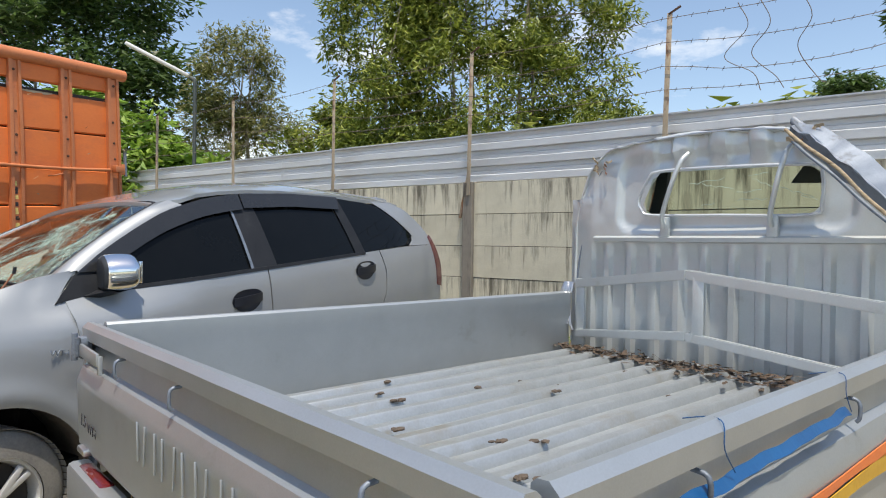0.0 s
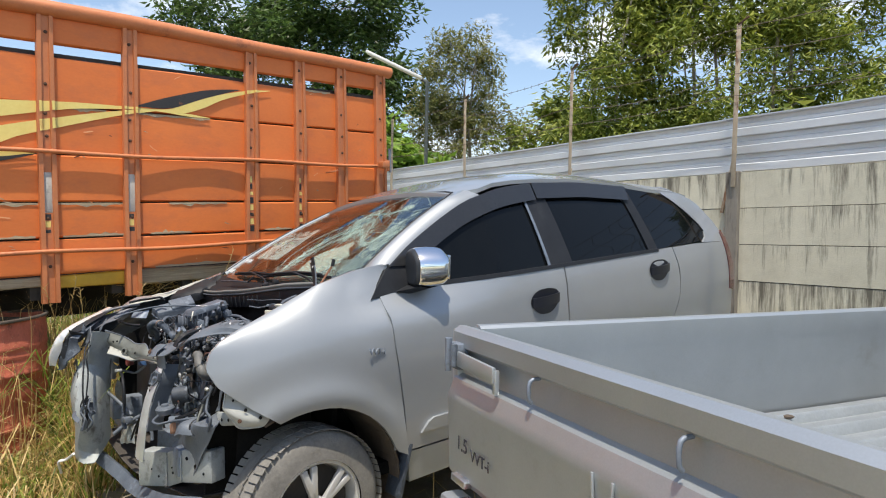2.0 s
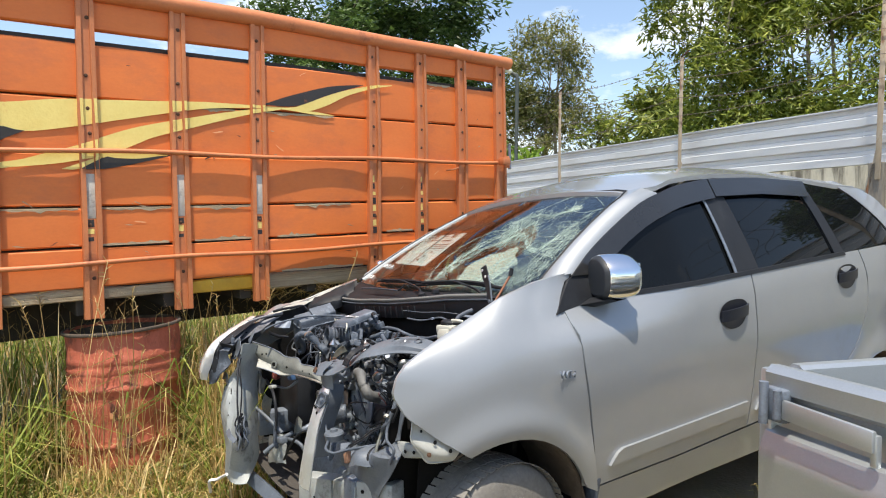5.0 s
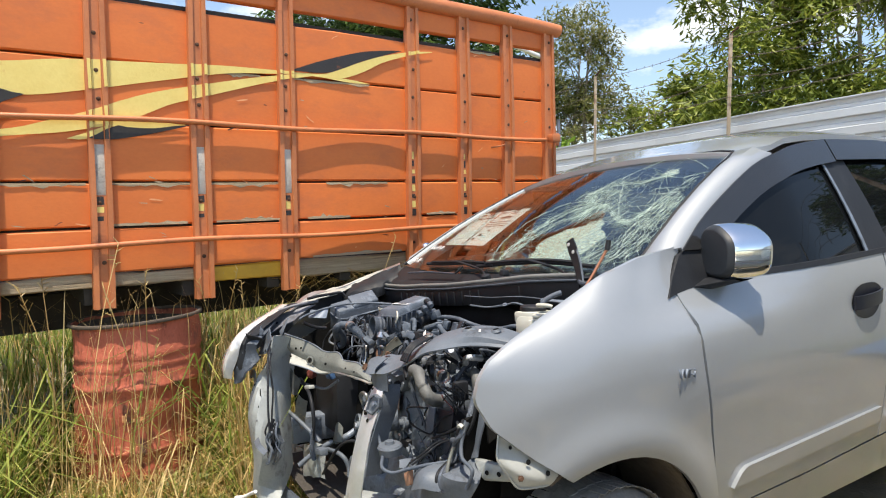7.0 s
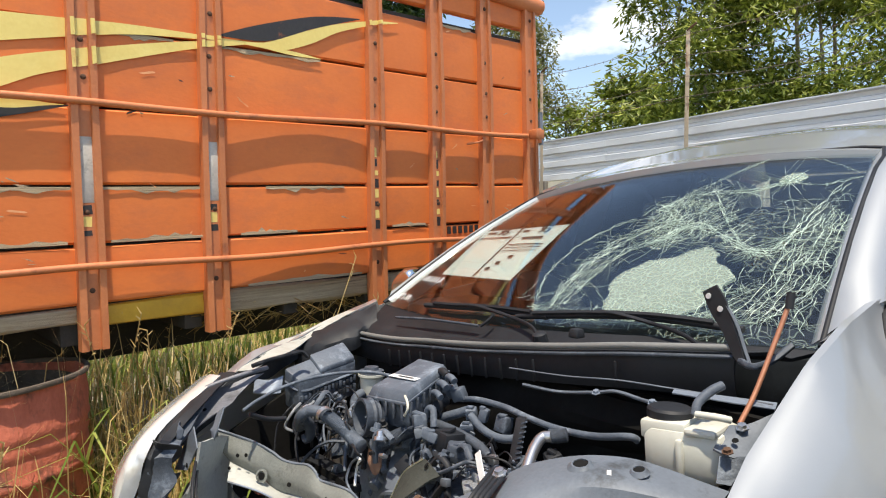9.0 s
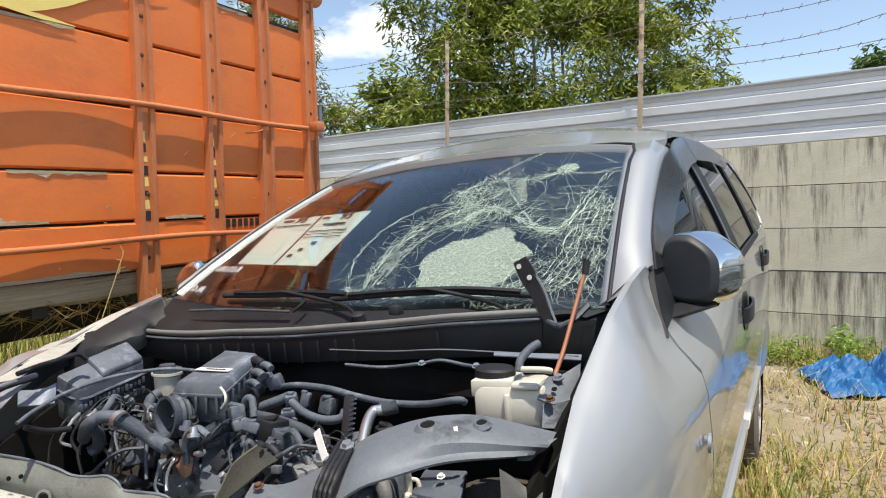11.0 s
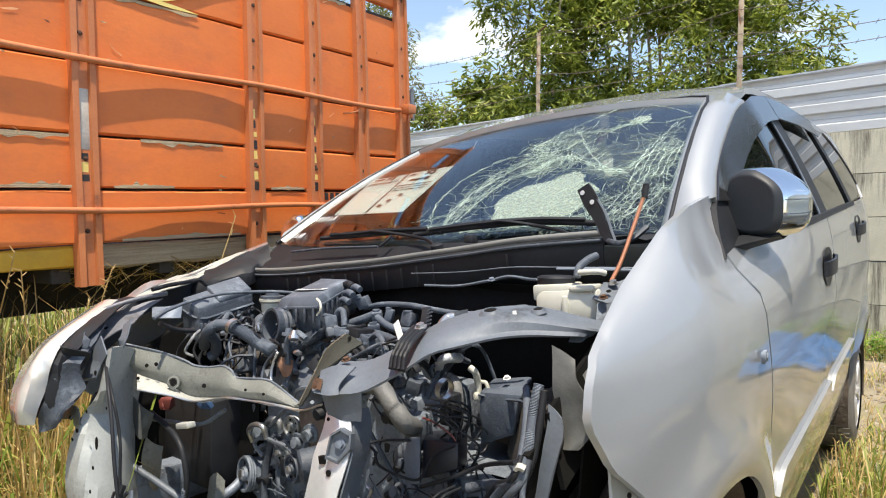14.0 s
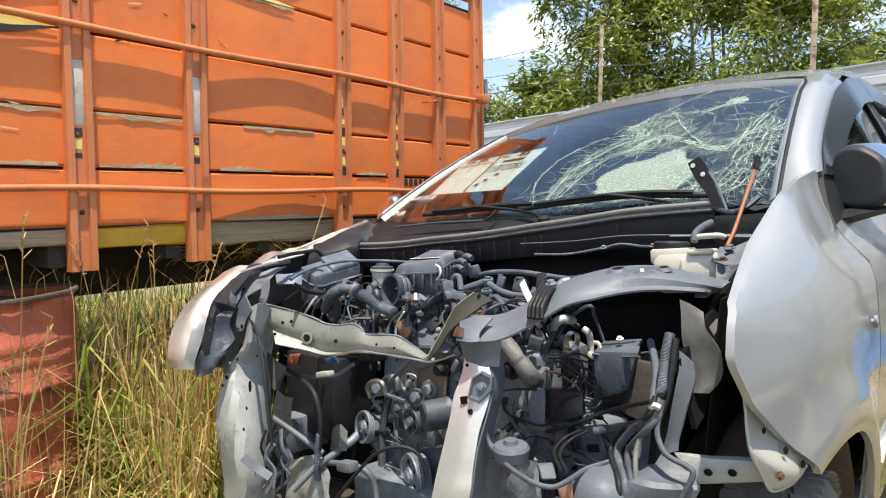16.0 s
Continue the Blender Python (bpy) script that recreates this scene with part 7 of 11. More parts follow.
# ledge of the far wing, with its ragged hem over the fuse box
loft("wing_ledge", [[(1.560, -0.588, 0.876), (1.530, -0.536, 0.882), (1.500, -0.535, 0.888)], [(1.580, -0.551, 0.858), (1.550, -0.512, 0.860), (1.520, -0.513, 0.860)], [(1.585, -0.542, 0.853), (1.555, -0.503, 0.854), (1.525, -0.505, 0.852)]], BARE_STEEL, nu=8, thick=0.003, ripple=0.003)
hose("hem_edge", [(1.600, -0.510, 0.931), (1.550, -0.519, 0.939), (1.500, -0.523, 0.944), (1.450, -0.538, 0.947), (1.430, -0.532, 0.931)], 0.006, BLACK, n=6)


def flat_bar(name, pts, width, thick, material, up=(0, 0, 1), lip=0.0, holes=(), label="", ripple=0.003, parent=None):
    line = spline([view_scaled(p) for p in pts], 6)
    bm = B()
    rows = [[], [], [], []]
    for i, p in enumerate(line):
        d = (line[min(i + 1, len(line) - 1)] - line[max(i - 1, 0)]).normalized()
        s = d.cross(Vector(up)).normalized()
        n = s.cross(d).normalized()
        w = width * (1 + 0.12 * noise.noise(p * 6))
        q = p + n * ripple * noise.noise(p * 25)
        rows[0].append(q - s * w / 2 - n * lip)
        rows[1].append(q - s * w / 2)
        rows[2].append(q + s * w / 2)
        rows[3].append(q + s * w / 2 - n * lip)
    grid(bm, rows if lip else rows[1:3], thick)
    ob = part(name, bm, material, parent or car, label, smooth=35)
    for k in holes:
        p = line[int(k * (len(line) - 1))]
        d = (line[min(int(k * (len(line) - 1)) + 1, len(line) - 1)] - p).normalized()
        n = d.cross(Vector(up)).normalized().cross(d).normalized()
        hole(ob, p + n * thick * 0.5, 0.009, n, firm=True)
    return ob


# upper radiator support, near half: pressed channel kicked up towards the fender
us = loft("upper_support", [
    [(1.630, 0.231, 0.840), (1.620, 0.288, 0.845), (1.590, 0.347, 0.878), (1.550, 0.392, 0.913), (1.520, 0.436, 0.932), (1.490, 0.485, 0.945), (1.460, 0.545, 0.946), (1.430, 0.608, 0.932), (1.410, 0.653, 0.921)],
    [(1.690, 0.266, 0.833), (1.670, 0.325, 0.830), (1.640, 0.381, 0.862), (1.610, 0.428, 0.897), (1.580, 0.469, 0.915), (1.550, 0.515, 0.930), (1.520, 0.571, 0.932), (1.480, 0.627, 0.921), (1.450, 0.656, 0.913)],
    [(1.710, 0.269, 0.814), (1.690, 0.341, 0.816), (1.660, 0.395, 0.848), (1.630, 0.441, 0.883), (1.600, 0.481, 0.897), (1.565, 0.523, 0.908), (1.530, 0.576, 0.914), (1.485, 0.629, 0.911), (1.455, 0.648, 0.904)],
    [(1.725, 0.263, 0.802), (1.700, 0.342, 0.809), (1.670, 0.401, 0.843), (1.640, 0.447, 0.877), (1.610, 0.486, 0.891), (1.575, 0.528, 0.902), (1.540, 0.580, 0.908), (1.490, 0.631, 0.905), (1.460, 0.642, 0.900)]], STEEL_GREY, nu=36, k=3, thick=0.004, ripple=0.0016, label="bent grey steel support beam", grain=14, firm=True)
for p, r in ((Vector((1.525, 0.489, 0.935)), 0.011), (Vector((1.490, 0.563, 0.939)), 0.008)):
    hole(us, p, r, (0.25, 0, 0.95), firm=True)
    bm = B()
    lathe(bm, p + Vector((0, 0, 0.001)), (0.25, 0, 0.95), [(0, r * 1.9), (0.006, r * 1.3), (0.006, r * 1.05), (0.0, r)], n=16, caps=False)
    part("pressed_rim", bm, STEEL_GREY, us)
flat_bar("paint_nick", [(1.520, 0.534, 0.942), (1.525, 0.538, 0.934), (1.530, 0.540, 0.928)], 0.006, 0.001, CHALK, up=(0.25, 0, 0.95), parent=us)
loft("torn_flap", [[(1.460, 0.610, 0.906), (1.450, 0.638, 0.915), (1.440, 0.664, 0.923)], [(1.480, 0.615, 0.893), (1.470, 0.634, 0.893), (1.460, 0.642, 0.902)]], STEEL_GREY, nu=6, thick=0.002, ripple=0.004)
# straps wrapped round the beam
for i in range(4):
    hose("strap", [Vector((1.575, 0.359, 0.904)) + Vector((0, 0.0085 * i, 0.003)), Vector((1.640, 0.384, 0.888)) + Vector((0, 0.0085 * i, 0.004)), Vector((1.665, 0.389, 0.869)) + Vector((0, 0.0085 * i, 0.003)), Vector((1.680, 0.397, 0.851)) + Vector((0, 0.009 * i, 0.002))], 0.0042, BLACK, n=6, parent=us, firm=True)
bolt((1.585, 0.382, 0.908), 0.008, us, firm=True)
# rusty corner where the two halves part
loft("support_end", [[(1.700, 0.253, 0.835), (1.690, 0.280, 0.846), (1.680, 0.316, 0.846)], [(1.725, 0.271, 0.816), (1.720, 0.298, 0.816), (1.710, 0.310, 0.821)], [(1.735, 0.271, 0.804), (1.730, 0.300, 0.803), (1.720, 0.318, 0.806)]], STEEL_GREY, nu=8, thick=0.003, ripple=0.002, firm=True)
bolt((1.650, 0.262, 0.846), 0.006, m=RUST, firm=True)
bolt((1.728, 0.272, 0.816), 0.005, n=(1, 0, 0.2), m=RUST, firm=True)
loft("rust_patch", [[(1.722, 0.262, 0.829), (1.724, 0.272, 0.829), (1.722, 0.281, 0.827)], [(1.733, 0.262, 0.810), (1.735, 0.274, 0.811), (1.732, 0.286, 0.811)]], RUST, nu=6, thick=0.001, ripple=0.002, parent=us, firm=True)
loft("torn_gusset", [[(1.585, 0.193, 0.879), (1.590, 0.215, 0.877), (1.597, 0.250, 0.868)], [(1.595, 0.150, 0.845), (1.608, 0.180, 0.844), (1.625, 0.218, 0.842)], [(1.600, 0.120, 0.795), (1.620, 0.145, 0.796), (1.650, 0.190, 0.812)], [(1.610, 0.085, 0.731), (1.625, 0.105, 0.735), (1.640, 0.135, 0.752)]], OLIVE_SHADE, nu=8, thick=0.003, ripple=0.004, label="torn olive-grey gusset plate", firm=True)
hose("torn_edge", [(1.585, 0.193, 0.880), (1.595, 0.150, 0.846), (1.600, 0.119, 0.796), (1.610, 0.083, 0.731)], 0.002, BRIGHT_STEEL, n=5, firm=True)
hole(car, (1.592, 0.215, 0.872), 0.005, (0.6, -0.3, 0.7), firm=True)
# far half: channel seen into; torn lower flange pale, standing for light on it
WEB_TOP = [(1.735, -0.388, 0.821), (1.710, -0.353, 0.812), (1.680, -0.309, 0.800), (1.660, -0.259, 0.787), (1.650, -0.229, 0.776), (1.638, -0.192, 0.775), (1.630, -0.149, 0.782), (1.627, -0.121, 0.774), (1.625, -0.110, 0.761), (1.620, -0.071, 0.763), (1.615, -0.018, 0.767), (1.610, 0.007, 0.760), (1.605, 0.079, 0.729)]
WEB_LOW = [(1.720, -0.353, 0.753), (1.680, -0.285, 0.729), (1.655, -0.222, 0.706), (1.640, -0.124, 0.718), (1.630, -0.057, 0.722), (1.620, 0.007, 0.723), (1.610, 0.085, 0.722)]
LIP = [(1.745, -0.304, 0.728), (1.705, -0.240, 0.717), (1.680, -0.180, 0.708), (1.665, -0.086, 0.728), (1.650, -0.029, 0.728), (1.640, 0.033, 0.728), (1.630, 0.109, 0.726), (1.640, 0.186, 0.752)]
middle = [a.lerp(b, 0.55) + Vector((0.012, 0, 0)) for a, b in zip(along(WEB_TOP, 10), along(WEB_LOW, 10))]
fs_ = loft("upper_support", [WEB_TOP, middle, WEB_LOW], OLIVE_STEEL, nu=40, k=4, thick=0.004, ripple=0.003, label="buckled grey steel support beam", grain=18, firm=True)
loft("lit_flange", [WEB_LOW, LIP[:7]], CREAM, nu=30, k=3, thick=0.003, ripple=0.002, firm=True)
hose("torn_edge", LIP, 0.0022, BRIGHT_STEEL, n=5, firm=True)
hose("bent_edge", WEB_TOP, 0.0028, STEEL_GREY, n=6, k=3, firm=True)
bm = B()
lathe(bm, (1.683, -0.258, 0.740), (0.8, 0.5, 0.2), [(0, 0.013), (0.006, 0.015), (0.007, 0.010), (0.0, 0.008)], n=18, caps=False)
part("pressed_rim", bm, OLIVE_STEEL, fs_)
for p, r in (((1.684, -0.256, 0.740), 0.008), ((1.713, -0.318, 0.775), 0.0045), ((1.702, -0.297, 0.779), 0.0045), ((1.658, -0.176, 0.739), 0.005), ((1.728, -0.328, 0.747), 0.004), ((1.640, -0.05, 0.745), 0.003), ((1.632, 0.0, 0.742), 0.003)):
    hole(fs_, p, r, (0.8, 0.5, 0.2), firm=True)
# centre brace: folded strip from the support to the bumper beam
br = loft("hood_latch_brace", [
    [(1.69, 0.256, 0.765), (1.694, 0.284, 0.769), (1.686, 0.302, 0.771)], [(1.706, 0.264, 0.738), (1.71, 0.302, 0.744), (1.702, 0.328, 0.747)],
    [(1.722, 0.257, 0.696), (1.726, 0.304, 0.705), (1.718, 0.339, 0.71)], [(1.732, 0.259, 0.666), (1.736, 0.304, 0.676), (1.728, 0.337, 0.681)],
    [(1.74, 0.257, 0.635), (1.744, 0.3, 0.645), (1.736, 0.332, 0.65)], [(1.748, 0.252, 0.593), (1.752, 0.296, 0.605), (1.744, 0.329, 0.61)],
    [(1.754, 0.242, 0.544), (1.758, 0.29, 0.558), (1.75, 0.326, 0.565)], [(1.758, 0.235, 0.506), (1.762, 0.285, 0.521), (1.754, 0.324, 0.53)],
    [(1.758, 0.205, 0.405), (1.762, 0.25, 0.405), (1.754, 0.29, 0.405)]], PALE_STEEL, nu=8, k=3, thick=0.003, ripple=0.0012, label="torn bright steel latch brace", firm=True)
loft("brace_flange", [[(1.685, 0.304, 0.77), (1.63, 0.297, 0.762)], [(1.697, 0.330, 0.742), (1.64, 0.316, 0.731)], [(1.712, 0.341, 0.707), (1.65, 0.318, 0.692)], [(1.724, 0.339, 0.672), (1.665, 0.316, 0.655)], [(1.734, 0.334, 0.632), (1.675, 0.314, 0.615)], [(1.74, 0.331, 0.607), (1.68, 0.311, 0.589)], [(1.75, 0.327, 0.53), (1.69, 0.306, 0.52)]], STEEL_GREY, nu=5, k=3, thick=0.003, ripple=0.002, parent=br, firm=True)
loft("brace_neck", [[(1.700, 0.252, 0.795), (1.706, 0.300, 0.803), (1.698, 0.347, 0.810)], [(1.698, 0.258, 0.775), (1.704, 0.300, 0.782), (1.694, 0.343, 0.785)], [(1.694, 0.268, 0.752), (1.702, 0.305, 0.757), (1.690, 0.338, 0.757)]], STEEL_GREY, nu=8, k=3, thick=0.003, ripple=0.002, parent=br, firm=True)
bm = B()
rim_ = [Vector(p) for p in ((1.722, 0.305, 0.738), (1.716, 0.324, 0.751), (1.708, 0.341, 0.742), (1.712, 0.342, 0.718), (1.726, 0.324, 0.694), (1.732, 0.303, 0.7))]
mid_ = sum(rim_, Vector()) / 6
out_ = Vector((0.93, 0.3, 0.25)).normalized()
rings = [[bm.verts.new(mid_ + (p - mid_) * k + out_ * h) for p in rim_] for k, h in ((1.0, -0.004), (1.0, 0.010), (0.84, 0.011), (0.78, 0.005), (0.3, 0.004))]
for a, b in zip(rings, rings[1:]):
    for i in range(6):
        bm.faces.new((a[i], a[(i + 1) % 6], b[(i + 1) % 6], b[i]))
bm.faces.new(rings[-1])
lp = part("latch_plate", bm, STEEL_GREY, br, smooth=20)
bolt(mid_ + out_ * 0.004, 0.007, lp, n=out_, m=BARE_STEEL, firm=True)
# square opening: a near-black block laid in for its shade
bm = B()
box(bm, (1.731, 0.291, 0.695), (0.008, 0.013, 0.013), turn=(10, 0, 8))
part("hole", bm, DARK, br)
hole(br, (1.732, 0.310, 0.677), 0.0055, (1, 0.1, 0.2), firm=True)
hole(br, (1.697, 0.272, 0.752), 0.0035, (1, 0.1, 0.2), firm=True)
# far side panel of the radiator frame, folded along its length
rows = [
    [(1.830, -0.268, 0.826), (1.823, -0.244, 0.839), (1.770, -0.269, 0.821), (1.725, -0.318, 0.792)],
    [(1.855, -0.252, 0.743), (1.858, -0.210, 0.756), (1.800, -0.237, 0.746), (1.755, -0.277, 0.728)],
    [(1.870, -0.295, 0.690), (1.873, -0.260, 0.706), (1.825, -0.221, 0.688), (1.775, -0.256, 0.661)],
    [(1.885, -0.308, 0.638), (1.888, -0.224, 0.653), (1.835, -0.200, 0.635), (1.785, -0.240, 0.606)],
    [(1.890, -0.314, 0.572), (1.898, -0.198, 0.591), (1.840, -0.183, 0.570), (1.790, -0.227, 0.543)],
    [(1.890, -0.303, 0.496), (1.903, -0.175, 0.518), (1.840, -0.169, 0.497), (1.795, -0.210, 0.469)],
    [(1.885, -0.281, 0.422), (1.898, -0.169, 0.444), (1.835, -0.167, 0.420), (1.795, -0.200, 0.393)],
    [(1.87, -0.32, 0.32), (1.89, -0.27, 0.31), (1.88, -0.19, 0.30), (1.85, -0.15, 0.31)]]
sp = loft("radiator_side_panel", rows, PANEL_GREY, nu=12, k=3, thick=0.004, ripple=0.0035, label="dented grey radiator side panel", grain=12)
for p, r, tl in (((1.892, -0.204, 0.723), 0.004, 1), ((1.888, -0.256, 0.675), 0.006, 0.8), ((1.885, -0.136, 0.739), 0.003, 1), ((1.908, -0.126, 0.680), 0.006, 2.2), ((1.912, -0.132, 0.634), 0.004, 1), ((1.915, -0.138, 0.589), 0.004, 1), ((1.888, -0.277, 0.654), 0.005, 0.7)):
    hole(sp, p, r, (1, 0, 0.05), tl)
hose("cable", [(1.840, -0.249, 0.809), (1.880, -0.153, 0.785), (1.895, -0.107, 0.733), (1.905, -0.074, 0.647), (1.905, -0.057, 0.570)], 0.0035, BLACK, n=6)
hose("cable", [(1.840, -0.249, 0.796), (1.880, -0.135, 0.763), (1.880, -0.105, 0.684), (1.890, -0.085, 0.595), (1.890, -0.064, 0.542)], 0.003, BLACK, n=6)
# bent clip hanging off the panel, wires frayed beneath
flat_bar("bent_bracket", [(1.925, -0.134, 0.533), (1.935, -0.067, 0.532), (1.925, -0.031, 0.519)], 0.018, 0.003, STEEL_GREY, up=(0.7, 0, 0.7))
for i in range(9):
    a = Vector((1.885, -0.080, 0.583)) + Vector((random.uniform(-0.01, 0.02), random.uniform(-0.012, 0.022), random.uniform(-0.02, 0.03)))
    hose("frayed_wire", [a, a + Vector((0.01, random.uniform(-0.02, 0.02), -0.03)), a + Vector((0.0, random.uniform(-0.01, 0.03), -0.06)), a + Vector((0.01, random.uniform(-0.02, 0.03), -0.10))], random.choice((0.003, 0.004, 0.006)), random.choice((BLACK, DUSTY_RUBBER, STEEL_GREY)), n=5)
hose("spring_hose", [(1.880, -0.067, 0.576), (1.880, -0.051, 0.556), (1.870, -0.049, 0.534)], 0.008, STEEL_GREY, ribs=0.35)
# bracket and bumper retainer at the far corner
for pts, w, m in (
    ([(1.850, -0.305, 0.768), (1.840, -0.297, 0.804), (1.820, -0.301, 0.836)], 0.055, STEEL_GREY),
    ([(1.740, -0.355, 0.875), (1.780, -0.302, 0.840), (1.820, -0.243, 0.808)], 0.03, STEEL_GREY),
    ([(1.850, -0.426, 0.679), (1.870, -0.328, 0.698), (1.875, -0.301, 0.677)], 0.03, STEEL_GREY),
    ([(1.865, -0.329, 0.678), (1.870, -0.304, 0.662), (1.870, -0.314, 0.634)], 0.022, BARE_STEEL),
):
    flat_bar("bracket", pts, w, 0.003, m, up=(1, 0.1, 0.3), ripple=0.004)
hole(car, (1.858, -0.243, 0.788), 0.005)
# inner apron, its rolled edge and the torn pale lip of the far fender
ia = loft("inner_apron", [
    [(1.790, -0.527, 0.853), (1.730, -0.536, 0.870), (1.660, -0.538, 0.884), (1.560, -0.535, 0.905)],
    [(1.815, -0.452, 0.823), (1.750, -0.478, 0.842), (1.690, -0.489, 0.860), (1.620, -0.510, 0.876)],
    [(1.845, -0.403, 0.784), (1.790, -0.425, 0.809), (1.740, -0.429, 0.839), (1.670, -0.465, 0.858)]], APRON_GREY, nu=14, k=4, thick=0.003, ripple=0.006, label="dented mauve-grey inner apron", grain=16)
for c, r0 in (((1.735, -0.464, 0.849), 0.006), ((1.775, -0.471, 0.838), 0.004), ((1.820, -0.415, 0.813), 0.005)):
    hole(ia, c, r0, (0.7, 0.2, 0.6), 0.7)
hose("rolled_edge", [(1.830, -0.470, 0.837), (1.800, -0.503, 0.862), (1.720, -0.524, 0.887), (1.640, -0.513, 0.909), (1.550, -0.530, 0.917)], 0.006, APRON_GREY, n=8)
# cream in place of the fender's silver, standing for sun on the lip
loft("torn_lip", [
    [(1.150, -0.788, 1.013), (1.230, -0.796, 0.983), (1.330, -0.774, 0.954), (1.430, -0.736, 0.939), (1.550, -0.654, 0.919), (1.600, -0.629, 0.896)],
    [(1.150, -0.731, 1.019), (1.240, -0.767, 0.970), (1.330, -0.726, 0.940), (1.420, -0.657, 0.923), (1.500, -0.609, 0.921), (1.570, -0.569, 0.904)]], CREAM, nu=20, thick=0.003, ripple=0.004, label="torn pale fender lip")
loft("torn_hem", [[(1.33, -0.811, 0.929), (1.32, -0.781, 0.946), (1.28, -0.756, 0.965), (1.22, -0.729, 0.992), (1.16, -0.729, 1.016), (1.13, -0.718, 1.022), (1.1, -0.689, 1.045)], [(1.36, -0.744, 0.918), (1.34, -0.702, 0.924), (1.3, -0.665, 0.945), (1.25, -0.641, 0.962), (1.21, -0.629, 0.97), (1.17, -0.643, 0.982), (1.13, -0.635, 0.992)], [(1.37, -0.732, 0.868), (1.35, -0.69, 0.874), (1.31, -0.653, 0.895), (1.26, -0.629, 0.912), (1.22, -0.617, 0.92), (1.18, -0.631, 0.932), (1.14, -0.623, 0.942)]], BLACK, nu=24, thick=0.003, ripple=0.006, grain=30)
# far headlamp: lens over a bright bowl, broken black housing behind it
rows = [
    [(1.680, -0.661, 0.887), (1.680, -0.593, 0.906), (1.665, -0.559, 0.907)],
    [(1.830, -0.543, 0.836), (1.860, -0.419, 0.855), (1.845, -0.400, 0.850)],
    [(1.890, -0.503, 0.796), (1.930, -0.346, 0.818), (1.920, -0.300, 0.811)],
    [(1.930, -0.466, 0.753), (1.960, -0.320, 0.773), (1.940, -0.277, 0.768)],
    [(1.945, -0.449, 0.712), (1.975, -0.308, 0.731), (1.955, -0.278, 0.727)],
    [(1.940, -0.451, 0.677), (1.960, -0.352, 0.690), (1.950, -0.306, 0.694)]]
hl = loft("headlamp", rows, LAMP_FACE, nu=10, k=4, thick=0.006, label="clear headlamp still hanging at the far corner", smooth=60)
loft("reflector", [[Vector(p) + Vector((-0.035, 0.012, 0.004)) for p in r] for r in rows], BLACK, nu=8, k=3, thick=0.004, ripple=0.01, parent=hl)
loft("housing", [[(1.800, -0.520, 0.839), (1.770, -0.494, 0.869), (1.740, -0.462, 0.869)], [(1.890, -0.356, 0.803), (1.875, -0.327, 0.818), (1.860, -0.295, 0.819)], [(1.930, -0.301, 0.749), (1.920, -0.262, 0.765), (1.890, -0.250, 0.763)], [(1.945, -0.316, 0.698), (1.940, -0.262, 0.718), (1.930, -0.220, 0.734)], [(1.940, -0.312, 0.670), (1.940, -0.274, 0.681), (1.935, -0.246, 0.694)]], GREY_PLASTIC, nu=10, k=4, thick=0.006, ripple=0.016, parent=hl, smooth=20)
for i in range(9):
    c = Vector((1.868, -0.335, 0.785)) + Vector((random.uniform(-0.06, 0.03), random.uniform(-0.04, 0.05), random.uniform(-0.08, 0.07)))
    a, b = Vector((random.uniform(-0.02, 0.02), random.uniform(0.012, 0.024), random.uniform(-0.012, 0.012))), Vector((random.uniform(-0.01, 0.02), random.uniform(-0.01, 0.01), -random.uniform(0.022, 0.045)))
    loft("housing_shard", [[c - a, c + Vector((0.006, 0, 0.004)), c + a], [c - a * 0.8 + b * 0.5, c + b * 0.6 + Vector((0.010, 0, 0)), c + a * 0.9 + b * 0.5], [c - a * 0.2 + b, c + b * 1.05, c + a * 0.4 + b * 0.9]], random.choice((BLACK, APRON_GREY, BLACK, GREY_PLASTIC)), nu=6, thick=0.002, ripple=0.006, parent=hl, smooth=20)
# near headlamp stay, pale, hanging below the fender
hs_ = loft("headlamp_stay", [
    [(1.615, 0.745, 0.775), (1.565, 0.765, 0.738), (1.51, 0.785, 0.692), (1.478, 0.797, 0.655)],
    [(1.625, 0.752, 0.72), (1.575, 0.772, 0.697), (1.53, 0.790, 0.67), (1.488, 0.801, 0.650)],
    [(1.63, 0.760, 0.686), (1.59, 0.788, 0.662), (1.54, 0.800, 0.646), (1.492, 0.803, 0.637)],
    [(1.607, 0.768, 0.65), (1.58, 0.790, 0.638), (1.54, 0.798, 0.630), (1.497, 0.797, 0.622)],
    [(1.585, 0.777, 0.619), (1.57, 0.780, 0.616), (1.54, 0.785, 0.615), (1.505, 0.790, 0.617)]], CREAM, nu=10, k=4, thick=0.004, ripple=0.004, label="pale torn headlamp stay")
hose("bent_edge", [(1.615, 0.745, 0.775), (1.626, 0.752, 0.72), (1.632, 0.760, 0.686), (1.608, 0.768, 0.65), (1.585, 0.777, 0.619), (1.54, 0.786, 0.614), (1.505, 0.791, 0.616), (1.490, 0.803, 0.64)], 0.0028, CREAM, n=6)
for c, r0 in (((1.567, 0.787, 0.679), 0.0055), ((1.52, 0.8005, 0.649), 0.0055), ((1.602, 0.765, 0.712), 0.004)):
    hole(hs_, c, r0, (0.4, 0.9, 0.1), 1.2)
bolt((1.588, 0.789, 0.645), 0.005, hs_, n=(0.4, 0.9, 0.1), m=RUST)
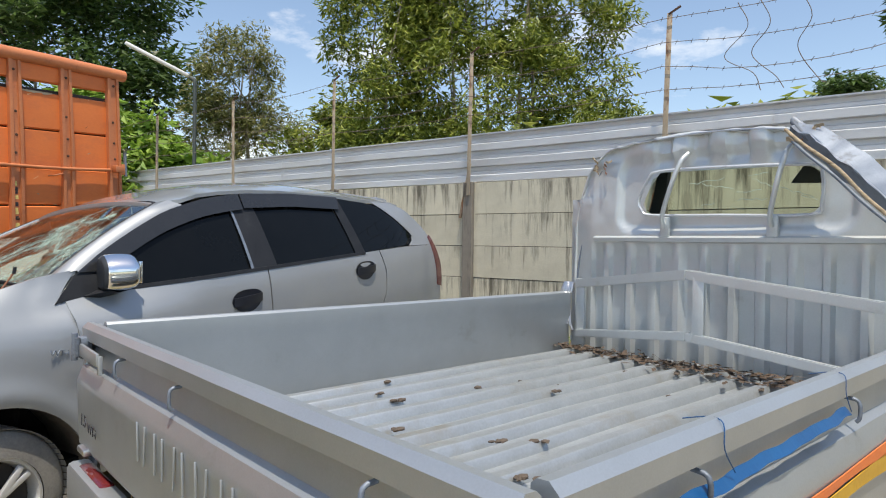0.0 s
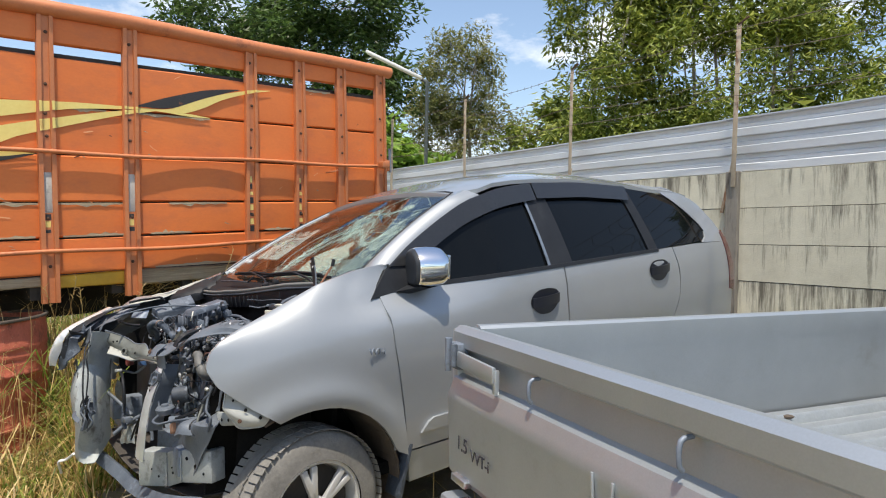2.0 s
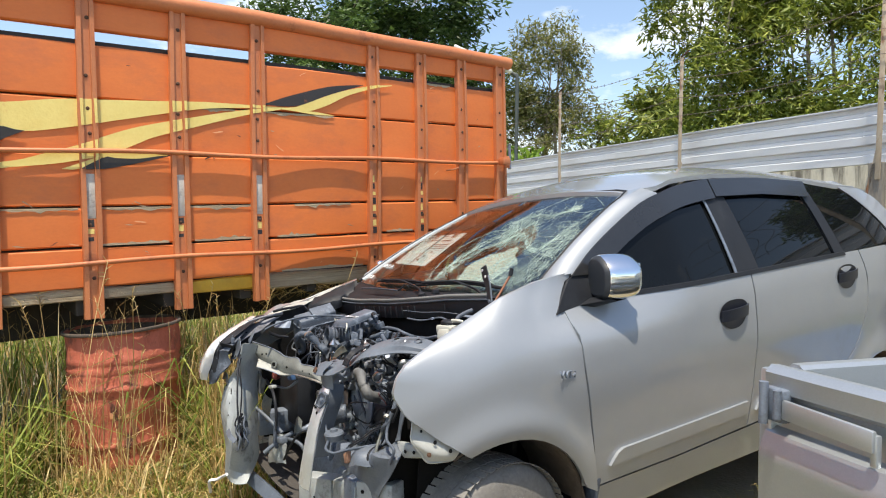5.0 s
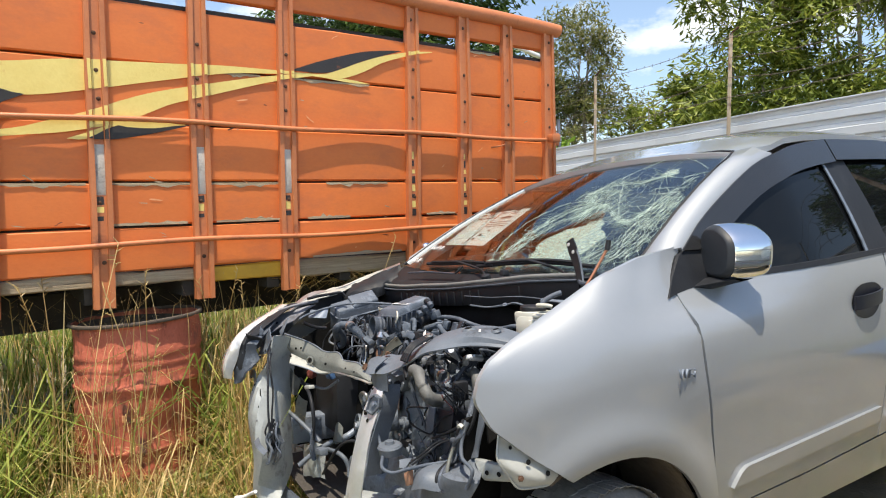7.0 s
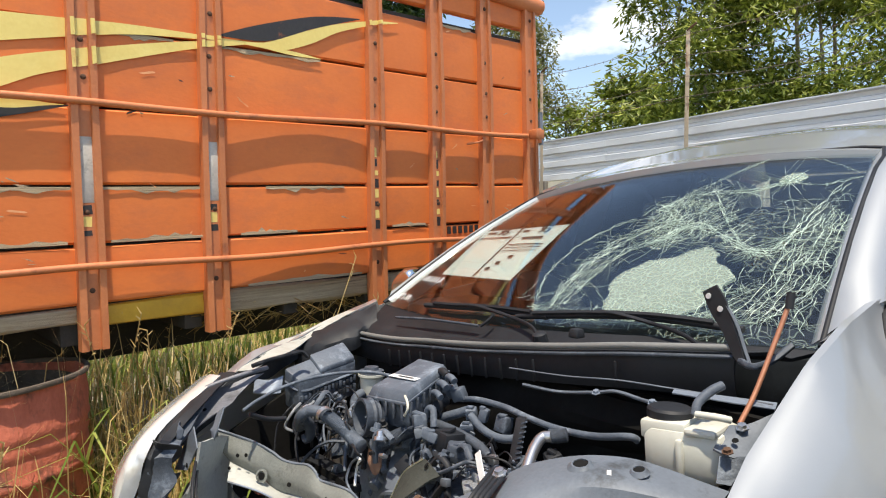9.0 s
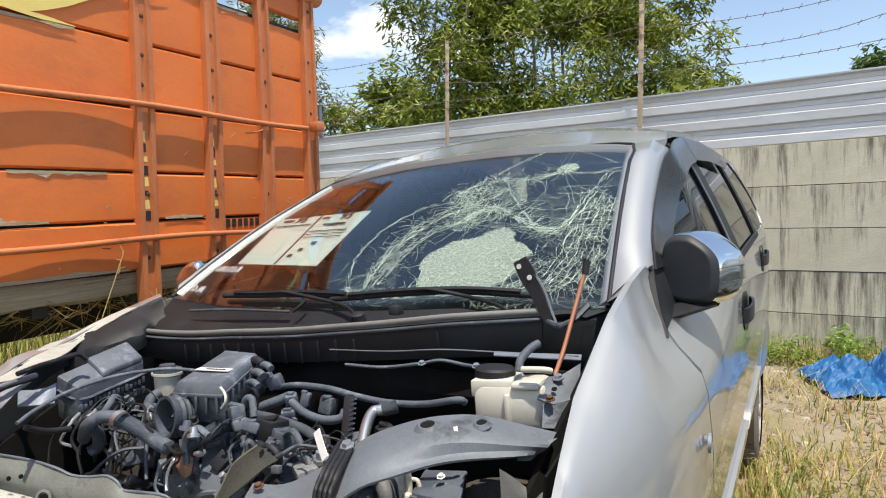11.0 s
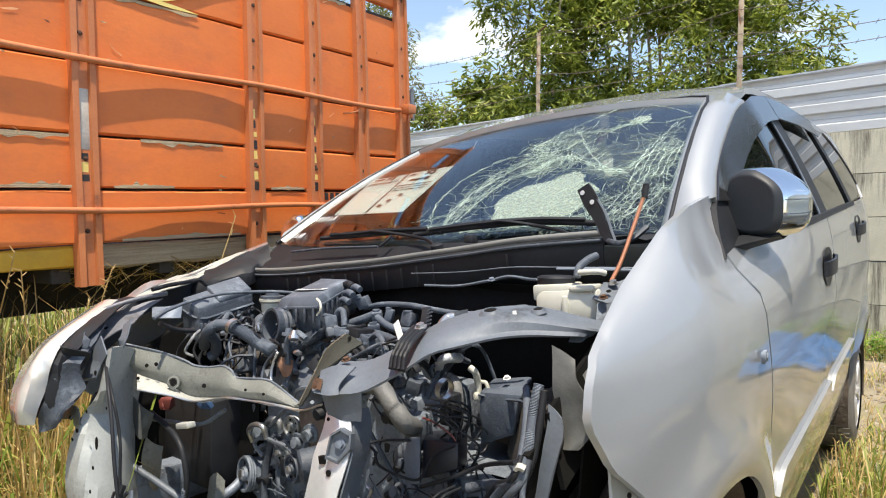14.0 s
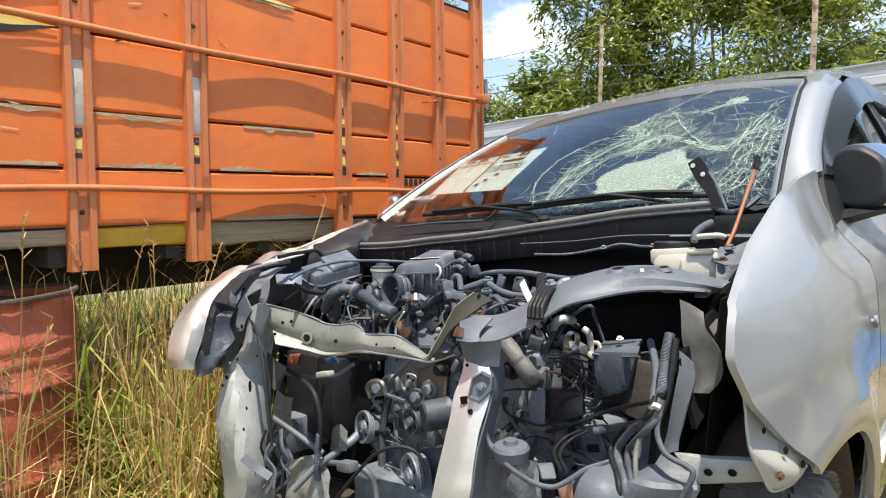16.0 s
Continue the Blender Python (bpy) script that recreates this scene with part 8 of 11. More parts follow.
# lower rail, uprights and guards at the near side
lr = loft("lower_rail", [[(1.580, 0.624, 0.640), (1.570, 0.684, 0.646), (1.560, 0.753, 0.656), (1.530, 0.790, 0.647)], [(1.610, 0.640, 0.646), (1.600, 0.694, 0.651), (1.580, 0.759, 0.656), (1.550, 0.795, 0.649)], [(1.610, 0.668, 0.616), (1.600, 0.696, 0.619), (1.580, 0.760, 0.632), (1.550, 0.796, 0.633)], [(1.600, 0.670, 0.604), (1.590, 0.695, 0.608), (1.570, 0.757, 0.623), (1.540, 0.793, 0.624)]], PANEL_GREY, nu=16, k=3, thick=0.004, ripple=0.0015)
hole(lr, (1.606, 0.692, 0.631), 0.007, tall=0.8)
hole(lr, (1.596, 0.725, 0.636), 0.007, tall=0.8)
loft("splash_guard", [[(1.520, 0.606, 0.893), (1.520, 0.628, 0.883), (1.520, 0.648, 0.873)], [(1.540, 0.617, 0.845), (1.540, 0.637, 0.846), (1.540, 0.657, 0.849)], [(1.550, 0.628, 0.808), (1.550, 0.655, 0.815), (1.550, 0.682, 0.823)], [(1.560, 0.642, 0.773), (1.555, 0.667, 0.774), (1.550, 0.689, 0.777)], [(1.565, 0.639, 0.743), (1.570, 0.660, 0.746), (1.560, 0.673, 0.746)]], SPLASH_GREY, nu=8, k=4, thick=0.003, ripple=0.006, smooth=25)
loft("frame_upright", [[(1.575, 0.628, 0.810), (1.577, 0.640, 0.801), (1.580, 0.651, 0.792)], [(1.585, 0.631, 0.775), (1.585, 0.645, 0.772), (1.585, 0.659, 0.769)], [(1.590, 0.626, 0.738), (1.590, 0.640, 0.738), (1.590, 0.653, 0.739)], [(1.595, 0.618, 0.680), (1.597, 0.631, 0.684), (1.600, 0.644, 0.689)], [(1.600, 0.609, 0.641), (1.610, 0.627, 0.646), (1.600, 0.640, 0.649)]], STEEL_GREY, nu=6, k=4, thick=0.004, ripple=0.003)
loft("lower_tray", [[(1.580, 0.592, 0.671), (1.590, 0.612, 0.639), (1.600, 0.663, 0.627)], [(1.620, 0.550, 0.623), (1.640, 0.610, 0.614), (1.620, 0.676, 0.612)], [(1.660, 0.509, 0.584), (1.680, 0.600, 0.585), (1.640, 0.679, 0.588)], [(1.70, 0.28, 0.42), (1.70, 0.42, 0.40), (1.66, 0.55, 0.40)]], STEEL_GREY, nu=12, k=4, thick=0.004, ripple=0.010, grain=10, smooth=25)
loft("crumpled_guard", [[(1.660, 0.498, 0.595), (1.650, 0.545, 0.614), (1.630, 0.555, 0.621)], [(1.690, 0.493, 0.578), (1.690, 0.546, 0.602), (1.660, 0.571, 0.600)], [(1.710, 0.495, 0.546), (1.710, 0.557, 0.565), (1.680, 0.591, 0.566)]], STEEL_GREY, nu=10, k=4, thick=0.003, ripple=0.012, grain=14, smooth=20)
# near-black sheet added for the unlit void inside the near fender
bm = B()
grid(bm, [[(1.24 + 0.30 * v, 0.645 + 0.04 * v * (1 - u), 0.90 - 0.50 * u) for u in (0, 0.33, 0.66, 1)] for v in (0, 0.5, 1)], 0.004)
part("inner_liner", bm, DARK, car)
loft("torn_paper", [[(1.500, 0.649, 0.846), (1.500, 0.657, 0.855), (1.500, 0.664, 0.863)], [(1.505, 0.659, 0.832), (1.505, 0.663, 0.838), (1.505, 0.668, 0.845)]], CREAM, nu=4, thick=0.001, ripple=0.004)
# front bumper beam stub and crossmember, low
beam_a, beam_b = (Vector((1.80, 0.215, 0.45)), Vector((1.80, 0.225, 0.325))), (Vector((1.625, 0.64, 0.512)), Vector((1.625, 0.65, 0.40)))
for i in range(3):
    t0, t1 = i / 3 + 0.006, (i + 1) / 3 - 0.006
    q = [beam_a[0].lerp(beam_b[0], t0), beam_a[0].lerp(beam_b[0], t1)]
    r_ = [beam_a[1].lerp(beam_b[1], t0), beam_a[1].lerp(beam_b[1], t1)]
    back_ = Vector((-0.06, -0.025, 0.0))
    bb = prism("bumper_beam", [q[0], q[1], q[1] + back_, q[0] + back_], [r_[0], r_[1], r_[1] + back_, r_[0] + back_], PANEL_GREY, 0.006, label="bare grey bumper beam stub")
    for s0, v0, r0 in ((0.2, 0.25, 0.007), (0.75, 0.7, 0.005), (0.5, 0.5, 0.010 if i == 2 else 0.004)):
        c = q[0].lerp(q[1], s0).lerp(r_[0].lerp(r_[1], s0), v0)
        hole(bb, view_scaled(c) - Vector((0.92, 0.39, 0)) * 0.003, r0, Vector((0.92, 0.39, 0.0)), firm=True)
flat_bar("lower_crossmember", [(1.82, -0.36, 0.31), (1.80, -0.1, 0.29), (1.79, 0.15, 0.29), (1.74, 0.45, 0.31), (1.66, 0.62, 0.33)], 0.05, 0.006, DUSTY_PLASTIC, up=(0.8, 0, 0.6), lip=0.03)
hose("bent_rod", [(1.90, -0.42, 0.19), (1.92, -0.36, 0.26), (1.93, -0.25, 0.31), (1.92, -0.15, 0.36)], 0.006, CHALK, n=6)

# ---- engine
bm = B()
box(bm, (1.34, 0.02, 0.55), (0.24, 0.50, 0.38), bev=0.02)
eng = part("engine_block", bm, ENGINE_DARK, car, "dark oily engine block")
for c, s in (((1.34, 0.34, 0.48), (0.24, 0.22, 0.26)), ((1.40, -0.05, 0.32), (0.30, 0.40, 0.14))):
    bm = B()
    box(bm, c, s, bev=0.03)
    part("gearbox_case", bm, ENGINE_DARK, eng)
for i in range(30):
    bm = B()
    y, z = random.uniform(-0.24, 0.36), random.uniform(0.40, 0.74)
    c = Vector((1.462 + random.uniform(-0.01, 0.02), y, z))
    if i % 3 == 0:
        lathe(bm, c, (1, random.uniform(-0.3, 0.3), random.uniform(-0.3, 0.3)), [(0, 0.022), (0.012, 0.022), (0.014, 0.014), (0.030, 0.013), (0.031, 0.004)], n=14)
    elif i % 3 == 1:
        box(bm, c, (0.03, random.uniform(0.02, 0.07), random.uniform(0.008, 0.02)), turn=(random.uniform(-60, 60), 0, 0), bev=0.003)
    else:
        box(bm, c, (random.uniform(0.02, 0.05), random.uniform(0.02, 0.06), random.uniform(0.02, 0.06)), turn=(random.uniform(-25, 25), random.uniform(-20, 20), 0), bev=0.006)
    part("casting_boss", bm, random.choice((STEEL_GREY, ENGINE_DARK, ENGINE_DARK, BLACK)), eng)
# timing cover: ridged top, pale slanted face
tc_ = [(1.420, -0.140, 0.788), (1.380, -0.105, 0.803), (1.400, 0.014, 0.794), (1.460, 0.006, 0.757)]
vc = prism("timing_cover", tc_, [(1.500, -0.062, 0.727), (1.420, -0.065, 0.731), (1.440, 0.046, 0.746), (1.520, 0.066, 0.718)], STEEL_GREY, 0.008)
for i in range(8):
    p = Vector((1.420, -0.114, 0.799)).lerp(Vector((1.405, -0.000, 0.793)), i / 7)
    bm = B()
    box(bm, p + Vector((0.004, 0, 0.006)), (0.03, 0.006, 0.016), turn=(0, 10, 30), bev=0.002)
    part("rib", bm, GREY_PLASTIC, vc)
for p in ((1.470, 0.031, 0.773), (1.490, 0.025, 0.758), (1.450, 0.184, 0.796), (1.390, -0.056, 0.803), (1.400, 0.022, 0.804), (1.420, 0.226, 0.817)):
    bolt(p, 0.007)
loft("rusty_lug", [[(1.570, -0.031, 0.803), (1.575, 0.000, 0.802), (1.570, 0.017, 0.794)], [(1.580, -0.021, 0.781), (1.585, 0.010, 0.782), (1.580, 0.027, 0.781)], [(1.580, -0.005, 0.759), (1.585, 0.014, 0.762), (1.580, 0.020, 0.767)]], RUST_PALE, nu=6, thick=0.006, ripple=0.003)
# air filter box with its wide mouth
top4 = [Vector((1.450, -0.192, 0.915)), Vector((1.450, -0.042, 0.928)), Vector((1.270, -0.118, 0.960)), Vector((1.270, -0.230, 0.958))]
ab = prism("air_filter_box", down(top4, (0, 0, -0.022)), [p * 1.0 + Vector((-0.01, 0.0, -0.085 if i < 2 else -0.06)) for i, p in enumerate(top4)], GREY_PLASTIC, 0.005, label="dusty dark plastic air filter box")
lid = prism("lid", [top4[0].lerp(top4[2], 0.05), top4[1].lerp(top4[3], 0.05), top4[2].lerp(top4[0], 0.05), top4[3].lerp(top4[1], 0.05)], [p + (p - (top4[0] + top4[2]) / 2) * 0.03 + Vector((0, 0, -0.021)) for p in top4], DUSTY_PLASTIC, 0.004, ab)
hem = [p + (p - (top4[0] + top4[2]) / 2) * 0.06 + Vector((0, 0, -0.020)) for p in top4]
prism("rim", hem, down(hem, (0, 0, -0.006)), DUSTY_PLASTIC, 0.001, ab)
for a, b, n in ((0, 1, 5), (1, 2, 7)):
    for i in range(n):
        p = hem[a].lerp(hem[b], (i + 0.6) / (n + 0.2))
        bm = B()
        box(bm, p + Vector((-0.002, 0, -0.022)), (0.006, 0.006, 0.035), turn=(0, 0, 20), bev=0.001)
        part("rib", bm, GREY_PLASTIC, ab)
bm = B()
lb = [top4[0].lerp(top4[3], 0.36).lerp(top4[1].lerp(top4[2], 0.36), v) + Vector((0, 0, 0.0015)) for v in (0.08, 0.86)]
grid(bm, [[p + Vector((0.010, 0.003, -0.0005)) for p in lb], [p - Vector((0.012, 0.003, -0.0005)) for p in lb]], 0.001)
lbl = part("paper_label", bm, PAPER_WHITE, ab, "white paper label")
bm = B()
grid(bm, [[lb[0].lerp(lb[1], s) + Vector((x, 0, 0.0022)) for s in (0.30, 0.85)] for x in (-0.004, 0.003)], 0.0004)
part("print_bar", bm, INK, lbl)
hose("clip", [(1.460, -0.034, 0.925), (1.470, -0.012, 0.919), (1.475, -0.004, 0.905), (1.475, -0.016, 0.889)], 0.0028, PALE_PLASTIC, n=6, parent=ab)
mouth = Vector((1.488, -0.170, 0.853))
d = Vector((0.97, -0.16, 0.10)).normalized()
bm = B()
lathe(bm, mouth - d * 0.085, d, [(0, 0.03782), (0.02, 0.04148), (0.045, 0.04148), (0.05, 0.04514), (0.055, 0.04148), (0.062, 0.04514), (0.068, 0.04148), (0.080, 0.04392), (0.085, 0.04392), (0.085, 0.03782), (0.03, 0.03538), (0.02, 0.001)], n=28, caps=False)
part("intake_mouth", bm, GREY_PLASTIC, ab)
for p, r in (((1.300, -0.109, 0.944), 0.014), ((1.310, -0.072, 0.939), 0.012), ((1.330, -0.076, 0.926), 0.013), ((1.360, -0.060, 0.912), 0.011)):
    hose("sensor_plug", [p, Vector(p) + Vector((0.008, 0.022, 0.004)), Vector(p) + Vector((0.012, 0.04, -0.002))], r * 0.7, random.choice((BLACK, DUSTY_PLASTIC)), n=8)
hose("duct_elbow", [(1.320, -0.064, 0.891), (1.340, -0.064, 0.883), (1.370, -0.048, 0.869)], 0.015, BLACK, n=10)
for p in ((1.300, -0.069, 0.904), (1.300, -0.041, 0.903)):
    bm = B()
    box(bm, p, (0.03, 0.03, 0.028), turn=(20, 10, 25), bev=0.004)
    part("connector", bm, DUSTY_PLASTIC, car)
# brake fluid tank with cap and rubber elbow
p = Vector((1.310, -0.394, 0.837))
bm = B()
lathe(bm, p, (0, 0, 1), [(0, 0.028), (0.045, 0.032), (0.05, 0.037), (0.056, 0.037)], n=18)
bf = part("brake_fluid_tank", bm, PALE_PLASTIC, car)
bm = B()
lathe(bm, p + Vector((0, 0, 0.056)), (0, 0, 1), [(0, 0.034), (0.008, 0.034), (0.010, 0.020), (0.018, 0.018), (0.019, 0.0)], n=18)
part("cap", bm, GREY_PLASTIC, bf)
hose("rubber_elbow", [(1.340, -0.383, 0.848), (1.360, -0.389, 0.836), (1.370, -0.384, 0.818), (1.380, -0.345, 0.815), (1.380, -0.283, 0.828)], 0.013, DUSTY_RUBBER, n=10)
# fuse box: stepped lid over a finned body
f4 = [Vector((1.480, -0.575, 0.898)), Vector((1.460, -0.525, 0.870)), Vector((1.270, -0.541, 0.901)), Vector((1.270, -0.606, 0.937))]
fb = prism("fuse_box", down(f4, (0, 0, -0.012)), [p + Vector((0, 0.004, -0.10)) for p in f4], GREY_PLASTIC, 0.004, label="dusty black fuse box")
prism("lid", f4, down(f4, (0, 0, -0.03)), DUSTY_PLASTIC, 0.005, fb)
g4 = [f4[0].lerp(f4[3], 0.40), f4[1].lerp(f4[2], 0.36), f4[2].lerp(f4[1], 0.02), f4[3].lerp(f4[0], 0.02)]
prism("lid_step", down(g4, (0, 0, 0.012)), down(g4, (0, 0, -0.005)), DUSTY_PLASTIC, 0.004, fb)
for i in range(15):
    p = f4[1].lerp(f4[2], (i + 0.5) / 15)
    for dz in (-0.05, -0.075):
        bm = B()
        box(bm, p + Vector((0, 0.004, dz + random.uniform(-0.003, 0.003))), (0.008, 0.008, random.uniform(0.010, 0.02)), turn=(0, 0, -24), bev=0.001)
        part("fin", bm, random.choice((GREY_PLASTIC, BLACK, GREY_PLASTIC)), fb)
hose("lid_rim", [q + Vector((0, 0.004, -0.034)) for q in along([f4[0], f4[1], f4[2]], 6)], 0.0035, DUSTY_PLASTIC, n=5, parent=fb)
for i in range(9):
    a = f4[0].lerp(f4[2], 0.1 + 0.09 * i) + Vector((0.02, 0.05, -0.09))
    hose("fuse_cable", [a, a + Vector((0.03, 0.02, -0.01)), a + Vector((0.05, random.uniform(0.0, 0.05), -0.05)), a + Vector((random.uniform(0.03, 0.09), random.uniform(0, 0.10), -random.uniform(0.06, 0.14)))], random.choice((0.0025, 0.004)), random.choice((BLACK, DUSTY_RUBBER, ALLOY)), n=6)
hose("breather_pipe", [(1.720, -0.277, 0.886), (1.680, -0.290, 0.900), (1.600, -0.320, 0.914), (1.520, -0.318, 0.925), (1.440, -0.322, 0.924), (1.380, -0.290, 0.923), (1.360, -0.234, 0.921)], 0.0040, DUSTY_RUBBER, n=8)
hose("lower_pipe", [(1.700, -0.289, 0.872), (1.660, -0.292, 0.853), (1.620, -0.281, 0.846)], 0.006, BLACK, n=8)
bm = B()
box(bm, (1.48, -0.42, 0.55), (0.16, 0.22, 0.22), bev=0.008)
bt = part("battery", bm, BLACK, car, "black battery with red terminal cover")
prism("terminal_cover", [(1.720, -0.267, 0.697), (1.720, -0.211, 0.707), (1.700, -0.230, 0.709), (1.700, -0.286, 0.701)], [(1.720, -0.262, 0.675), (1.720, -0.220, 0.679), (1.690, -0.246, 0.678), (1.690, -0.300, 0.670)], RED_DULL, 0.004, bt)
prism("blue_clamp", [(1.710, -0.129, 0.708), (1.710, -0.097, 0.719), (1.680, -0.125, 0.714), (1.680, -0.155, 0.704)], [(1.710, -0.117, 0.699), (1.710, -0.076, 0.704), (1.680, -0.107, 0.700), (1.680, -0.150, 0.694)], CLAMP_BLUE, 0.002, bt)
hose("hold_down", [(1.720, -0.297, 0.653), (1.730, -0.191, 0.663), (1.730, -0.075, 0.679), (1.710, -0.022, 0.713)], 0.005, STEEL_GREY, n=6, parent=bt)
bm = B()
box(bm, (1.745, -0.107, 0.684), (0.02, 0.045, 0.012), turn=(12, 0, 0), bev=0.003)
part("clamp_plate", bm, CREAM, bt)
loft("torn_liner", [[(1.780, -0.256, 0.716), (1.780, -0.209, 0.702), (1.770, -0.190, 0.691)], [(1.790, -0.252, 0.678), (1.790, -0.210, 0.671), (1.770, -0.201, 0.663)], [(1.790, -0.228, 0.642), (1.790, -0.205, 0.639), (1.770, -0.212, 0.634)]], SPLASH_GREY, nu=6, thick=0.002, ripple=0.008, smooth=20)
# coolant tank
bm = B()
box(bm, (1.305, 0.542, 0.930), (0.11, 0.132, 0.084), turn=(4, 0, 8), bev=0.020)
ct = part("coolant_tank", bm, PALE_PLASTIC, car, "yellowed translucent coolant tank")
for nm, c, d_ in (("filler_neck", (1.315, 0.51, 0.962), (0.085, 0.075, 0.03)), ("moulded_rib", (1.362, 0.55, 0.928), (0.012, 0.012, 0.06)), ("moulded_ledge", (1.33, 0.575, 0.972), (0.06, 0.05, 0.012))):
    bm = B()
    box(bm, c, d_, turn=(4, 0, 8), bev=0.005)
    part(nm, bm, PALE_PLASTIC, ct)
bm = B()
lathe(bm, (1.315, 0.505, 0.972), (0, 0, 1), [(0, 0.034), (0.004, 0.037), (0.016, 0.037), (0.020, 0.032), (0.021, 0.0)], n=24)
part("cap", bm, BLACK, ct)
hose("overflow_hose", [(1.330, 0.557, 0.992), (1.320, 0.556, 1.009), (1.290, 0.561, 1.024), (1.270, 0.570, 1.032)], 0.0075, DUSTY_RUBBER, parent=ct)
hose("overflow_hose", [(1.360, 0.575, 1.002), (1.360, 0.612, 1.005), (1.350, 0.623, 1.002)], 0.0055, PALE_PLASTIC, parent=ct)
# pulleys, belt, compressor
for q, r, m, ax in (((1.600, -0.122, 0.527), 0.044, ENGINE_DARK, (0.8, -0.2, 0.1)), ((1.570, 0.007, 0.650), 0.027, ALLOY, (1, 0.1, 0)), ((1.585, -0.013, 0.594), 0.026, ALLOY, (1, -0.1, 0)), ((1.600, 0.043, 0.574), 0.034, GREY_PLASTIC, (0.9, -0.2, 0)), ((1.620, 0.060, 0.459), 0.055, BARE_STEEL, (0.9, -0.35, 0))):
    bm = B()
    d_ = Vector(ax).normalized()
    q = view_scaled(q)
    lathe(bm, Vector(q) - d_ * 0.04, d_, [(0, r * 0.9), (0.022, r * 0.9), (0.024, r), (0.027, r * 0.94), (0.030, r), (0.033, r * 0.94), (0.036, r), (0.040, r * 0.97), (0.040, r * 0.85), (0.034, r * 0.8), (0.034, r * 0.42), (0.042, r * 0.36), (0.043, 0.0)], n=32)
    pu = part("pulley", bm, m, car)
    bm = B()
    lathe(bm, Vector(q) + d_ * 0.002, d_, [(0, r * 0.30), (0.006, r * 0.28), (0.007, 0.003)], n=6)
    part("bolt", bm, BRIGHT_STEEL, pu)
    # pulley openings are near-black discs, with shade put into their colour
    for k in range(5):
        bm = B()
        u_, v_ = basis(d_)
        c = Vector(q) + (u_ * math.cos(k * 1.257) + v_ * math.sin(k * 1.257)) * r * 0.6 - d_ * 0.005
        lathe(bm, c, d_, [(0, r * 0.12), (0.0012, r * 0.11)], n=8)
        part("slot_shade", bm, DARK, pu)
bm = B()
lathe(bm, view_scaled((1.600, -0.122, 0.527)) - Vector((0.13, 0.0, 0.01)), (1, 0.05, 0.1), [(0, 0.042), (0.07, 0.047), (0.085, 0.050), (0.092, 0.044)], n=24)
part("compressor", bm, ALLOY_BROWN, car, "red-brown compressor body")
hose("drive_belt", [(1.575, -0.031, 0.629), (1.580, -0.053, 0.595), (1.585, -0.062, 0.533), (1.590, -0.060, 0.453), (1.600, -0.044, 0.365)], 0.010, RUBBER, n=6)
bm = B()
cyl(bm, (1.560, 0.022, 0.574), (1.500, 0.060, 0.583), 0.036, bev=0.005, n=20)
part("compressor", bm, GREY_PLASTIC, car)
prism("alloy_block", [(1.560, 0.020, 0.688), (1.540, 0.076, 0.699), (1.480, 0.032, 0.688), (1.480, -0.043, 0.672)], [(1.560, 0.029, 0.610), (1.540, 0.074, 0.612), (1.480, 0.025, 0.594), (1.480, -0.041, 0.582)], ALLOY_BROWN, 0.006)
hose("metal_pipe", [(1.580, -0.113, 0.598), (1.590, -0.114, 0.625), (1.600, -0.079, 0.647), (1.600, -0.048, 0.646), (1.590, -0.050, 0.620)], 0.0065, BRIGHT_STEEL)
hose("metal_pipe", [(1.570, -0.076, 0.644), (1.570, -0.060, 0.656), (1.570, -0.033, 0.655), (1.560, -0.039, 0.628)], 0.008, ALLOY)
hose("idler_arm", [(1.660, -0.160, 0.473), (1.630, -0.133, 0.493), (1.600, -0.135, 0.507)], 0.012, BARE_STEEL)
hose("cross_tube", [(1.800, -0.222, 0.579), (1.770, -0.167, 0.545), (1.740, -0.093, 0.504)], 0.008, STEEL_GREY)
hose("strut_tube", [(1.800, -0.123, 0.429), (1.750, -0.108, 0.470), (1.700, -0.086, 0.501)], 0.0095, STEEL_GREY)
hose("ribbed_hose", [(1.760, -0.222, 0.684), (1.770, -0.136, 0.671), (1.780, -0.071, 0.648), (1.780, -0.049, 0.591), (1.780, -0.056, 0.528)], 0.0065, BLACK, n=8)
hose("ribbed_hose", [(1.780, -0.052, 0.566), (1.780, -0.058, 0.527), (1.780, -0.061, 0.490), (1.770, -0.070, 0.460)], 0.0075, DUSTY_RUBBER, ribs=0.18)
hose("hydraulic_pipe", [(1.720, -0.102, 0.476), (1.720, -0.056, 0.485), (1.720, -0.008, 0.492), (1.710, 0.025, 0.483), (1.700, 0.036, 0.456), (1.700, 0.044, 0.427)], 0.0075, STEEL_GREY)
bm = B()
box(bm, (1.725, -0.050, 0.484), (0.03, 0.045, 0.022), turn=(8, 0, 0), bev=0.004)
part("pipe_joint", bm, STEEL_GREY, car)
hose("splash_hose", [(1.760, -0.020, 0.427), (1.760, 0.039, 0.492), (1.750, 0.096, 0.551), (1.730, 0.141, 0.571), (1.710, 0.177, 0.559), (1.700, 0.195, 0.511)], 0.0045, BLACK)
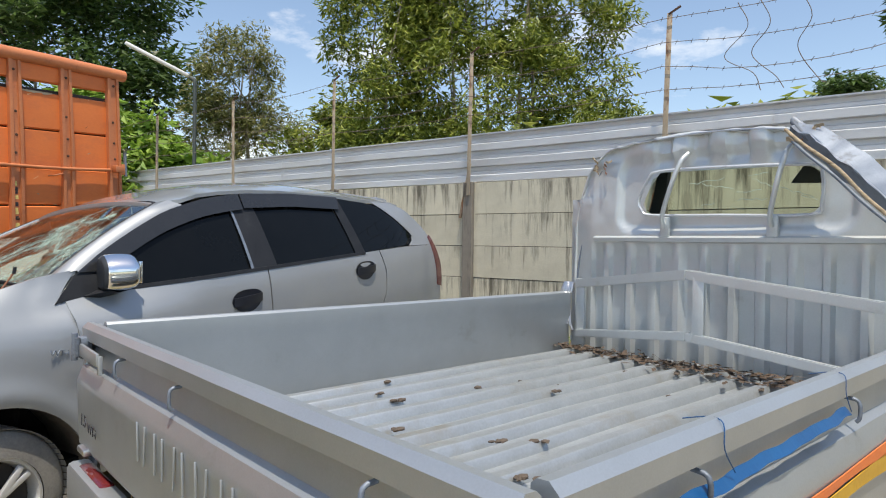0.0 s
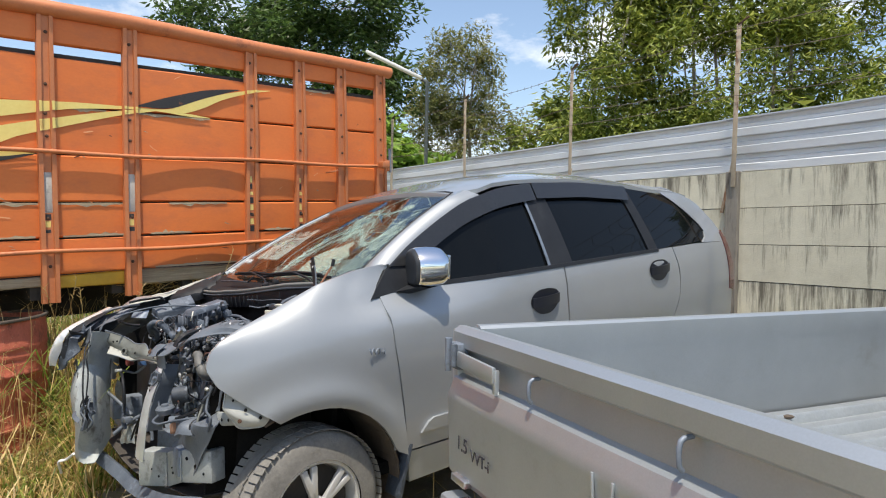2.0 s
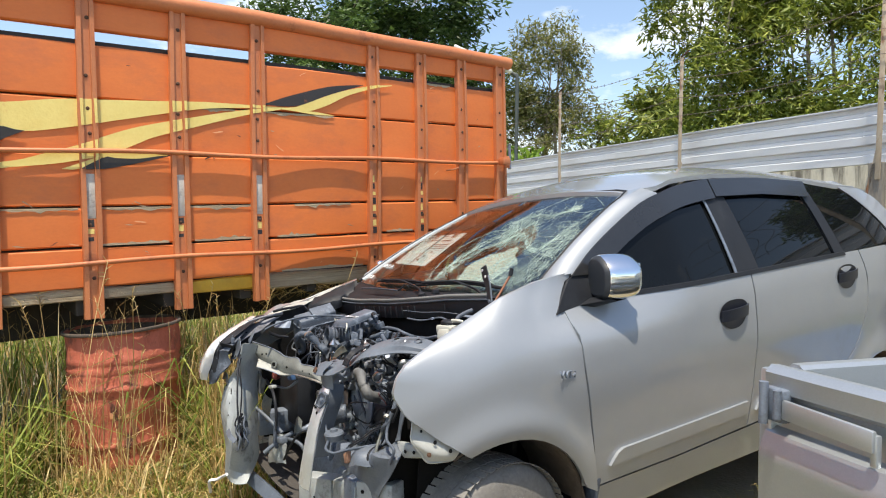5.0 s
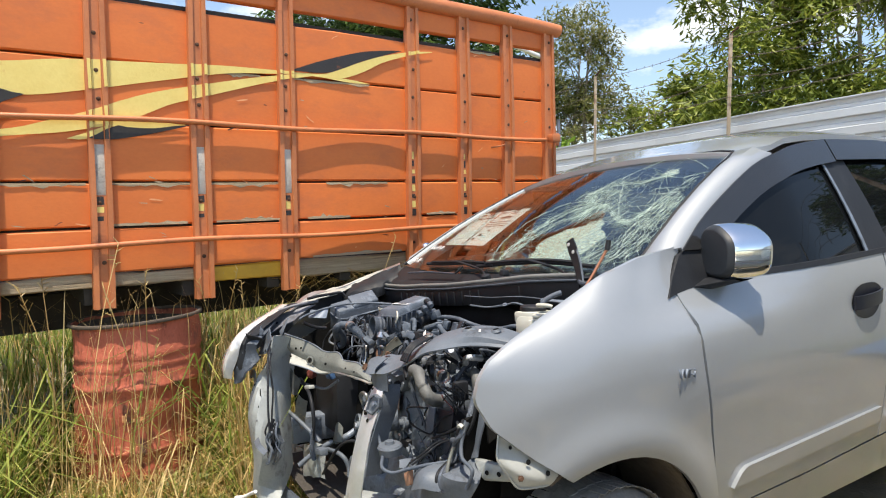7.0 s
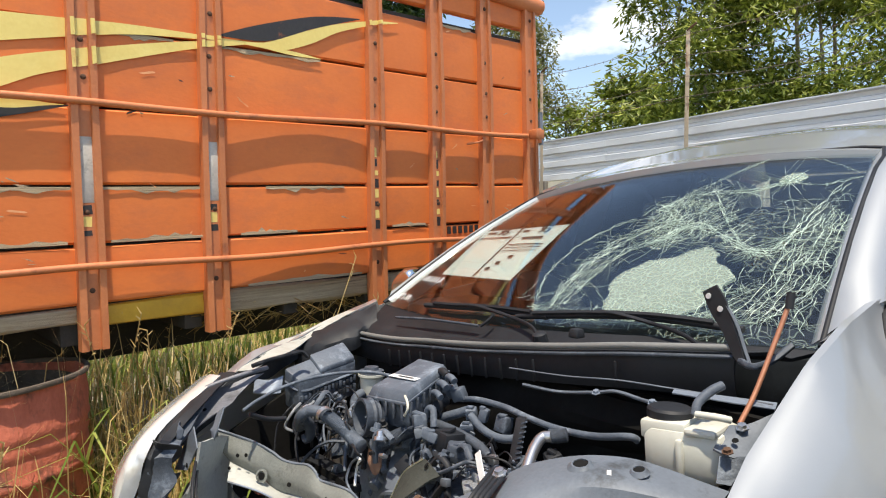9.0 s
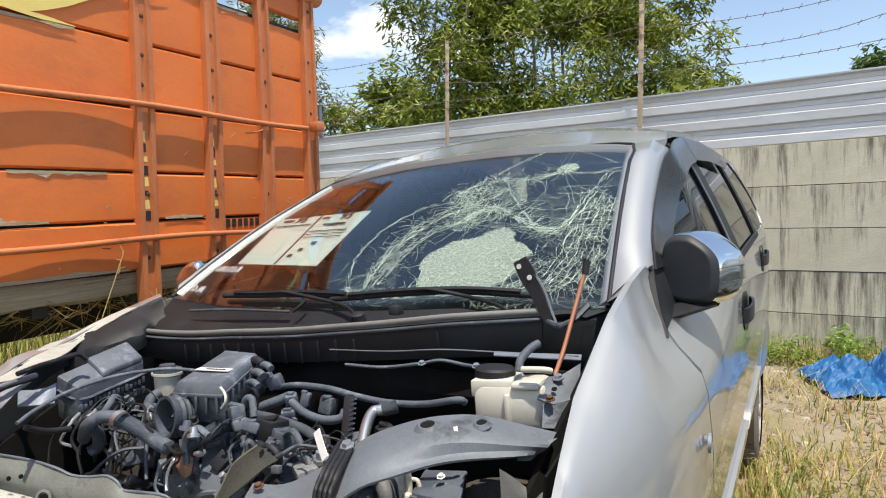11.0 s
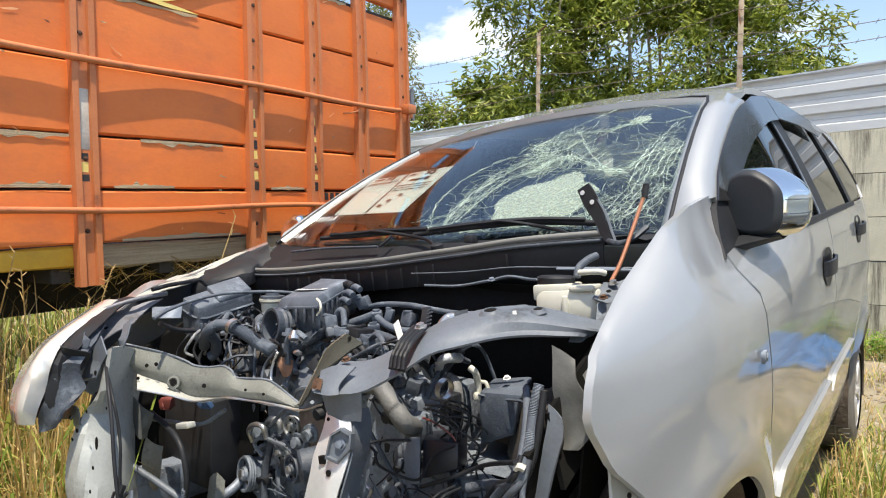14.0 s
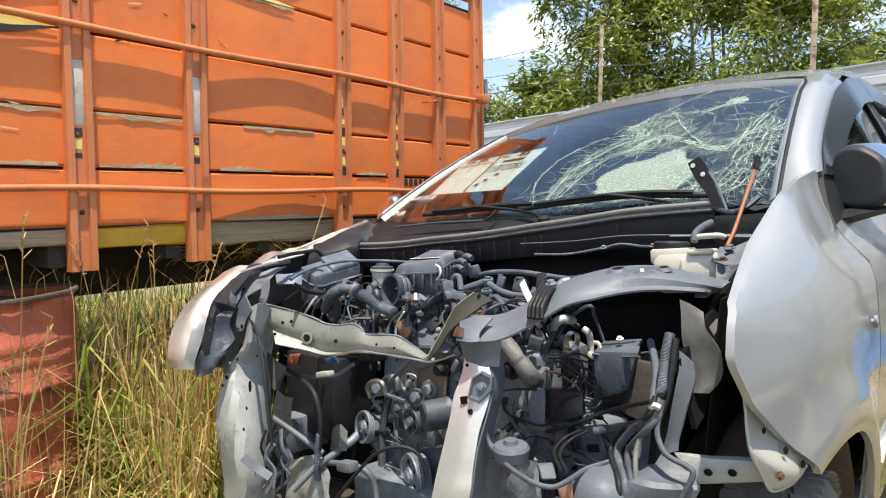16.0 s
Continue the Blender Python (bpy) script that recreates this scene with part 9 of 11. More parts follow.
# hoses over the engine
hose("intake_hose", [(1.600, -0.275, 0.801), (1.580, -0.291, 0.836), (1.550, -0.294, 0.852), (1.530, -0.262, 0.851)], 0.013, DUSTY_RUBBER, n=12, ribs=0.06)
hose("intake_hose", [(1.530, -0.262, 0.848), (1.530, -0.207, 0.834), (1.520, -0.168, 0.814), (1.510, -0.130, 0.800)], 0.0145, DUSTY_RUBBER, n=14, ribs=0.09, k=8)
clamp((1.535, -0.250, 0.850), (0, 1, -0.3), 0.018)
hose("branch_hose", [(1.585, -0.276, 0.834), (1.600, -0.227, 0.819), (1.610, -0.214, 0.792), (1.620, -0.224, 0.782)], 0.013, RUBBER, n=10)
hose("intake_hose", [(1.490, -0.113, 0.802), (1.470, -0.086, 0.817), (1.440, -0.065, 0.833), (1.420, -0.044, 0.847)], 0.015, GREY_PLASTIC, n=14, ribs=0.10, k=8)
hose("breather_hose", [(1.370, -0.036, 0.847), (1.370, 0.024, 0.845), (1.380, 0.104, 0.840), (1.400, 0.167, 0.833)], 0.0105, RUBBER, n=12, ribs=0.07, k=8)
hose("breather_hose", [(1.340, -0.057, 0.851), (1.320, -0.020, 0.866), (1.310, 0.005, 0.877)], 0.011, DUSTY_RUBBER, n=10)
hose("breather_hose", [(1.330, 0.034, 0.874), (1.340, 0.078, 0.859), (1.340, 0.127, 0.851), (1.330, 0.164, 0.856), (1.320, 0.170, 0.871)], 0.009, DUSTY_RUBBER, n=10)
hose("vacuum_hose", [(1.410, -0.024, 0.864), (1.410, -0.017, 0.891), (1.410, 0.000, 0.893), (1.420, 0.015, 0.861)], 0.0075, DUSTY_RUBBER, n=8, ribs=0.06)
hose("coolant_pipe", [(1.360, 0.290, 0.898), (1.370, 0.276, 0.894), (1.400, 0.283, 0.880), (1.460, 0.318, 0.858)], 0.0105, BRIGHT_STEEL, n=12)
hose("pipe_sleeve", [(1.355, 0.281, 0.896), (1.350, 0.296, 0.898), (1.340, 0.311, 0.902)], 0.0125, RUBBER, n=10, ribs=0.08)
for q, s_, m in (((1.425, -0.030, 0.867), (0.03, 0.035, 0.03), DUSTY_PLASTIC), ((1.440, -0.003, 0.849), (0.03, 0.03, 0.022), STEEL_GREY), ((1.430, 0.022, 0.846), (0.03, 0.04, 0.022), DUSTY_PLASTIC), ((1.410, 0.053, 0.838), (0.05, 0.05, 0.045), BLACK), ((1.420, 0.096, 0.828), (0.05, 0.045, 0.035), GREY_PLASTIC), ((1.320, 0.025, 0.874), (0.022, 0.026, 0.03), DUSTY_PLASTIC), ((1.320, 0.065, 0.881), (0.02, 0.02, 0.03), DUSTY_PLASTIC), ((1.320, 0.126, 0.875), (0.026, 0.032, 0.035), GREY_PLASTIC), ((1.345, 0.039, 0.852), (0.02, 0.03, 0.02), DUSTY_PLASTIC), ((1.450, 0.187, 0.805), (0.02, 0.02, 0.03), STEEL_GREY), ((1.400, 0.249, 0.840), (0.05, 0.03, 0.016), DUSTY_PLASTIC), ((1.430, 0.239, 0.817), (0.02, 0.02, 0.012), BRIGHT_STEEL), ((1.360, 0.296, 0.855), (0.03, 0.03, 0.03), BLACK)):
    bm = B()
    box(bm, q, s_, turn=(random.uniform(-20, 20), random.uniform(-20, 20), random.uniform(-40, 40)), bev=0.004)
    cn = part("connector", bm, m, car)
    bm = B()
    box(bm, Vector(q) + Vector((0.004, 0.0, s_[2] * 0.55)), (s_[0] * 0.5, s_[1] * 0.6, 0.006), turn=(random.uniform(-20, 20), 0, 20), bev=0.001)
    part("catch", bm, m, cn)
# finned regulator standing on the cover
prism("finned_rail", [(1.360, 0.199, 0.912), (1.360, 0.225, 0.914), (1.340, 0.209, 0.913), (1.340, 0.189, 0.911)], [(1.420, 0.236, 0.844), (1.420, 0.263, 0.853), (1.390, 0.242, 0.846), (1.390, 0.217, 0.837)], BLACK, 0.002)
for i in range(8):
    q = Vector((1.365, 0.226, 0.910)).lerp(Vector((1.415, 0.257, 0.860)), i / 7)
    bm = B()
    box(bm, q, (0.004, 0.014, 0.003), turn=(25, 0, 0))
    part("fin", bm, DUSTY_PLASTIC, car)
flat_bar("white_tag", [(1.540, 0.282, 0.905), (1.550, 0.299, 0.887), (1.560, 0.317, 0.870)], 0.014, 0.002, CHALK, up=(1, -0.2, 0.3), ripple=0)
hose("ribbed_sleeve", [(1.420, 0.189, 0.826), (1.440, 0.209, 0.810), (1.460, 0.229, 0.796)], 0.012, DUSTY_RUBBER, ribs=0.15)
# loops of wire before the engine
hose("loop_wire", [(1.630, 0.037, 0.833), (1.650, 0.031, 0.806), (1.660, 0.029, 0.776), (1.660, 0.047, 0.757)], 0.003, DUSTY_RUBBER, n=5)
hose("loop_wire", [(1.600, -0.022, 0.849), (1.620, 0.030, 0.848), (1.630, 0.054, 0.829), (1.650, 0.043, 0.801)], 0.0025, BLACK, n=5)
hose("loop_wire", [(1.630, 0.040, 0.828), (1.650, 0.048, 0.795), (1.660, 0.059, 0.773)], 0.003, CHALK, n=5)
# near side: pipes, wire nest, control box, resonator
hose("radiator_hose", [(1.610, 0.274, 0.789), (1.620, 0.320, 0.790), (1.630, 0.363, 0.763), (1.610, 0.380, 0.730), (1.570, 0.397, 0.717)], 0.0185, HOSE_GREY, n=14, ribs=0.05, k=8)
hose("coolant_pipe", [(1.500, 0.333, 0.851), (1.530, 0.352, 0.816), (1.550, 0.381, 0.802), (1.550, 0.409, 0.799)], 0.0095, PALE_STEEL, n=10)
hose("coolant_pipe", [(1.540, 0.390, 0.809), (1.530, 0.391, 0.829), (1.520, 0.401, 0.835), (1.500, 0.412, 0.832)], 0.0105, PALE_STEEL, n=10)
hose("radiator_hose", [(1.555, 0.403, 0.796), (1.560, 0.437, 0.800), (1.570, 0.460, 0.784), (1.570, 0.464, 0.753)], 0.0165, HOSE_GREY, n=12)
clamp((1.557, 0.413, 0.799), (0.1, 1, -0.1), 0.017)
hose("pale_pipe", [(1.530, 0.458, 0.823), (1.540, 0.477, 0.817), (1.545, 0.487, 0.800), (1.545, 0.488, 0.777)], 0.0075, PALE_PLASTIC, n=10)
hose("pale_pipe", [(1.540, 0.487, 0.801), (1.540, 0.500, 0.801), (1.540, 0.505, 0.791)], 0.0045, PALE_PLASTIC, n=8)
hose("cross_pipe", [(1.580, 0.333, 0.765), (1.570, 0.368, 0.773), (1.550, 0.394, 0.778)], 0.0140, HOSE_GREY, n=10)
for q, s_, m in (((1.600, 0.385, 0.796), (0.025, 0.03, 0.03), GREY_PLASTIC), ((1.580, 0.315, 0.794), (0.04, 0.05, 0.03), ALLOY), ((1.560, 0.335, 0.811), (0.03, 0.05, 0.03), ALLOY), ((1.580, 0.388, 0.759), (0.02, 0.02, 0.012), RED_DULL), ((1.560, 0.495, 0.780), (0.018, 0.022, 0.016), PALE_PLASTIC), ((1.550, 0.272, 0.815), (0.04, 0.06, 0.02), ALLOY), ((1.560, 0.328, 0.782), (0.03, 0.02, 0.04), ALLOY_BROWN)):
    bm = B()
    box(bm, view_scaled(q), s_, turn=(random.uniform(-20, 20), random.uniform(-20, 20), random.uniform(-40, 40)), bev=0.004)
    part("connector", bm, m, car)
for i in range(13):
    a = Vector((1.600, 0.413, 0.755)) + Vector((random.uniform(-0.02, 0.02), random.uniform(-0.01, 0.06), random.uniform(-0.015, 0.025)))
    e = Vector((random.uniform(-0.02, 0.02), random.uniform(0.04, 0.10), random.uniform(-0.03, 0.02)))
    hose("bare_wire", [a, a + e * 0.5 + Vector((0.01, 0, 0.012)), a + e, a + e + Vector((0.0, random.uniform(-0.02, 0.01), -0.03)), a + e * 0.6 + Vector((0, 0, -0.05))], 0.0022, RED_DULL if i == 4 else BLACK, n=5)
hose("bent_wire", [(1.640, 0.408, 0.718), (1.660, 0.366, 0.714), (1.670, 0.342, 0.705), (1.670, 0.354, 0.695), (1.670, 0.363, 0.674), (1.660, 0.392, 0.662), (1.650, 0.433, 0.658), (1.640, 0.445, 0.679), (1.630, 0.456, 0.702), (1.620, 0.489, 0.719)], 0.0028, BLACK, n=6)
prism("control_bracket", [(1.630, 0.383, 0.712), (1.630, 0.422, 0.719), (1.615, 0.413, 0.717), (1.615, 0.376, 0.711)], [(1.640, 0.397, 0.641), (1.640, 0.430, 0.646), (1.625, 0.420, 0.643), (1.625, 0.390, 0.638)], STEEL_GREY, 0.002)
prism("control_unit", [(1.620, 0.420, 0.717), (1.620, 0.495, 0.725), (1.560, 0.476, 0.718), (1.560, 0.395, 0.708)], [(1.630, 0.427, 0.652), (1.630, 0.501, 0.685), (1.570, 0.480, 0.671), (1.570, 0.396, 0.640)], CONTROL_BLUE, 0.004)
hose("control_unit_stay", [(1.645, 0.436, 0.646), (1.650, 0.501, 0.677), (1.650, 0.564, 0.711), (1.640, 0.609, 0.734)], 0.004, BLACK, n=6)
rs = prism("resonator_box", [(1.560, 0.500, 0.789), (1.560, 0.583, 0.798), (1.480, 0.559, 0.811), (1.480, 0.477, 0.796)], [(1.570, 0.509, 0.701), (1.570, 0.576, 0.731), (1.490, 0.552, 0.717), (1.490, 0.479, 0.693)], DUSTY_PLASTIC, 0.006)
hose("moulded_edge", [(1.564, 0.502, 0.785), (1.566, 0.542, 0.785), (1.564, 0.585, 0.791)], 0.003, DUSTY_PLASTIC, n=5, parent=rs)
bolt((1.530, 0.537, 0.812), 0.006, m=CHALK)
for i, (pts, r) in enumerate((([(1.570, 0.610, 0.837), (1.585, 0.609, 0.801), (1.600, 0.611, 0.756), (1.610, 0.609, 0.724)], 0.0085), ([(1.570, 0.593, 0.821), (1.585, 0.598, 0.780), (1.600, 0.598, 0.734), (1.620, 0.599, 0.705)], 0.0065), ([(1.575, 0.622, 0.830), (1.590, 0.623, 0.784), (1.600, 0.619, 0.738), (1.615, 0.612, 0.702)], 0.006))):
    hose("wiring_loom", pts, r, BLACK if i == 2 else DUSTY_RUBBER, ribs=0.10, k=9)
hose("wiring_loom", [(1.615, 0.612, 0.735), (1.630, 0.608, 0.704), (1.640, 0.587, 0.682), (1.655, 0.577, 0.647), (1.665, 0.579, 0.604), (1.670, 0.584, 0.560)], 0.007, DUSTY_RUBBER, n=10)
hose("wiring_loom", [(1.615, 0.618, 0.733), (1.630, 0.615, 0.704), (1.640, 0.599, 0.682), (1.655, 0.587, 0.648), (1.665, 0.590, 0.607), (1.670, 0.596, 0.564)], 0.006, RUBBER, n=10)
hose("wiring_loom", [(1.620, 0.608, 0.738), (1.635, 0.602, 0.706), (1.645, 0.582, 0.686), (1.660, 0.570, 0.649), (1.670, 0.570, 0.603), (1.675, 0.575, 0.559)], 0.005, BLACK, n=8)
hose("wiring_loom", [(1.620, 0.608, 0.726), (1.630, 0.594, 0.692), (1.640, 0.569, 0.680), (1.650, 0.534, 0.668)], 0.009, RUBBER, ribs=0.09, k=9)
hose("wiring_loom", [(1.625, 0.617, 0.710), (1.635, 0.619, 0.680), (1.645, 0.639, 0.655), (1.645, 0.671, 0.645), (1.645, 0.681, 0.633), (1.650, 0.665, 0.592)], 0.0048, DUSTY_RUBBER)
hose("wiring_loom", [(1.630, 0.604, 0.699), (1.650, 0.594, 0.659), (1.660, 0.595, 0.616), (1.660, 0.601, 0.571)], 0.0045, OLIVE_STEEL)
hose("tape_band", [(1.635, 0.606, 0.722), (1.635, 0.613, 0.727), (1.632, 0.621, 0.724)], 0.0058, CREAM, n=6)
hose("wiring_loom", [(1.770, 0.392, 0.714), (1.780, 0.398, 0.683), (1.780, 0.408, 0.652), (1.780, 0.435, 0.626), (1.770, 0.462, 0.602), (1.760, 0.499, 0.598), (1.740, 0.523, 0.610), (1.710, 0.546, 0.624), (1.670, 0.575, 0.634)], 0.0046, DUSTY_RUBBER)
hose("tape_band", [(1.785, 0.414, 0.652), (1.785, 0.421, 0.646)], 0.0058, CREAM, n=6)
for i in range(2):
    hose("blue_cable", [Vector((1.650, 0.523, 0.667)) + Vector((0, -0.012 * i, 0)), Vector((1.670, 0.502, 0.653)) + Vector((0, -0.012 * i, 0)), Vector((1.690, 0.490, 0.631)) + Vector((0, -0.012 * i, 0)), Vector((1.700, 0.492, 0.605)) + Vector((0, -0.012 * i, 0))], 0.003, BLACK, n=6)
prism("plug", [(1.720, 0.450, 0.609), (1.720, 0.484, 0.620), (1.700, 0.471, 0.616), (1.700, 0.437, 0.605)], [(1.720, 0.457, 0.586), (1.720, 0.484, 0.596), (1.700, 0.472, 0.589), (1.700, 0.444, 0.579)], STEEL_GREY, 0.003)
prism("orange_plug", [(1.720, 0.484, 0.583), (1.720, 0.513, 0.602), (1.700, 0.501, 0.595), (1.700, 0.472, 0.577)], [(1.720, 0.496, 0.555), (1.720, 0.517, 0.565), (1.700, 0.505, 0.558), (1.700, 0.484, 0.550)], RUST_PALE, 0.003)
q = Vector((1.700, 0.377, 0.619))
bm = B()
lathe(bm, q - Vector((0, 0, 0.02)), (0.1, 0, 1), [(0, 0.03), (0.02, 0.034), (0.026, 0.030), (0.028, 0.014), (0.036, 0.012), (0.038, 0.0)], n=22)
part("engine_mount", bm, STEEL_GREY, car)
loft("mount_arm", [[(1.740, 0.322, 0.613), (1.720, 0.347, 0.619), (1.690, 0.363, 0.618)], [(1.755, 0.337, 0.609), (1.740, 0.365, 0.614), (1.720, 0.391, 0.614)]], STEEL_GREY, nu=6, thick=0.005, ripple=0.002)
hose("hook", [(1.710, 0.378, 0.634), (1.710, 0.384, 0.647), (1.710, 0.375, 0.652)], 0.003, BRIGHT_STEEL, n=5)
loft("lower_case", [[(1.700, 0.292, 0.580), (1.690, 0.364, 0.590), (1.670, 0.424, 0.599)], [(1.710, 0.301, 0.542), (1.700, 0.372, 0.553), (1.680, 0.431, 0.558)], [(1.710, 0.302, 0.489), (1.700, 0.372, 0.507), (1.680, 0.432, 0.518)]], ENGINE_DARK, nu=12, k=4, thick=0.01, ripple=0.014, grain=16, smooth=25)
# small wires, pipes and stubs between the large parts
random.seed(11)
for i in range(24):
    a = Vector((random.uniform(1.47, 1.53), random.uniform(-0.12, 0.45), random.uniform(0.45, 0.75)))
    b = a + Vector((random.uniform(-0.03, 0.04), random.uniform(-0.10, 0.10), random.uniform(-0.10, 0.04)))
    c = b + Vector((random.uniform(-0.03, 0.04), random.uniform(-0.10, 0.10), random.uniform(-0.12, 0.05)))
    hose("wire", [a, (a + b) / 2 + Vector((0.02, 0, 0.02)), b, c], random.choice((0.002, 0.003, 0.005)), random.choice((BLACK, DUSTY_RUBBER, GREY_PLASTIC, RUBBER, STEEL_GREY)), n=5)
for i in range(44):
    a = Vector((random.uniform(1.34, 1.50), random.uniform(-0.42, 0.36), random.uniform(0.76, 0.84)))
    b = a + Vector((random.uniform(0.0, 0.08), random.uniform(-0.10, 0.10), random.uniform(-0.05, 0.03)))
    hose("engine_cable", [a, (a + b) / 2 + Vector((0, 0, random.uniform(0.01, 0.03))), b, b + Vector((0.03, random.uniform(-0.08, 0.08), -0.05))], random.choice((0.003, 0.004, 0.007)), random.choice((BLACK, DUSTY_RUBBER, RUBBER, BLACK, GREY_PLASTIC)), n=6)
for i in range(60):
    bm = B()
    c = Vector((random.uniform(1.30, 1.46), random.uniform(-0.42, 0.16), random.uniform(0.60, 0.815)))
    s_ = [random.uniform(0.012, 0.045) for _ in range(3)]
    if i % 3 == 0:
        d_ = Vector((random.uniform(-1, 1), random.uniform(-1, 1), random.uniform(-0.5, 1))).normalized()
        lathe(bm, c, d_, [(0, s_[0] * 0.5), (s_[1] * 0.6, s_[0] * 0.5), (s_[1] * 0.7, s_[0] * 0.35), (s_[1] * 1.2, s_[0] * 0.35), (s_[1] * 1.25, 0.004)], n=12)
    else:
        box(bm, c, s_, turn=[random.uniform(-40, 40) for _ in range(3)], bev=0.003)
    part(random.choice(("connector", "sensor", "bracket")), bm, random.choice((BLACK, GREY_PLASTIC, ALLOY, DUSTY_PLASTIC, STEEL_GREY)), car)
# near-black sheets added low behind the front frame, standing for shade
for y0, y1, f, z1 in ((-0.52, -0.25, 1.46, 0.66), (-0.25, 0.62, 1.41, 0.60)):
    loft("bay_shade_sheet", [[(f, y0, z1), (f + 0.02, (y0 + y1) / 2, z1 + 0.02), (f, y1, z1)], [(f + 0.01, y0, 0.48), (f + 0.03, (y0 + y1) / 2, 0.48), (f + 0.01, y1, 0.48)], [(f, y0, 0.30), (f + 0.02, (y0 + y1) / 2, 0.30), (f, y1, 0.30)]], DARK, nu=8, thick=0.004, ripple=0.006)
# closing tray, added to keep bright ground out of the dark bay
loft("undertray", [[(1.20, -0.6, 0.31), (1.20, 0.0, 0.30), (1.20, 0.6, 0.31)], [(1.72, -0.5, 0.33), (1.76, 0.0, 0.31), (1.66, 0.55, 0.33)]], CHASSIS, nu=8, thick=0.004, ripple=0.004)
# grimy fittings over the face of the engine
random.seed(23)
for i in range(90):
    near_side = i % 5 < 3
    y = random.uniform(0.18, 0.42) if near_side else random.uniform(-0.20, 0.20)
    z = random.uniform(0.44, 0.64 if near_side else 0.74)
    c = Vector((random.uniform(1.42, 1.47) if near_side else random.uniform(1.44, 1.465), y, z))
    bm = B()
    s_ = [random.uniform(0.006, 0.026) for _ in range(3)]
    kind = i % 4
    if kind == 0:
        lathe(bm, c, (1, random.uniform(-0.6, 0.6), random.uniform(-0.6, 0.6)), [(0, s_[0]), (0.006, s_[0]), (0.007, s_[0] * 0.6), (0.02, s_[0] * 0.55), (0.021, 0.002)], n=12)
    elif kind == 1:
        box(bm, c, (0.006, 0.04 + s_[0], 0.010), turn=(random.uniform(-80, 80), random.uniform(-20, 20), random.uniform(-20, 20)), bev=0.002)
    elif kind == 2:
        box(bm, c, [v * 1.2 for v in s_], turn=[random.uniform(-30, 30) for _ in range(3)], bev=0.002)
    else:
        d_ = Vector((random.uniform(-0.2, 0.5), random.uniform(-1, 1), random.uniform(-1, 1))).normalized()
        cyl(bm, c, c + d_ * random.uniform(0.03, 0.08), s_[0] * 0.4, n=8, bev=0.001)
    part(("fitting", "bracket", "connector", "pipe_stub")[kind], bm, random.choice((STEEL_GREY, ENGINE_DARK, BLACK, STEEL_GREY, DUSTY_PLASTIC, ALLOY, BLACK)), car)
for i in range(30):
    a = Vector((random.uniform(1.52, 1.60), random.uniform(0.24, 0.48), random.uniform(0.46, 0.70)))
    e = Vector((random.uniform(-0.03, 0.03), random.uniform(-0.12, 0.12), random.uniform(-0.12, 0.03)))
    hose("thin_wire", [a, a + e * 0.4 + Vector((0.015, 0, 0.015)), a + e * 0.8, a + e + Vector((0, random.uniform(-0.04, 0.04), -0.04))], random.choice((0.0014, 0.0018, 0.0026)), random.choice((BLACK, DUSTY_RUBBER, BLACK, STEEL_GREY)), n=5)
# small fittings over the top of the engine
for i in range(90):
    c = Vector((random.uniform(1.33, 1.52), random.uniform(-0.40, 0.30), random.uniform(0.79, 0.845)))
    bm = B()
    s_ = [random.uniform(0.006, 0.02) for _ in range(3)]
    if i % 3 == 0:
        lathe(bm, c, (random.uniform(-0.4, 0.6), random.uniform(-0.5, 0.5), 1), [(0, s_[0] * 0.8), (0.008, s_[0] * 0.8), (0.009, s_[0] * 0.5), (0.02, s_[0] * 0.45), (0.021, 0.001)], n=10)
    else:
        box(bm, c, s_, turn=[random.uniform(-35, 35) for _ in range(3)], bev=0.0015)
    part(("fitting", "connector", "clip")[i % 3], bm, random.choice((STEEL_GREY, DUSTY_PLASTIC, BLACK, BLACK, DUSTY_PLASTIC, GREY_PLASTIC, BRIGHT_STEEL)), car)
for i in range(30):
    a = Vector((random.uniform(1.36, 1.50), random.uniform(-0.40, 0.28), random.uniform(0.82, 0.86)))
    e = Vector((random.uniform(-0.06, 0.06), random.uniform(-0.12, 0.12), random.uniform(-0.02, 0.02)))
    hose("thin_wire", [a, a + e * 0.5 + Vector((0, 0, 0.015)), a + e, a + e * 1.3 + Vector((0.02, 0, -0.04))], random.choice((0.0016, 0.0022, 0.003)), random.choice((BLACK, DUSTY_RUBBER, BLACK)), n=5)
# pale liner scraps and pipes low at the far side
loft("liner_scrap", [[(1.740, -0.279, 0.618), (1.745, -0.237, 0.612), (1.740, -0.214, 0.609)], [(1.750, -0.276, 0.565), (1.755, -0.229, 0.562), (1.750, -0.206, 0.558)], [(1.750, -0.252, 0.515), (1.755, -0.221, 0.516), (1.750, -0.213, 0.524)]], OLIVE_STEEL, nu=6, thick=0.002, ripple=0.006)
loft("liner_scrap", [[(1.740, -0.231, 0.456), (1.740, -0.143, 0.487), (1.720, -0.106, 0.482)], [(1.750, -0.228, 0.412), (1.750, -0.129, 0.438), (1.730, -0.083, 0.445)], [(1.750, -0.227, 0.351), (1.750, -0.128, 0.380), (1.730, -0.072, 0.390)]], PANEL_GREY, nu=8, thick=0.003, ripple=0.010)
loft("liner_scrap", [[(1.660, -0.161, 0.528), (1.660, -0.129, 0.546), (1.650, -0.110, 0.530)], [(1.670, -0.152, 0.478), (1.670, -0.123, 0.485), (1.660, -0.108, 0.486)]], OLIVE_STEEL, nu=5, thick=0.002, ripple=0.006)
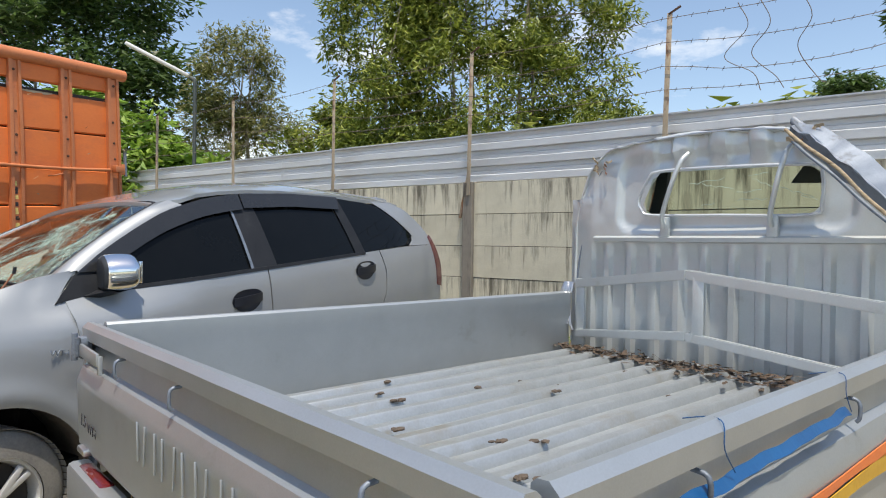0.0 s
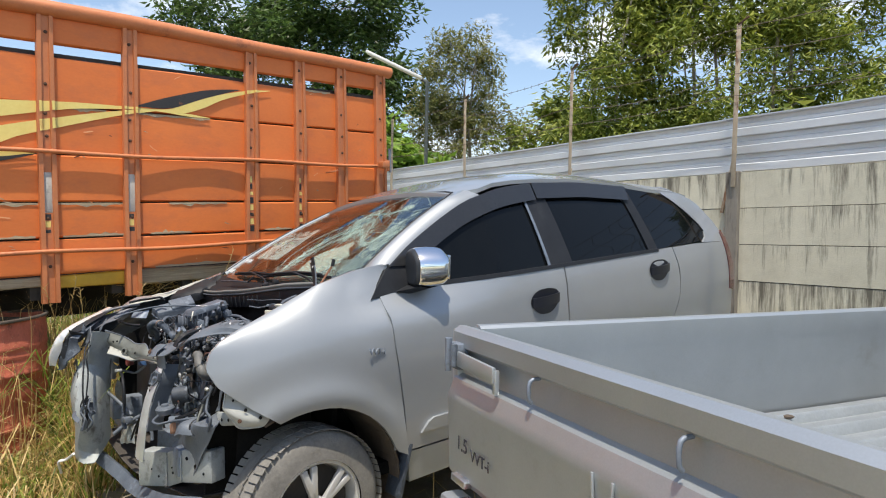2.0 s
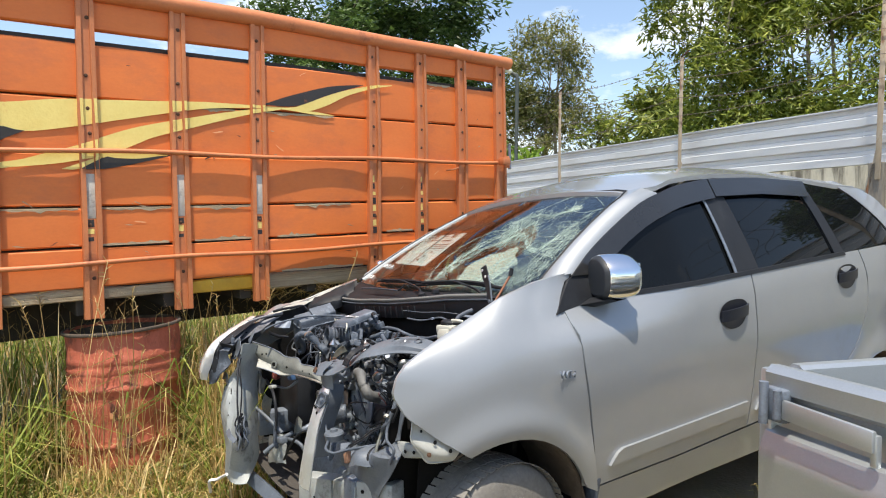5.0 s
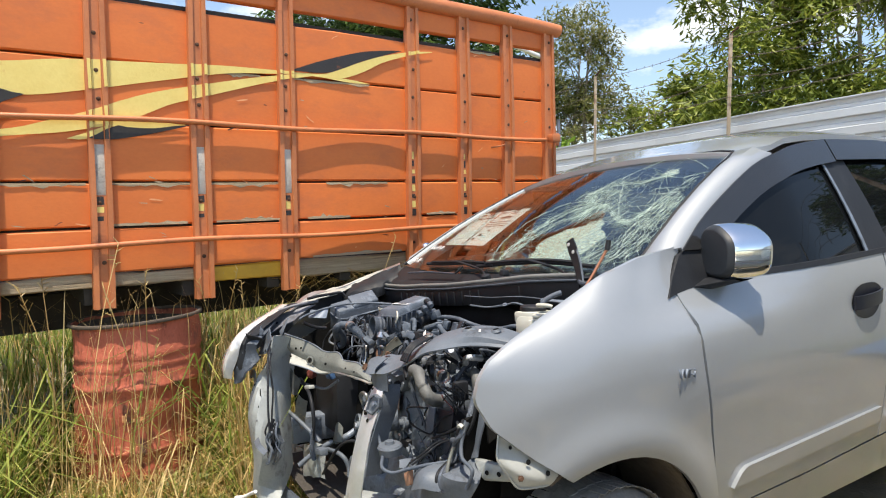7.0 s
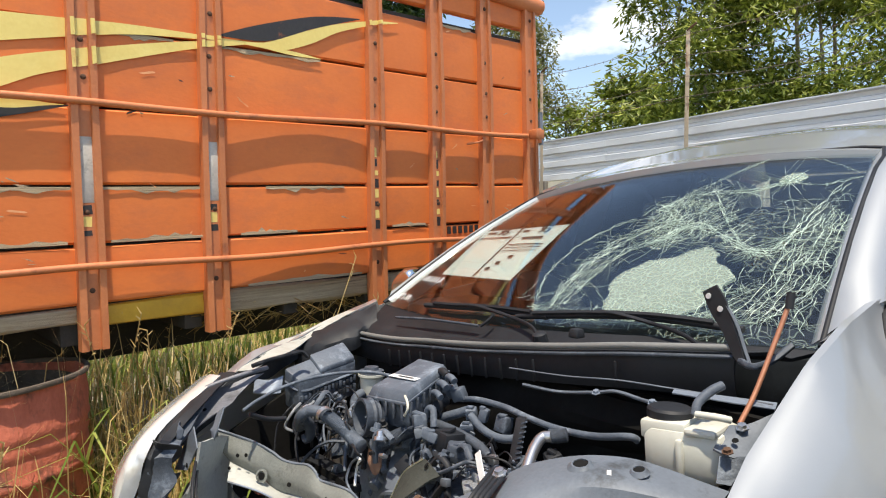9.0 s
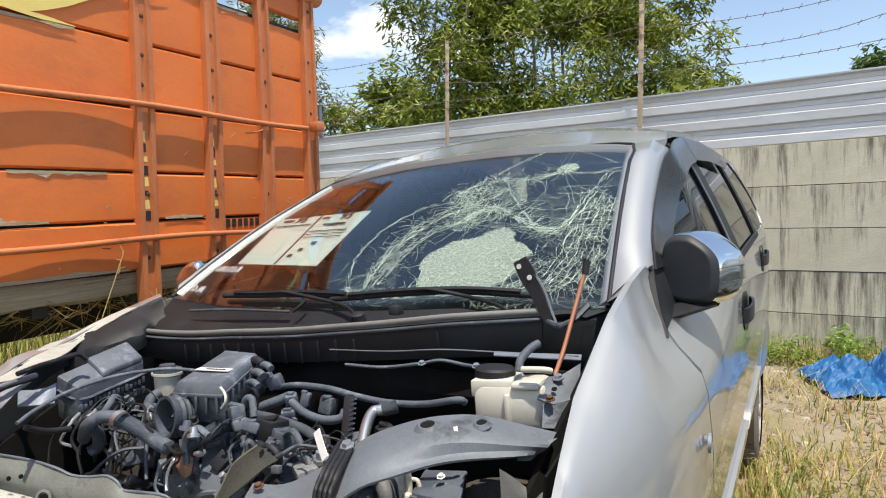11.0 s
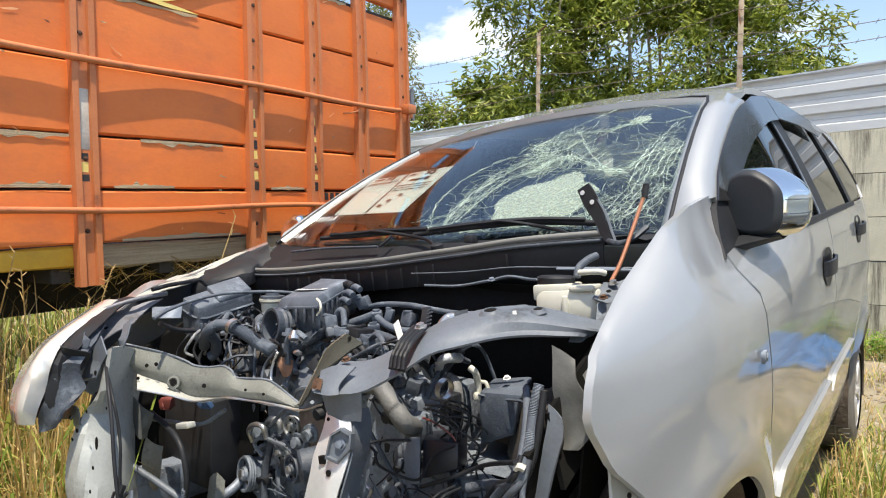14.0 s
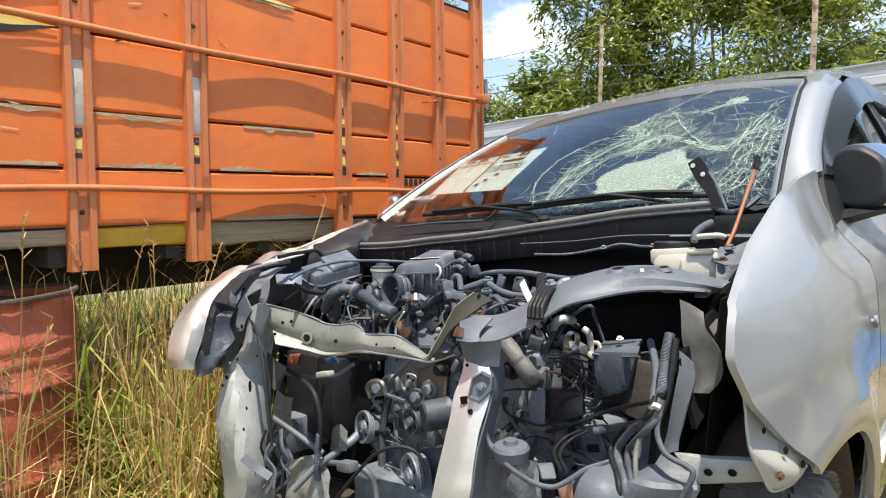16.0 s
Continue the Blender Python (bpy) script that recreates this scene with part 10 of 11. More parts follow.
# bonnet hinge standing up, prop rod
hg = loft("bonnet_hinge", [[(1.160, 0.477, 1.170), (1.165, 0.496, 1.134), (1.170, 0.520, 1.104), (1.180, 0.546, 1.064), (1.190, 0.562, 1.051)], [(1.160, 0.503, 1.184), (1.165, 0.523, 1.158), (1.170, 0.539, 1.121), (1.180, 0.559, 1.080), (1.190, 0.572, 1.051)]], BLACK, nu=14, k=3, thick=0.005, label="black bonnet hinge arm standing up")
for q in ((1.168, 0.490, 1.164), (1.172, 0.514, 1.143)):
    bm = B()
    lathe(bm, q, (1, 0, 0.1), [(0, 0.0055), (0.001, 0.005)], n=10)
    part("hinge_eye", bm, PALE_STEEL, hg)
hose("hinge_edge", [(1.168, 0.524, 1.150), (1.175, 0.546, 1.119), (1.182, 0.563, 1.081), (1.190, 0.577, 1.054)], 0.003, STEEL_GREY, n=5, parent=hg)
hose("hinge_leg", [(1.190, 0.559, 1.060), (1.200, 0.586, 1.056), (1.170, 0.604, 1.065), (1.140, 0.623, 1.090)], 0.006, GREY_PLASTIC, n=6, parent=hg)
hose("prop_rod", [(1.140, 0.615, 1.152), (1.190, 0.609, 1.078), (1.240, 0.607, 1.019), (1.290, 0.608, 0.982)], 0.0042, COPPER)
hose("prop_rod_clip", [(1.135, 0.618, 1.178), (1.140, 0.617, 1.150)], 0.0075, BLACK)
hm = loft("hinge_mount", [[(1.310, 0.603, 0.983), (1.280, 0.618, 0.983), (1.240, 0.639, 0.997)], [(1.350, 0.600, 0.959), (1.320, 0.628, 0.960), (1.280, 0.648, 0.958)], [(1.360, 0.603, 0.957), (1.350, 0.627, 0.948), (1.310, 0.649, 0.950)]], STEEL_GREY, nu=8, k=4, thick=0.003, ripple=0.001)
bolt((1.302, 0.618, 0.980), 0.007, hm)
bolt((1.362, 0.625, 0.958), 0.006, hm, m=RUST)
hole(hm, (1.330, 0.622, 0.964), 0.005, (0.5, 0, 0.85))
loft("wing_brace", [[(1.360, 0.612, 0.949), (1.340, 0.634, 0.949), (1.300, 0.651, 0.948)], [(1.380, 0.618, 0.915), (1.360, 0.639, 0.912), (1.320, 0.656, 0.912)]], ENGINE_DARK, nu=6, thick=0.003)
# near-black strip put in for the shade under the fender's edge
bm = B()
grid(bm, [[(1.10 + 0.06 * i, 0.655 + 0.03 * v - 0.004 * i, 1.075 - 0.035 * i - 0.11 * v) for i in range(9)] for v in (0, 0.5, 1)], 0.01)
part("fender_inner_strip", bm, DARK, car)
# sale sheet behind the windscreen, with its lines; marker scrawl as bars
sheet = B()
SH = [[screen(-0.84, 0.25, -0.010), screen(-0.29, 0.24, -0.010)], [screen(-0.98, 0.62, -0.010), screen(-0.28, 0.60, -0.010)]]
rows = [[SH[0][0].lerp(SH[0][1], i / 10).lerp(SH[1][0].lerp(SH[1][1], i / 10), j / 8) + Vector((0.6, 0, 0.8)) * 0.001 * math.sin(math.pi * j / 8) for i in range(11)] for j in range(9)]
grid(sheet, rows, 0.0015, push=(-0.6, 0, -0.8))
ps = part("sale_sheet", sheet, PAPER, car, "printed sale sheet behind the glass")


def on_sheet(u, v):
    a, b = SH
    return a[0].lerp(a[1], u).lerp(b[0].lerp(b[1], u), v) + Vector((0.6, 0, 0.8)) * (0.001 * math.sin(math.pi * v) + 0.003)


for u0, u1, v0, v1 in ((0.49, 0.505, 0.0, 1.0), (0.05, 0.46, 0.78, 0.80), (0.53, 0.95, 0.62, 0.635), (0.53, 0.95, 0.56, 0.57), (0.53, 0.95, 0.50, 0.51), (0.62, 0.86, 0.74, 0.78), (0.70, 0.75, 0.36, 0.41), (0.62, 0.67, 0.24, 0.29), (0.56, 0.61, 0.13, 0.18), (0.54, 0.62, 0.90, 0.93), (0.08, 0.2, 0.9, 0.93)):
    bm = B()
    grid(bm, [[on_sheet(u0 + (u1 - u0) * i / 3, v) for i in range(4)] for v in (v0, v1)], 0.0008)
    part("printed_line", bm, INK, ps, smooth=0)
for u, v in ((0.30, 0.86), (0.80, 0.86)):
    p, q, r = on_sheet(u, v), on_sheet(u + 0.1, v), on_sheet(u, v + 0.1)
    ex = (q - p).normalized()
    ez = ex.cross((r - p)).normalized()
    ey = ez.cross(ex)
    if ez.x < 0:
        ez = -ez
    c = p - ex * 0.03
    text_part("lot_number", "95", 0.055, INK, ps, Matrix(((ex.x, ey.x, ez.x, c.x), (ex.y, ey.y, ez.y, c.y), (ex.z, ey.z, ez.z, c.z), (0, 0, 0, 1))))
for j in range(16):
    u, v = (-0.90 + 0.022 * j, 0.175) if j < 9 else (-0.955 + 0.022 * (j - 9), 0.045)
    bm = B()
    a = screen(u, v, 0.004)
    b = screen(u + 0.008 * math.sin(j * 2), v + 0.035, 0.004)
    tube(bm, [a, (a + b) / 2 + Vector((0, 0.004 * math.cos(j), 0)), b], 0.0011, n=4, k=2)
    part("marker_bar", bm, CHALK, ws, smooth=0)

# ---- oil drum under the truck's edge
random.seed(5)
DRUM = (-4.085, 3.135)
drum = thing("oil_drum", AT((DRUM[0], DRUM[1], ground_z(*DRUM) - 0.045)) @ pose(0, 0, 0, 1.2, -1.0, 0), "open faded red steel drum, rusty and dented, in tall grass", "drum")
R_D, H_D = 0.285, 0.87
bm = B()
prof = [(0.0, R_D + 0.006), (0.015, R_D + 0.006), (0.02, R_D)]
for z in (0.27, 0.57):
    for dz, dr in ((-0.16, 0), (-0.10, 0.006), (-0.07, 0), (-0.02, 0.0), (-0.008, 0.010), (0.008, 0.010), (0.02, 0.0), (0.05, 0.004), (0.07, 0)):
        prof.append((z + dz, R_D + dr))
prof += [(0.65, R_D), (0.665, R_D + 0.006), (0.68, R_D), (0.70, R_D), (0.715, R_D + 0.006), (0.73, R_D), (0.80, R_D), (H_D - 0.02, R_D), (H_D - 0.015, R_D + 0.008), (H_D, R_D + 0.008), (H_D, R_D - 0.004), (H_D - 0.02, R_D - 0.006), (0.03, R_D - 0.008), (0.02, 0.0)]
lathe(bm, (0, 0, 0), (0, 0, 1), sorted(prof[:21]) + prof[21:], n=56)
for v in bm.verts:
    a = math.atan2(v.co.y, v.co.x)
    d = 0.022 * noise.noise(Vector((math.cos(a) * 1.3, math.sin(a) * 1.3, v.co.z * 2.4))) + 0.013 * noise.noise(Vector((math.cos(a) * 4, math.sin(a) * 4, v.co.z * 7)))
    v.co.x += math.cos(a) * d
    v.co.y += math.sin(a) * d
    v.co.z += 0.018 * math.cos(a - 0.88) * (v.co.z / H_D) ** 2 + (0.010 * noise.noise(Vector((math.cos(a), math.sin(a), 9))) if v.co.z > 0.8 else 0)
part("drum_body", bm, DRUM_RED, drum, smooth=50)
bm = B()
tube(bm, [((R_D + 0.008) * math.cos(a) * (1 + 0.02 * noise.noise(Vector((math.cos(a) * 1.3, math.sin(a) * 1.3, 2)))), (R_D + 0.008) * math.sin(a), H_D - 0.004 + 0.018 * math.cos(a - 0.88)) for a in [2 * math.pi * i / 40 for i in range(41)]], 0.010, n=6, k=2)
part("rolled_rim", bm, MUD, drum, "rusty blackened rolled rim")
# dark sleeve added inside the drum's body
bm = B()
lathe(bm, (0, 0, 0.03), (0, 0, 1), [(0, R_D - 0.03), (0.4, R_D - 0.032), (0.75, R_D - 0.030), (H_D - 0.055, R_D - 0.026)], n=40, caps=False)
part("inner_wall", bm, MUD, drum, "dark inner wall")
for j in range(3):
    bm = B()
    t = -0.95 + 0.13 * j
    grid(bm, [[((R_D + 0.004) * math.cos(t + 0.05 * i / 3), (R_D + 0.004) * math.sin(t + 0.05 * i / 3), z) for i in range(4)] for z in (0.42, 0.455)], 0.002)
    part("paint_bar", bm, ORANGE_CHALK, drum, smooth=0)

# ---- blue tarpaulin heap and rubble near the wall
tarp = thing("tarpaulin", AT((1.84, 6.2, ground_z(1.84, 6.2))) @ pose(0, 0, 0, 0, 0, -16), "crumpled blue plastic tarpaulin heaped on the ground", "tarpaulin")
bm = B()
rows = []
for j in range(38):
    row = []
    for i in range(54):
        x, y = -0.75 + 1.5 * i / 53, -0.42 + 0.84 * j / 37
        e = max(0, 1 - (x / 0.76) ** 2) * max(0, 1 - (y / 0.43) ** 2)
        h = 0.33 * e ** 0.5 * (0.72 + 0.6 * noise.noise(Vector((x * 2.2, y * 2.2, 3)))) + e ** 0.3 * (0.13 * abs(noise.noise(Vector((x * 6, y * 6, 1)))) + 0.10 * abs(noise.noise(Vector((x * 12 + y * 4, y * 12, 2)))) + 0.035 * noise.noise(Vector((x * 28, y * 28, 4))))
        gap = math.exp(-((x + 0.33) / 0.08) ** 2)
        row.append((x + 0.03 * noise.noise(Vector((x * 7, y * 7, 6))), y * (1 - 0.35 * gap) + 0.05 * noise.noise(Vector((x * 3, y * 5, 8))), max(0.004, h * (1 - 0.75 * gap))))
    rows.append(row)
grid(bm, rows, 0.003)
part("sheet", bm, TARP, tarp, smooth=0)
for i in range(110):
    a, b = random.uniform(0.1, 3.6), random.uniform(3.2, 7.0)
    st = thing("stone", AT((a, b, ground_z(a, b) - 0.006)) @ pose(0, 0, 0, random.uniform(-20, 20), 0, random.uniform(0, 360)), "pale rough lump of rubble lying on the soil", "stone", "rubble near the wall")
    bm = B()
    bmesh.ops.create_icosphere(bm, subdivisions=2, radius=0.012 + 0.05 * random.random() ** 2.2)
    for v in bm.verts:
        v.co *= 1 + 0.35 * noise.noise(v.co * 22 + Vector((i, 0, 0)))
        v.co.z *= 0.55
    part("lump", bm, STONE, st, smooth=20)


# ---- grass
CAR_GROUND = CAR_M.inverted()


def blades(bm, n, spot, high, wide, bend, seed):
    """Long bent blades; spot() gives a place on the ground or None."""
    rnd = random.Random(seed)
    for _ in range(n):
        p = spot(rnd)
        if p is None:
            continue
        x, y = p
        q = CAR_GROUND @ Vector((x, y, 0))
        if -1.9 < q.x < 1.72 and abs(q.y) < 0.70:
            continue
        z = ground_z(x, y) - 0.01
        h = high * rnd.uniform(0.45, 1.1)
        # kept short where it would hide the drum from the camera, few stems left
        dx, dy = x - DRUM[0], y - DRUM[1]
        out, off = dx * 0.78 - dy * 0.62, dx * 0.62 + dy * 0.78
        if wide > 0.0023 and 0.05 < out < 3.2 and -0.42 - 0.25 * out < off < 0.36:
            h = min(h, rnd.uniform(0.06, 0.20)) if wide > 0.0046 or rnd.random() < 0.95 else min(h, 0.85)
        elif out > 0.9:
            h = min(h, 0.34)
        if off < -0.30 and 0.0023 < wide < 0.0046 and rnd.random() < 0.7 and high > 0.16:
            continue
        a = rnd.uniform(0, 6.283)
        lean = rnd.uniform(0.2, 1.0) * bend * h
        d = Vector((math.cos(a), math.sin(a), 0))
        s = Vector((-d.y, d.x, 0)) * wide * rnd.uniform(0.6, 1.2)
        b = Vector((x, y, z))
        m1, m2 = b + d * lean * 0.18 + Vector((0, 0, h * 0.45)), b + d * lean * 0.55 + Vector((0, 0, h * 0.82))
        tip = b + d * lean * 1.1 + Vector((0, 0, h * (0.98 - 0.25 * bend)))
        v = [bm.verts.new(q) for q in (b - s, b + s, m1 + s * 0.9, m1 - s * 0.9, m2 + s * 0.6, m2 - s * 0.6, tip)]
        bm.faces.new((v[0], v[1], v[2], v[3]))
        bm.faces.new((v[3], v[2], v[4], v[5]))
        bm.faces.new((v[5], v[4], v[6]))


def grow(name, label, material, layers):
    bm = B()
    for args in layers:
        blades(bm, *args)
    ob = part(name, bm, material, smooth=0)
    return tagged(ob, label, "grass", kind="stuff")


def to_world(m, x, y):
    p = m @ Vector((x, y, 0))
    return p.x, p.y


def under_truck(rnd):
    return to_world(TRUCK_M, rnd.uniform(-3.2, 1.6), rnd.uniform(-0.25, 2.4))


def truck_edge(rnd):
    return to_world(TRUCK_M, rnd.uniform(-2.9, 0.9), rnd.gauss(-0.05, 0.25))


def by_drum(rnd):
    a, r = rnd.uniform(0, 6.283), rnd.uniform(0.27, 0.75)
    x, y = DRUM[0] + 0.15 + r * math.cos(a), DRUM[1] + r * math.sin(a)
    return x, y


def before_drum(rnd):
    a, r = rnd.gauss(-1.25, 0.65), rnd.uniform(0.31, 0.55)
    return DRUM[0] + r * math.cos(a), DRUM[1] + r * math.sin(a)


def nose(rnd):
    f, l = rnd.uniform(1.2, 2.6), rnd.uniform(-2.3, -0.62)
    return to_world(CAR_M, f, l)


def open_yard(rnd):
    x, y = rnd.gauss(-2.0, 4.5), rnd.gauss(-0.5, 3.0)
    q = BED_M.inverted() @ Vector((x, y, 0))
    if y > 3.0 or (-0.1 < q.x < 4.0 and -1.75 < q.y < 0.1) or noise.noise(Vector((x * 0.9, y * 0.9, 7))) < -0.1:
        return None
    return x, y


def front_ground(rnd):
    f, l = 1.9 + abs(rnd.gauss(0, 0.9)), rnd.gauss(-0.6, 1.0)
    return to_world(CAR_M, f, l)


def left_ground(rnd):
    x, y = rnd.gauss(-3.8, 0.9), 3.2 - abs(rnd.gauss(0, 1.3))
    return x, y


def wall_foot(rnd):
    return to_world(WALL_M, rnd.uniform(-4, 6), -abs(rnd.gauss(0.12, 0.16)) - 0.05)


def yard(rnd):
    x, y = rnd.uniform(-3, 5), rnd.uniform(2.6, 8)
    q = CAR_M.inverted() @ Vector((x, y, 0))
    if (abs(q.y) < 0.75 and -1.9 < q.x < 1.7) or noise.noise(Vector((x * 1.1, y * 1.1, 5))) < 0.02:
        return None
    return x, y


def rough_ground(rnd):
    x, y = rnd.uniform(-0.2, 4.2), rnd.uniform(2.6, 7.6)
    q = CAR_M.inverted() @ Vector((x, y, 0))
    if (abs(q.y) < 0.8 and -2.0 < q.x < 1.8) or noise.noise(Vector((x * 1.6, y * 1.6, 2))) < -0.25:
        return None
    return x, y


def beside_car(rnd):
    return to_world(CAR_M, rnd.uniform(-1.6, 1.2), 0.72 + abs(rnd.gauss(0, 0.35)))


def sill_tufts(rnd):
    return to_world(CAR_M, rnd.uniform(-0.95, -0.28), rnd.uniform(0.74, 0.95))


def far_side(rnd):
    return to_world(TRUCK_M, rnd.uniform(-4, 3.5), rnd.uniform(2.2, 5.5))


grow("dry_grass", "tall dry straw-coloured grass round the drum and truck", GRASS_DRY, [
    (1600, nose, 0.20, 0.004, 1.6, 76), (2500, truck_edge, 0.22, 0.0045, 1.6, 77), (560, nose, 0.85, 0.0034, 0.45, 73), (600, truck_edge, 0.9, 0.0034, 0.45, 74), (900, truck_edge, 0.66, 0.0033, 0.45, 1), (600, by_drum, 0.95, 0.003, 0.35, 2), (60, before_drum, 1.10, 0.0021, 0.30, 91), (36, before_drum, 0.80, 0.0022, 1.1, 92), (40, before_drum, 0.4, 0.0022, 1.6, 93), (2600, far_side, 0.42, 0.006, 0.9, 94), (70, sill_tufts, 0.27, 0.003, 0.8, 95), (1500, nose, 0.56, 0.0034, 0.55, 3), (500, truck_edge, 1.0, 0.003, 0.4, 33), (3500, front_ground, 0.14, 0.003, 0.9, 4), (6000, yard, 0.13, 0.003, 1.5, 5), (2500, wall_foot, 0.25, 0.003, 1.0, 25), (2600, by_drum, 0.42, 0.0038, 1.3, 12), (2400, left_ground, 0.30, 0.0034, 1.3, 15), (4200, open_yard, 0.14, 0.003, 1.2, 45), (1500, rough_ground, 0.15, 0.003, 1.8, 35), (700, beside_car, 0.13, 0.0026, 1.8, 85), (1500, rough_ground, 0.20, 0.0026, 2.8, 86)])
grow("green_grass", "lush green grass and weeds under the truck", GRASS_GREEN, [
    (1000, under_truck, 0.26, 0.005, 0.7, 6), (1100, by_drum, 0.46, 0.006, 0.9, 7), (2000, nose, 0.42, 0.0055, 1.0, 8), (2800, front_ground, 0.13, 0.005, 0.9, 9), (4200, yard, 0.11, 0.005, 1.0, 10), (80, sill_tufts, 0.24, 0.005, 0.9, 96), (3800, far_side, 0.50, 0.009, 0.6, 11), (3000, truck_edge, 0.50, 0.006, 1.0, 13), (700, truck_edge, 0.80, 0.007, 1.3, 63), (2200, left_ground, 0.30, 0.006, 1.1, 16), (400, truck_edge, 0.62, 0.007, 1.5, 66), (2600, open_yard, 0.12, 0.005, 1.0, 46), (2600, rough_ground, 0.10, 0.004, 1.2, 36), (900, beside_car, 0.13, 0.004, 1.2, 87)])
# seed heads on tall stems
bm = B()
rnd = random.Random(3)
for i in range(46):
    x, y = by_drum(rnd) if i % 2 else truck_edge(rnd)
    h = rnd.uniform(0.7, 1.25)
    a = rnd.uniform(0, 6.28)
    b = Vector((x, y, ground_z(x, y)))
    d = Vector((math.cos(a), math.sin(a), 0))
    t = b + Vector((0, 0, h)) + d * 0.16 * h
    tube(bm, [b, b + Vector((0, 0, h * 0.6)) + d * 0.04, t], 0.0022, n=4, k=3)
    for k in range(7):
        q = t - Vector((0, 0, 0.018 * k)) - d * 0.005 * k
        e = q + Vector((rnd.uniform(-0.03, 0.03), rnd.uniform(-0.03, 0.03), rnd.uniform(0.0, 0.035)))
        cyl(bm, q, e, 0.0028, 0.001, n=3)
tagged(part("seed_stem", bm, GRASS_DRY, smooth=0), "tall dry grass stems with seed heads", "grass", kind="stuff")


# ---- weeds and trees of many single leaves
def leaves(bm, centres, n, size, spread, seed, droop=0.5, slim=0.34):
    rnd = random.Random(seed)
    for _ in range(n):
        c, r = centres[rnd.randrange(len(centres))]
        d = Vector((rnd.gauss(0, 1), rnd.gauss(0, 1), rnd.gauss(0, 0.8))).normalized()
        p = Vector(c) + d * r * spread * rnd.uniform(0.35, 1.0) ** 0.5
        a = rnd.uniform(0, 6.283)
        ax = Vector((math.cos(a), math.sin(a), rnd.uniform(-droop - 0.5, 0.35))).normalized()
        s = ax.cross(Vector((rnd.gauss(0, 0.5), rnd.gauss(0, 0.5), 1))).normalized()
        ln = size * rnd.uniform(0.6, 1.25)
        w = ln * slim
        up = s.cross(ax) * w * 0.35
        v = [bm.verts.new(q) for q in (p, p + ax * ln * 0.45 + s * w * 0.5 - up, p + ax * ln, p + ax * ln * 0.45 - s * w * 0.5 - up)]
        bm.faces.new((v[0], v[1], v[2]))
        bm.faces.new((v[0], v[2], v[3]))


def tree(name, label, place, trunks, height, blobs, n, size, material, seed, crown_from=0.3, droop=0.5, slim=0.34, limbs=26, clump=0.42):
    """A tree: tapered trunks, limbs out to clumps of leaves inside the crown's lobes."""
    rnd = random.Random(seed)
    t = thing(name, AT(place), label, "tree", "trees beyond the wall")
    clumps = []
    for (cx, cy, cz), (rx, ry, rz), k in blobs:
        for _ in range(k):
            d = Vector((rnd.gauss(0, 1), rnd.gauss(0, 1), rnd.gauss(0, 1))).normalized() * rnd.uniform(0.25, 1.0) ** 0.45
            clumps.append((Vector((cx + d.x * rx, cy + d.y * ry, cz + d.z * rz)), clump * rnd.uniform(0.6, 1.35)))
    tops = []
    for j in range(trunks):
        bm = B()
        a = rnd.uniform(0, 6.28)
        b = Vector((min(0.5, 3.2 / trunks) * j * math.cos(a), 0.3 * j * math.sin(a), -0.2)) if trunks > 1 else Vector((0, 0, -0.2))
        tip = b + Vector((rnd.uniform(-0.6, 0.6), rnd.uniform(-0.5, 0.5), height * rnd.uniform(0.75, 0.95)))
        pts = [b, b.lerp(tip, 0.3) + Vector((rnd.uniform(-0.15, 0.15), 0, 0)), b.lerp(tip, 0.65) + Vector((rnd.uniform(-0.2, 0.2), 0, 0)), tip]
        line = spline(pts, 5)
        r0 = 0.035 + 0.011 * height / math.sqrt(trunks)
        for p, q, i in zip(line, line[1:], range(len(line))):
            cyl(bm, p, q, r0 * (1 - 0.85 * i / len(line)), r0 * (1 - 0.85 * (i + 1) / len(line)), n=8)
        tops.append(line)
        part("trunk", bm, BARK, t)
    bm = B()
    for c, r in rnd.sample(clumps, min(limbs, len(clumps))):
        line = tops[rnd.randrange(len(tops))]
        s = min(line[4:], key=lambda p: abs(p.z - (c.z - 0.8)))
        mid_p = s.lerp(c, 0.5) + Vector((rnd.uniform(-0.2, 0.2), rnd.uniform(-0.2, 0.2), 0.15))
        tube(bm, [s, mid_p, c], 0.016, n=5, k=3)
    part("limb", bm, BARK, t)
    bm = B()
    leaves(bm, clumps, n, size, 1.0, seed + 1, droop, slim)
    tagged(part("crown", bm, material, t, smooth=0), kind="stuff")
    return t


tree("tall_tree", "tall bushy green tree with slim stems behind the wall", (0.9, 14.2, 0), 10, 8.5,
     [((0.2, 0, 4.4), (3.3, 1.6, 2.0), 150), ((0.6, 0.3, 6.8), (3.0, 1.5, 1.9), 130), ((-1.6, 0, 3.2), (1.9, 1.2, 1.3), 75), ((2.4, 0, 3.3), (1.8, 1.2, 1.2), 70), ((0.4, 0, 2.9), (3.0, 1.2, 0.9), 60), ((-2.0, 0, 6.0), (1.4, 1.0, 1.6), 60), ((-1.3, 0, 8.3), (1.5, 1.0, 1.0), 40), ((0.4, 0, 9.0), (2.4, 1.3, 1.0), 50)],
     82000, 0.18, LEAF_MID, 21, droop=0.9, slim=0.27, limbs=44, clump=0.40)
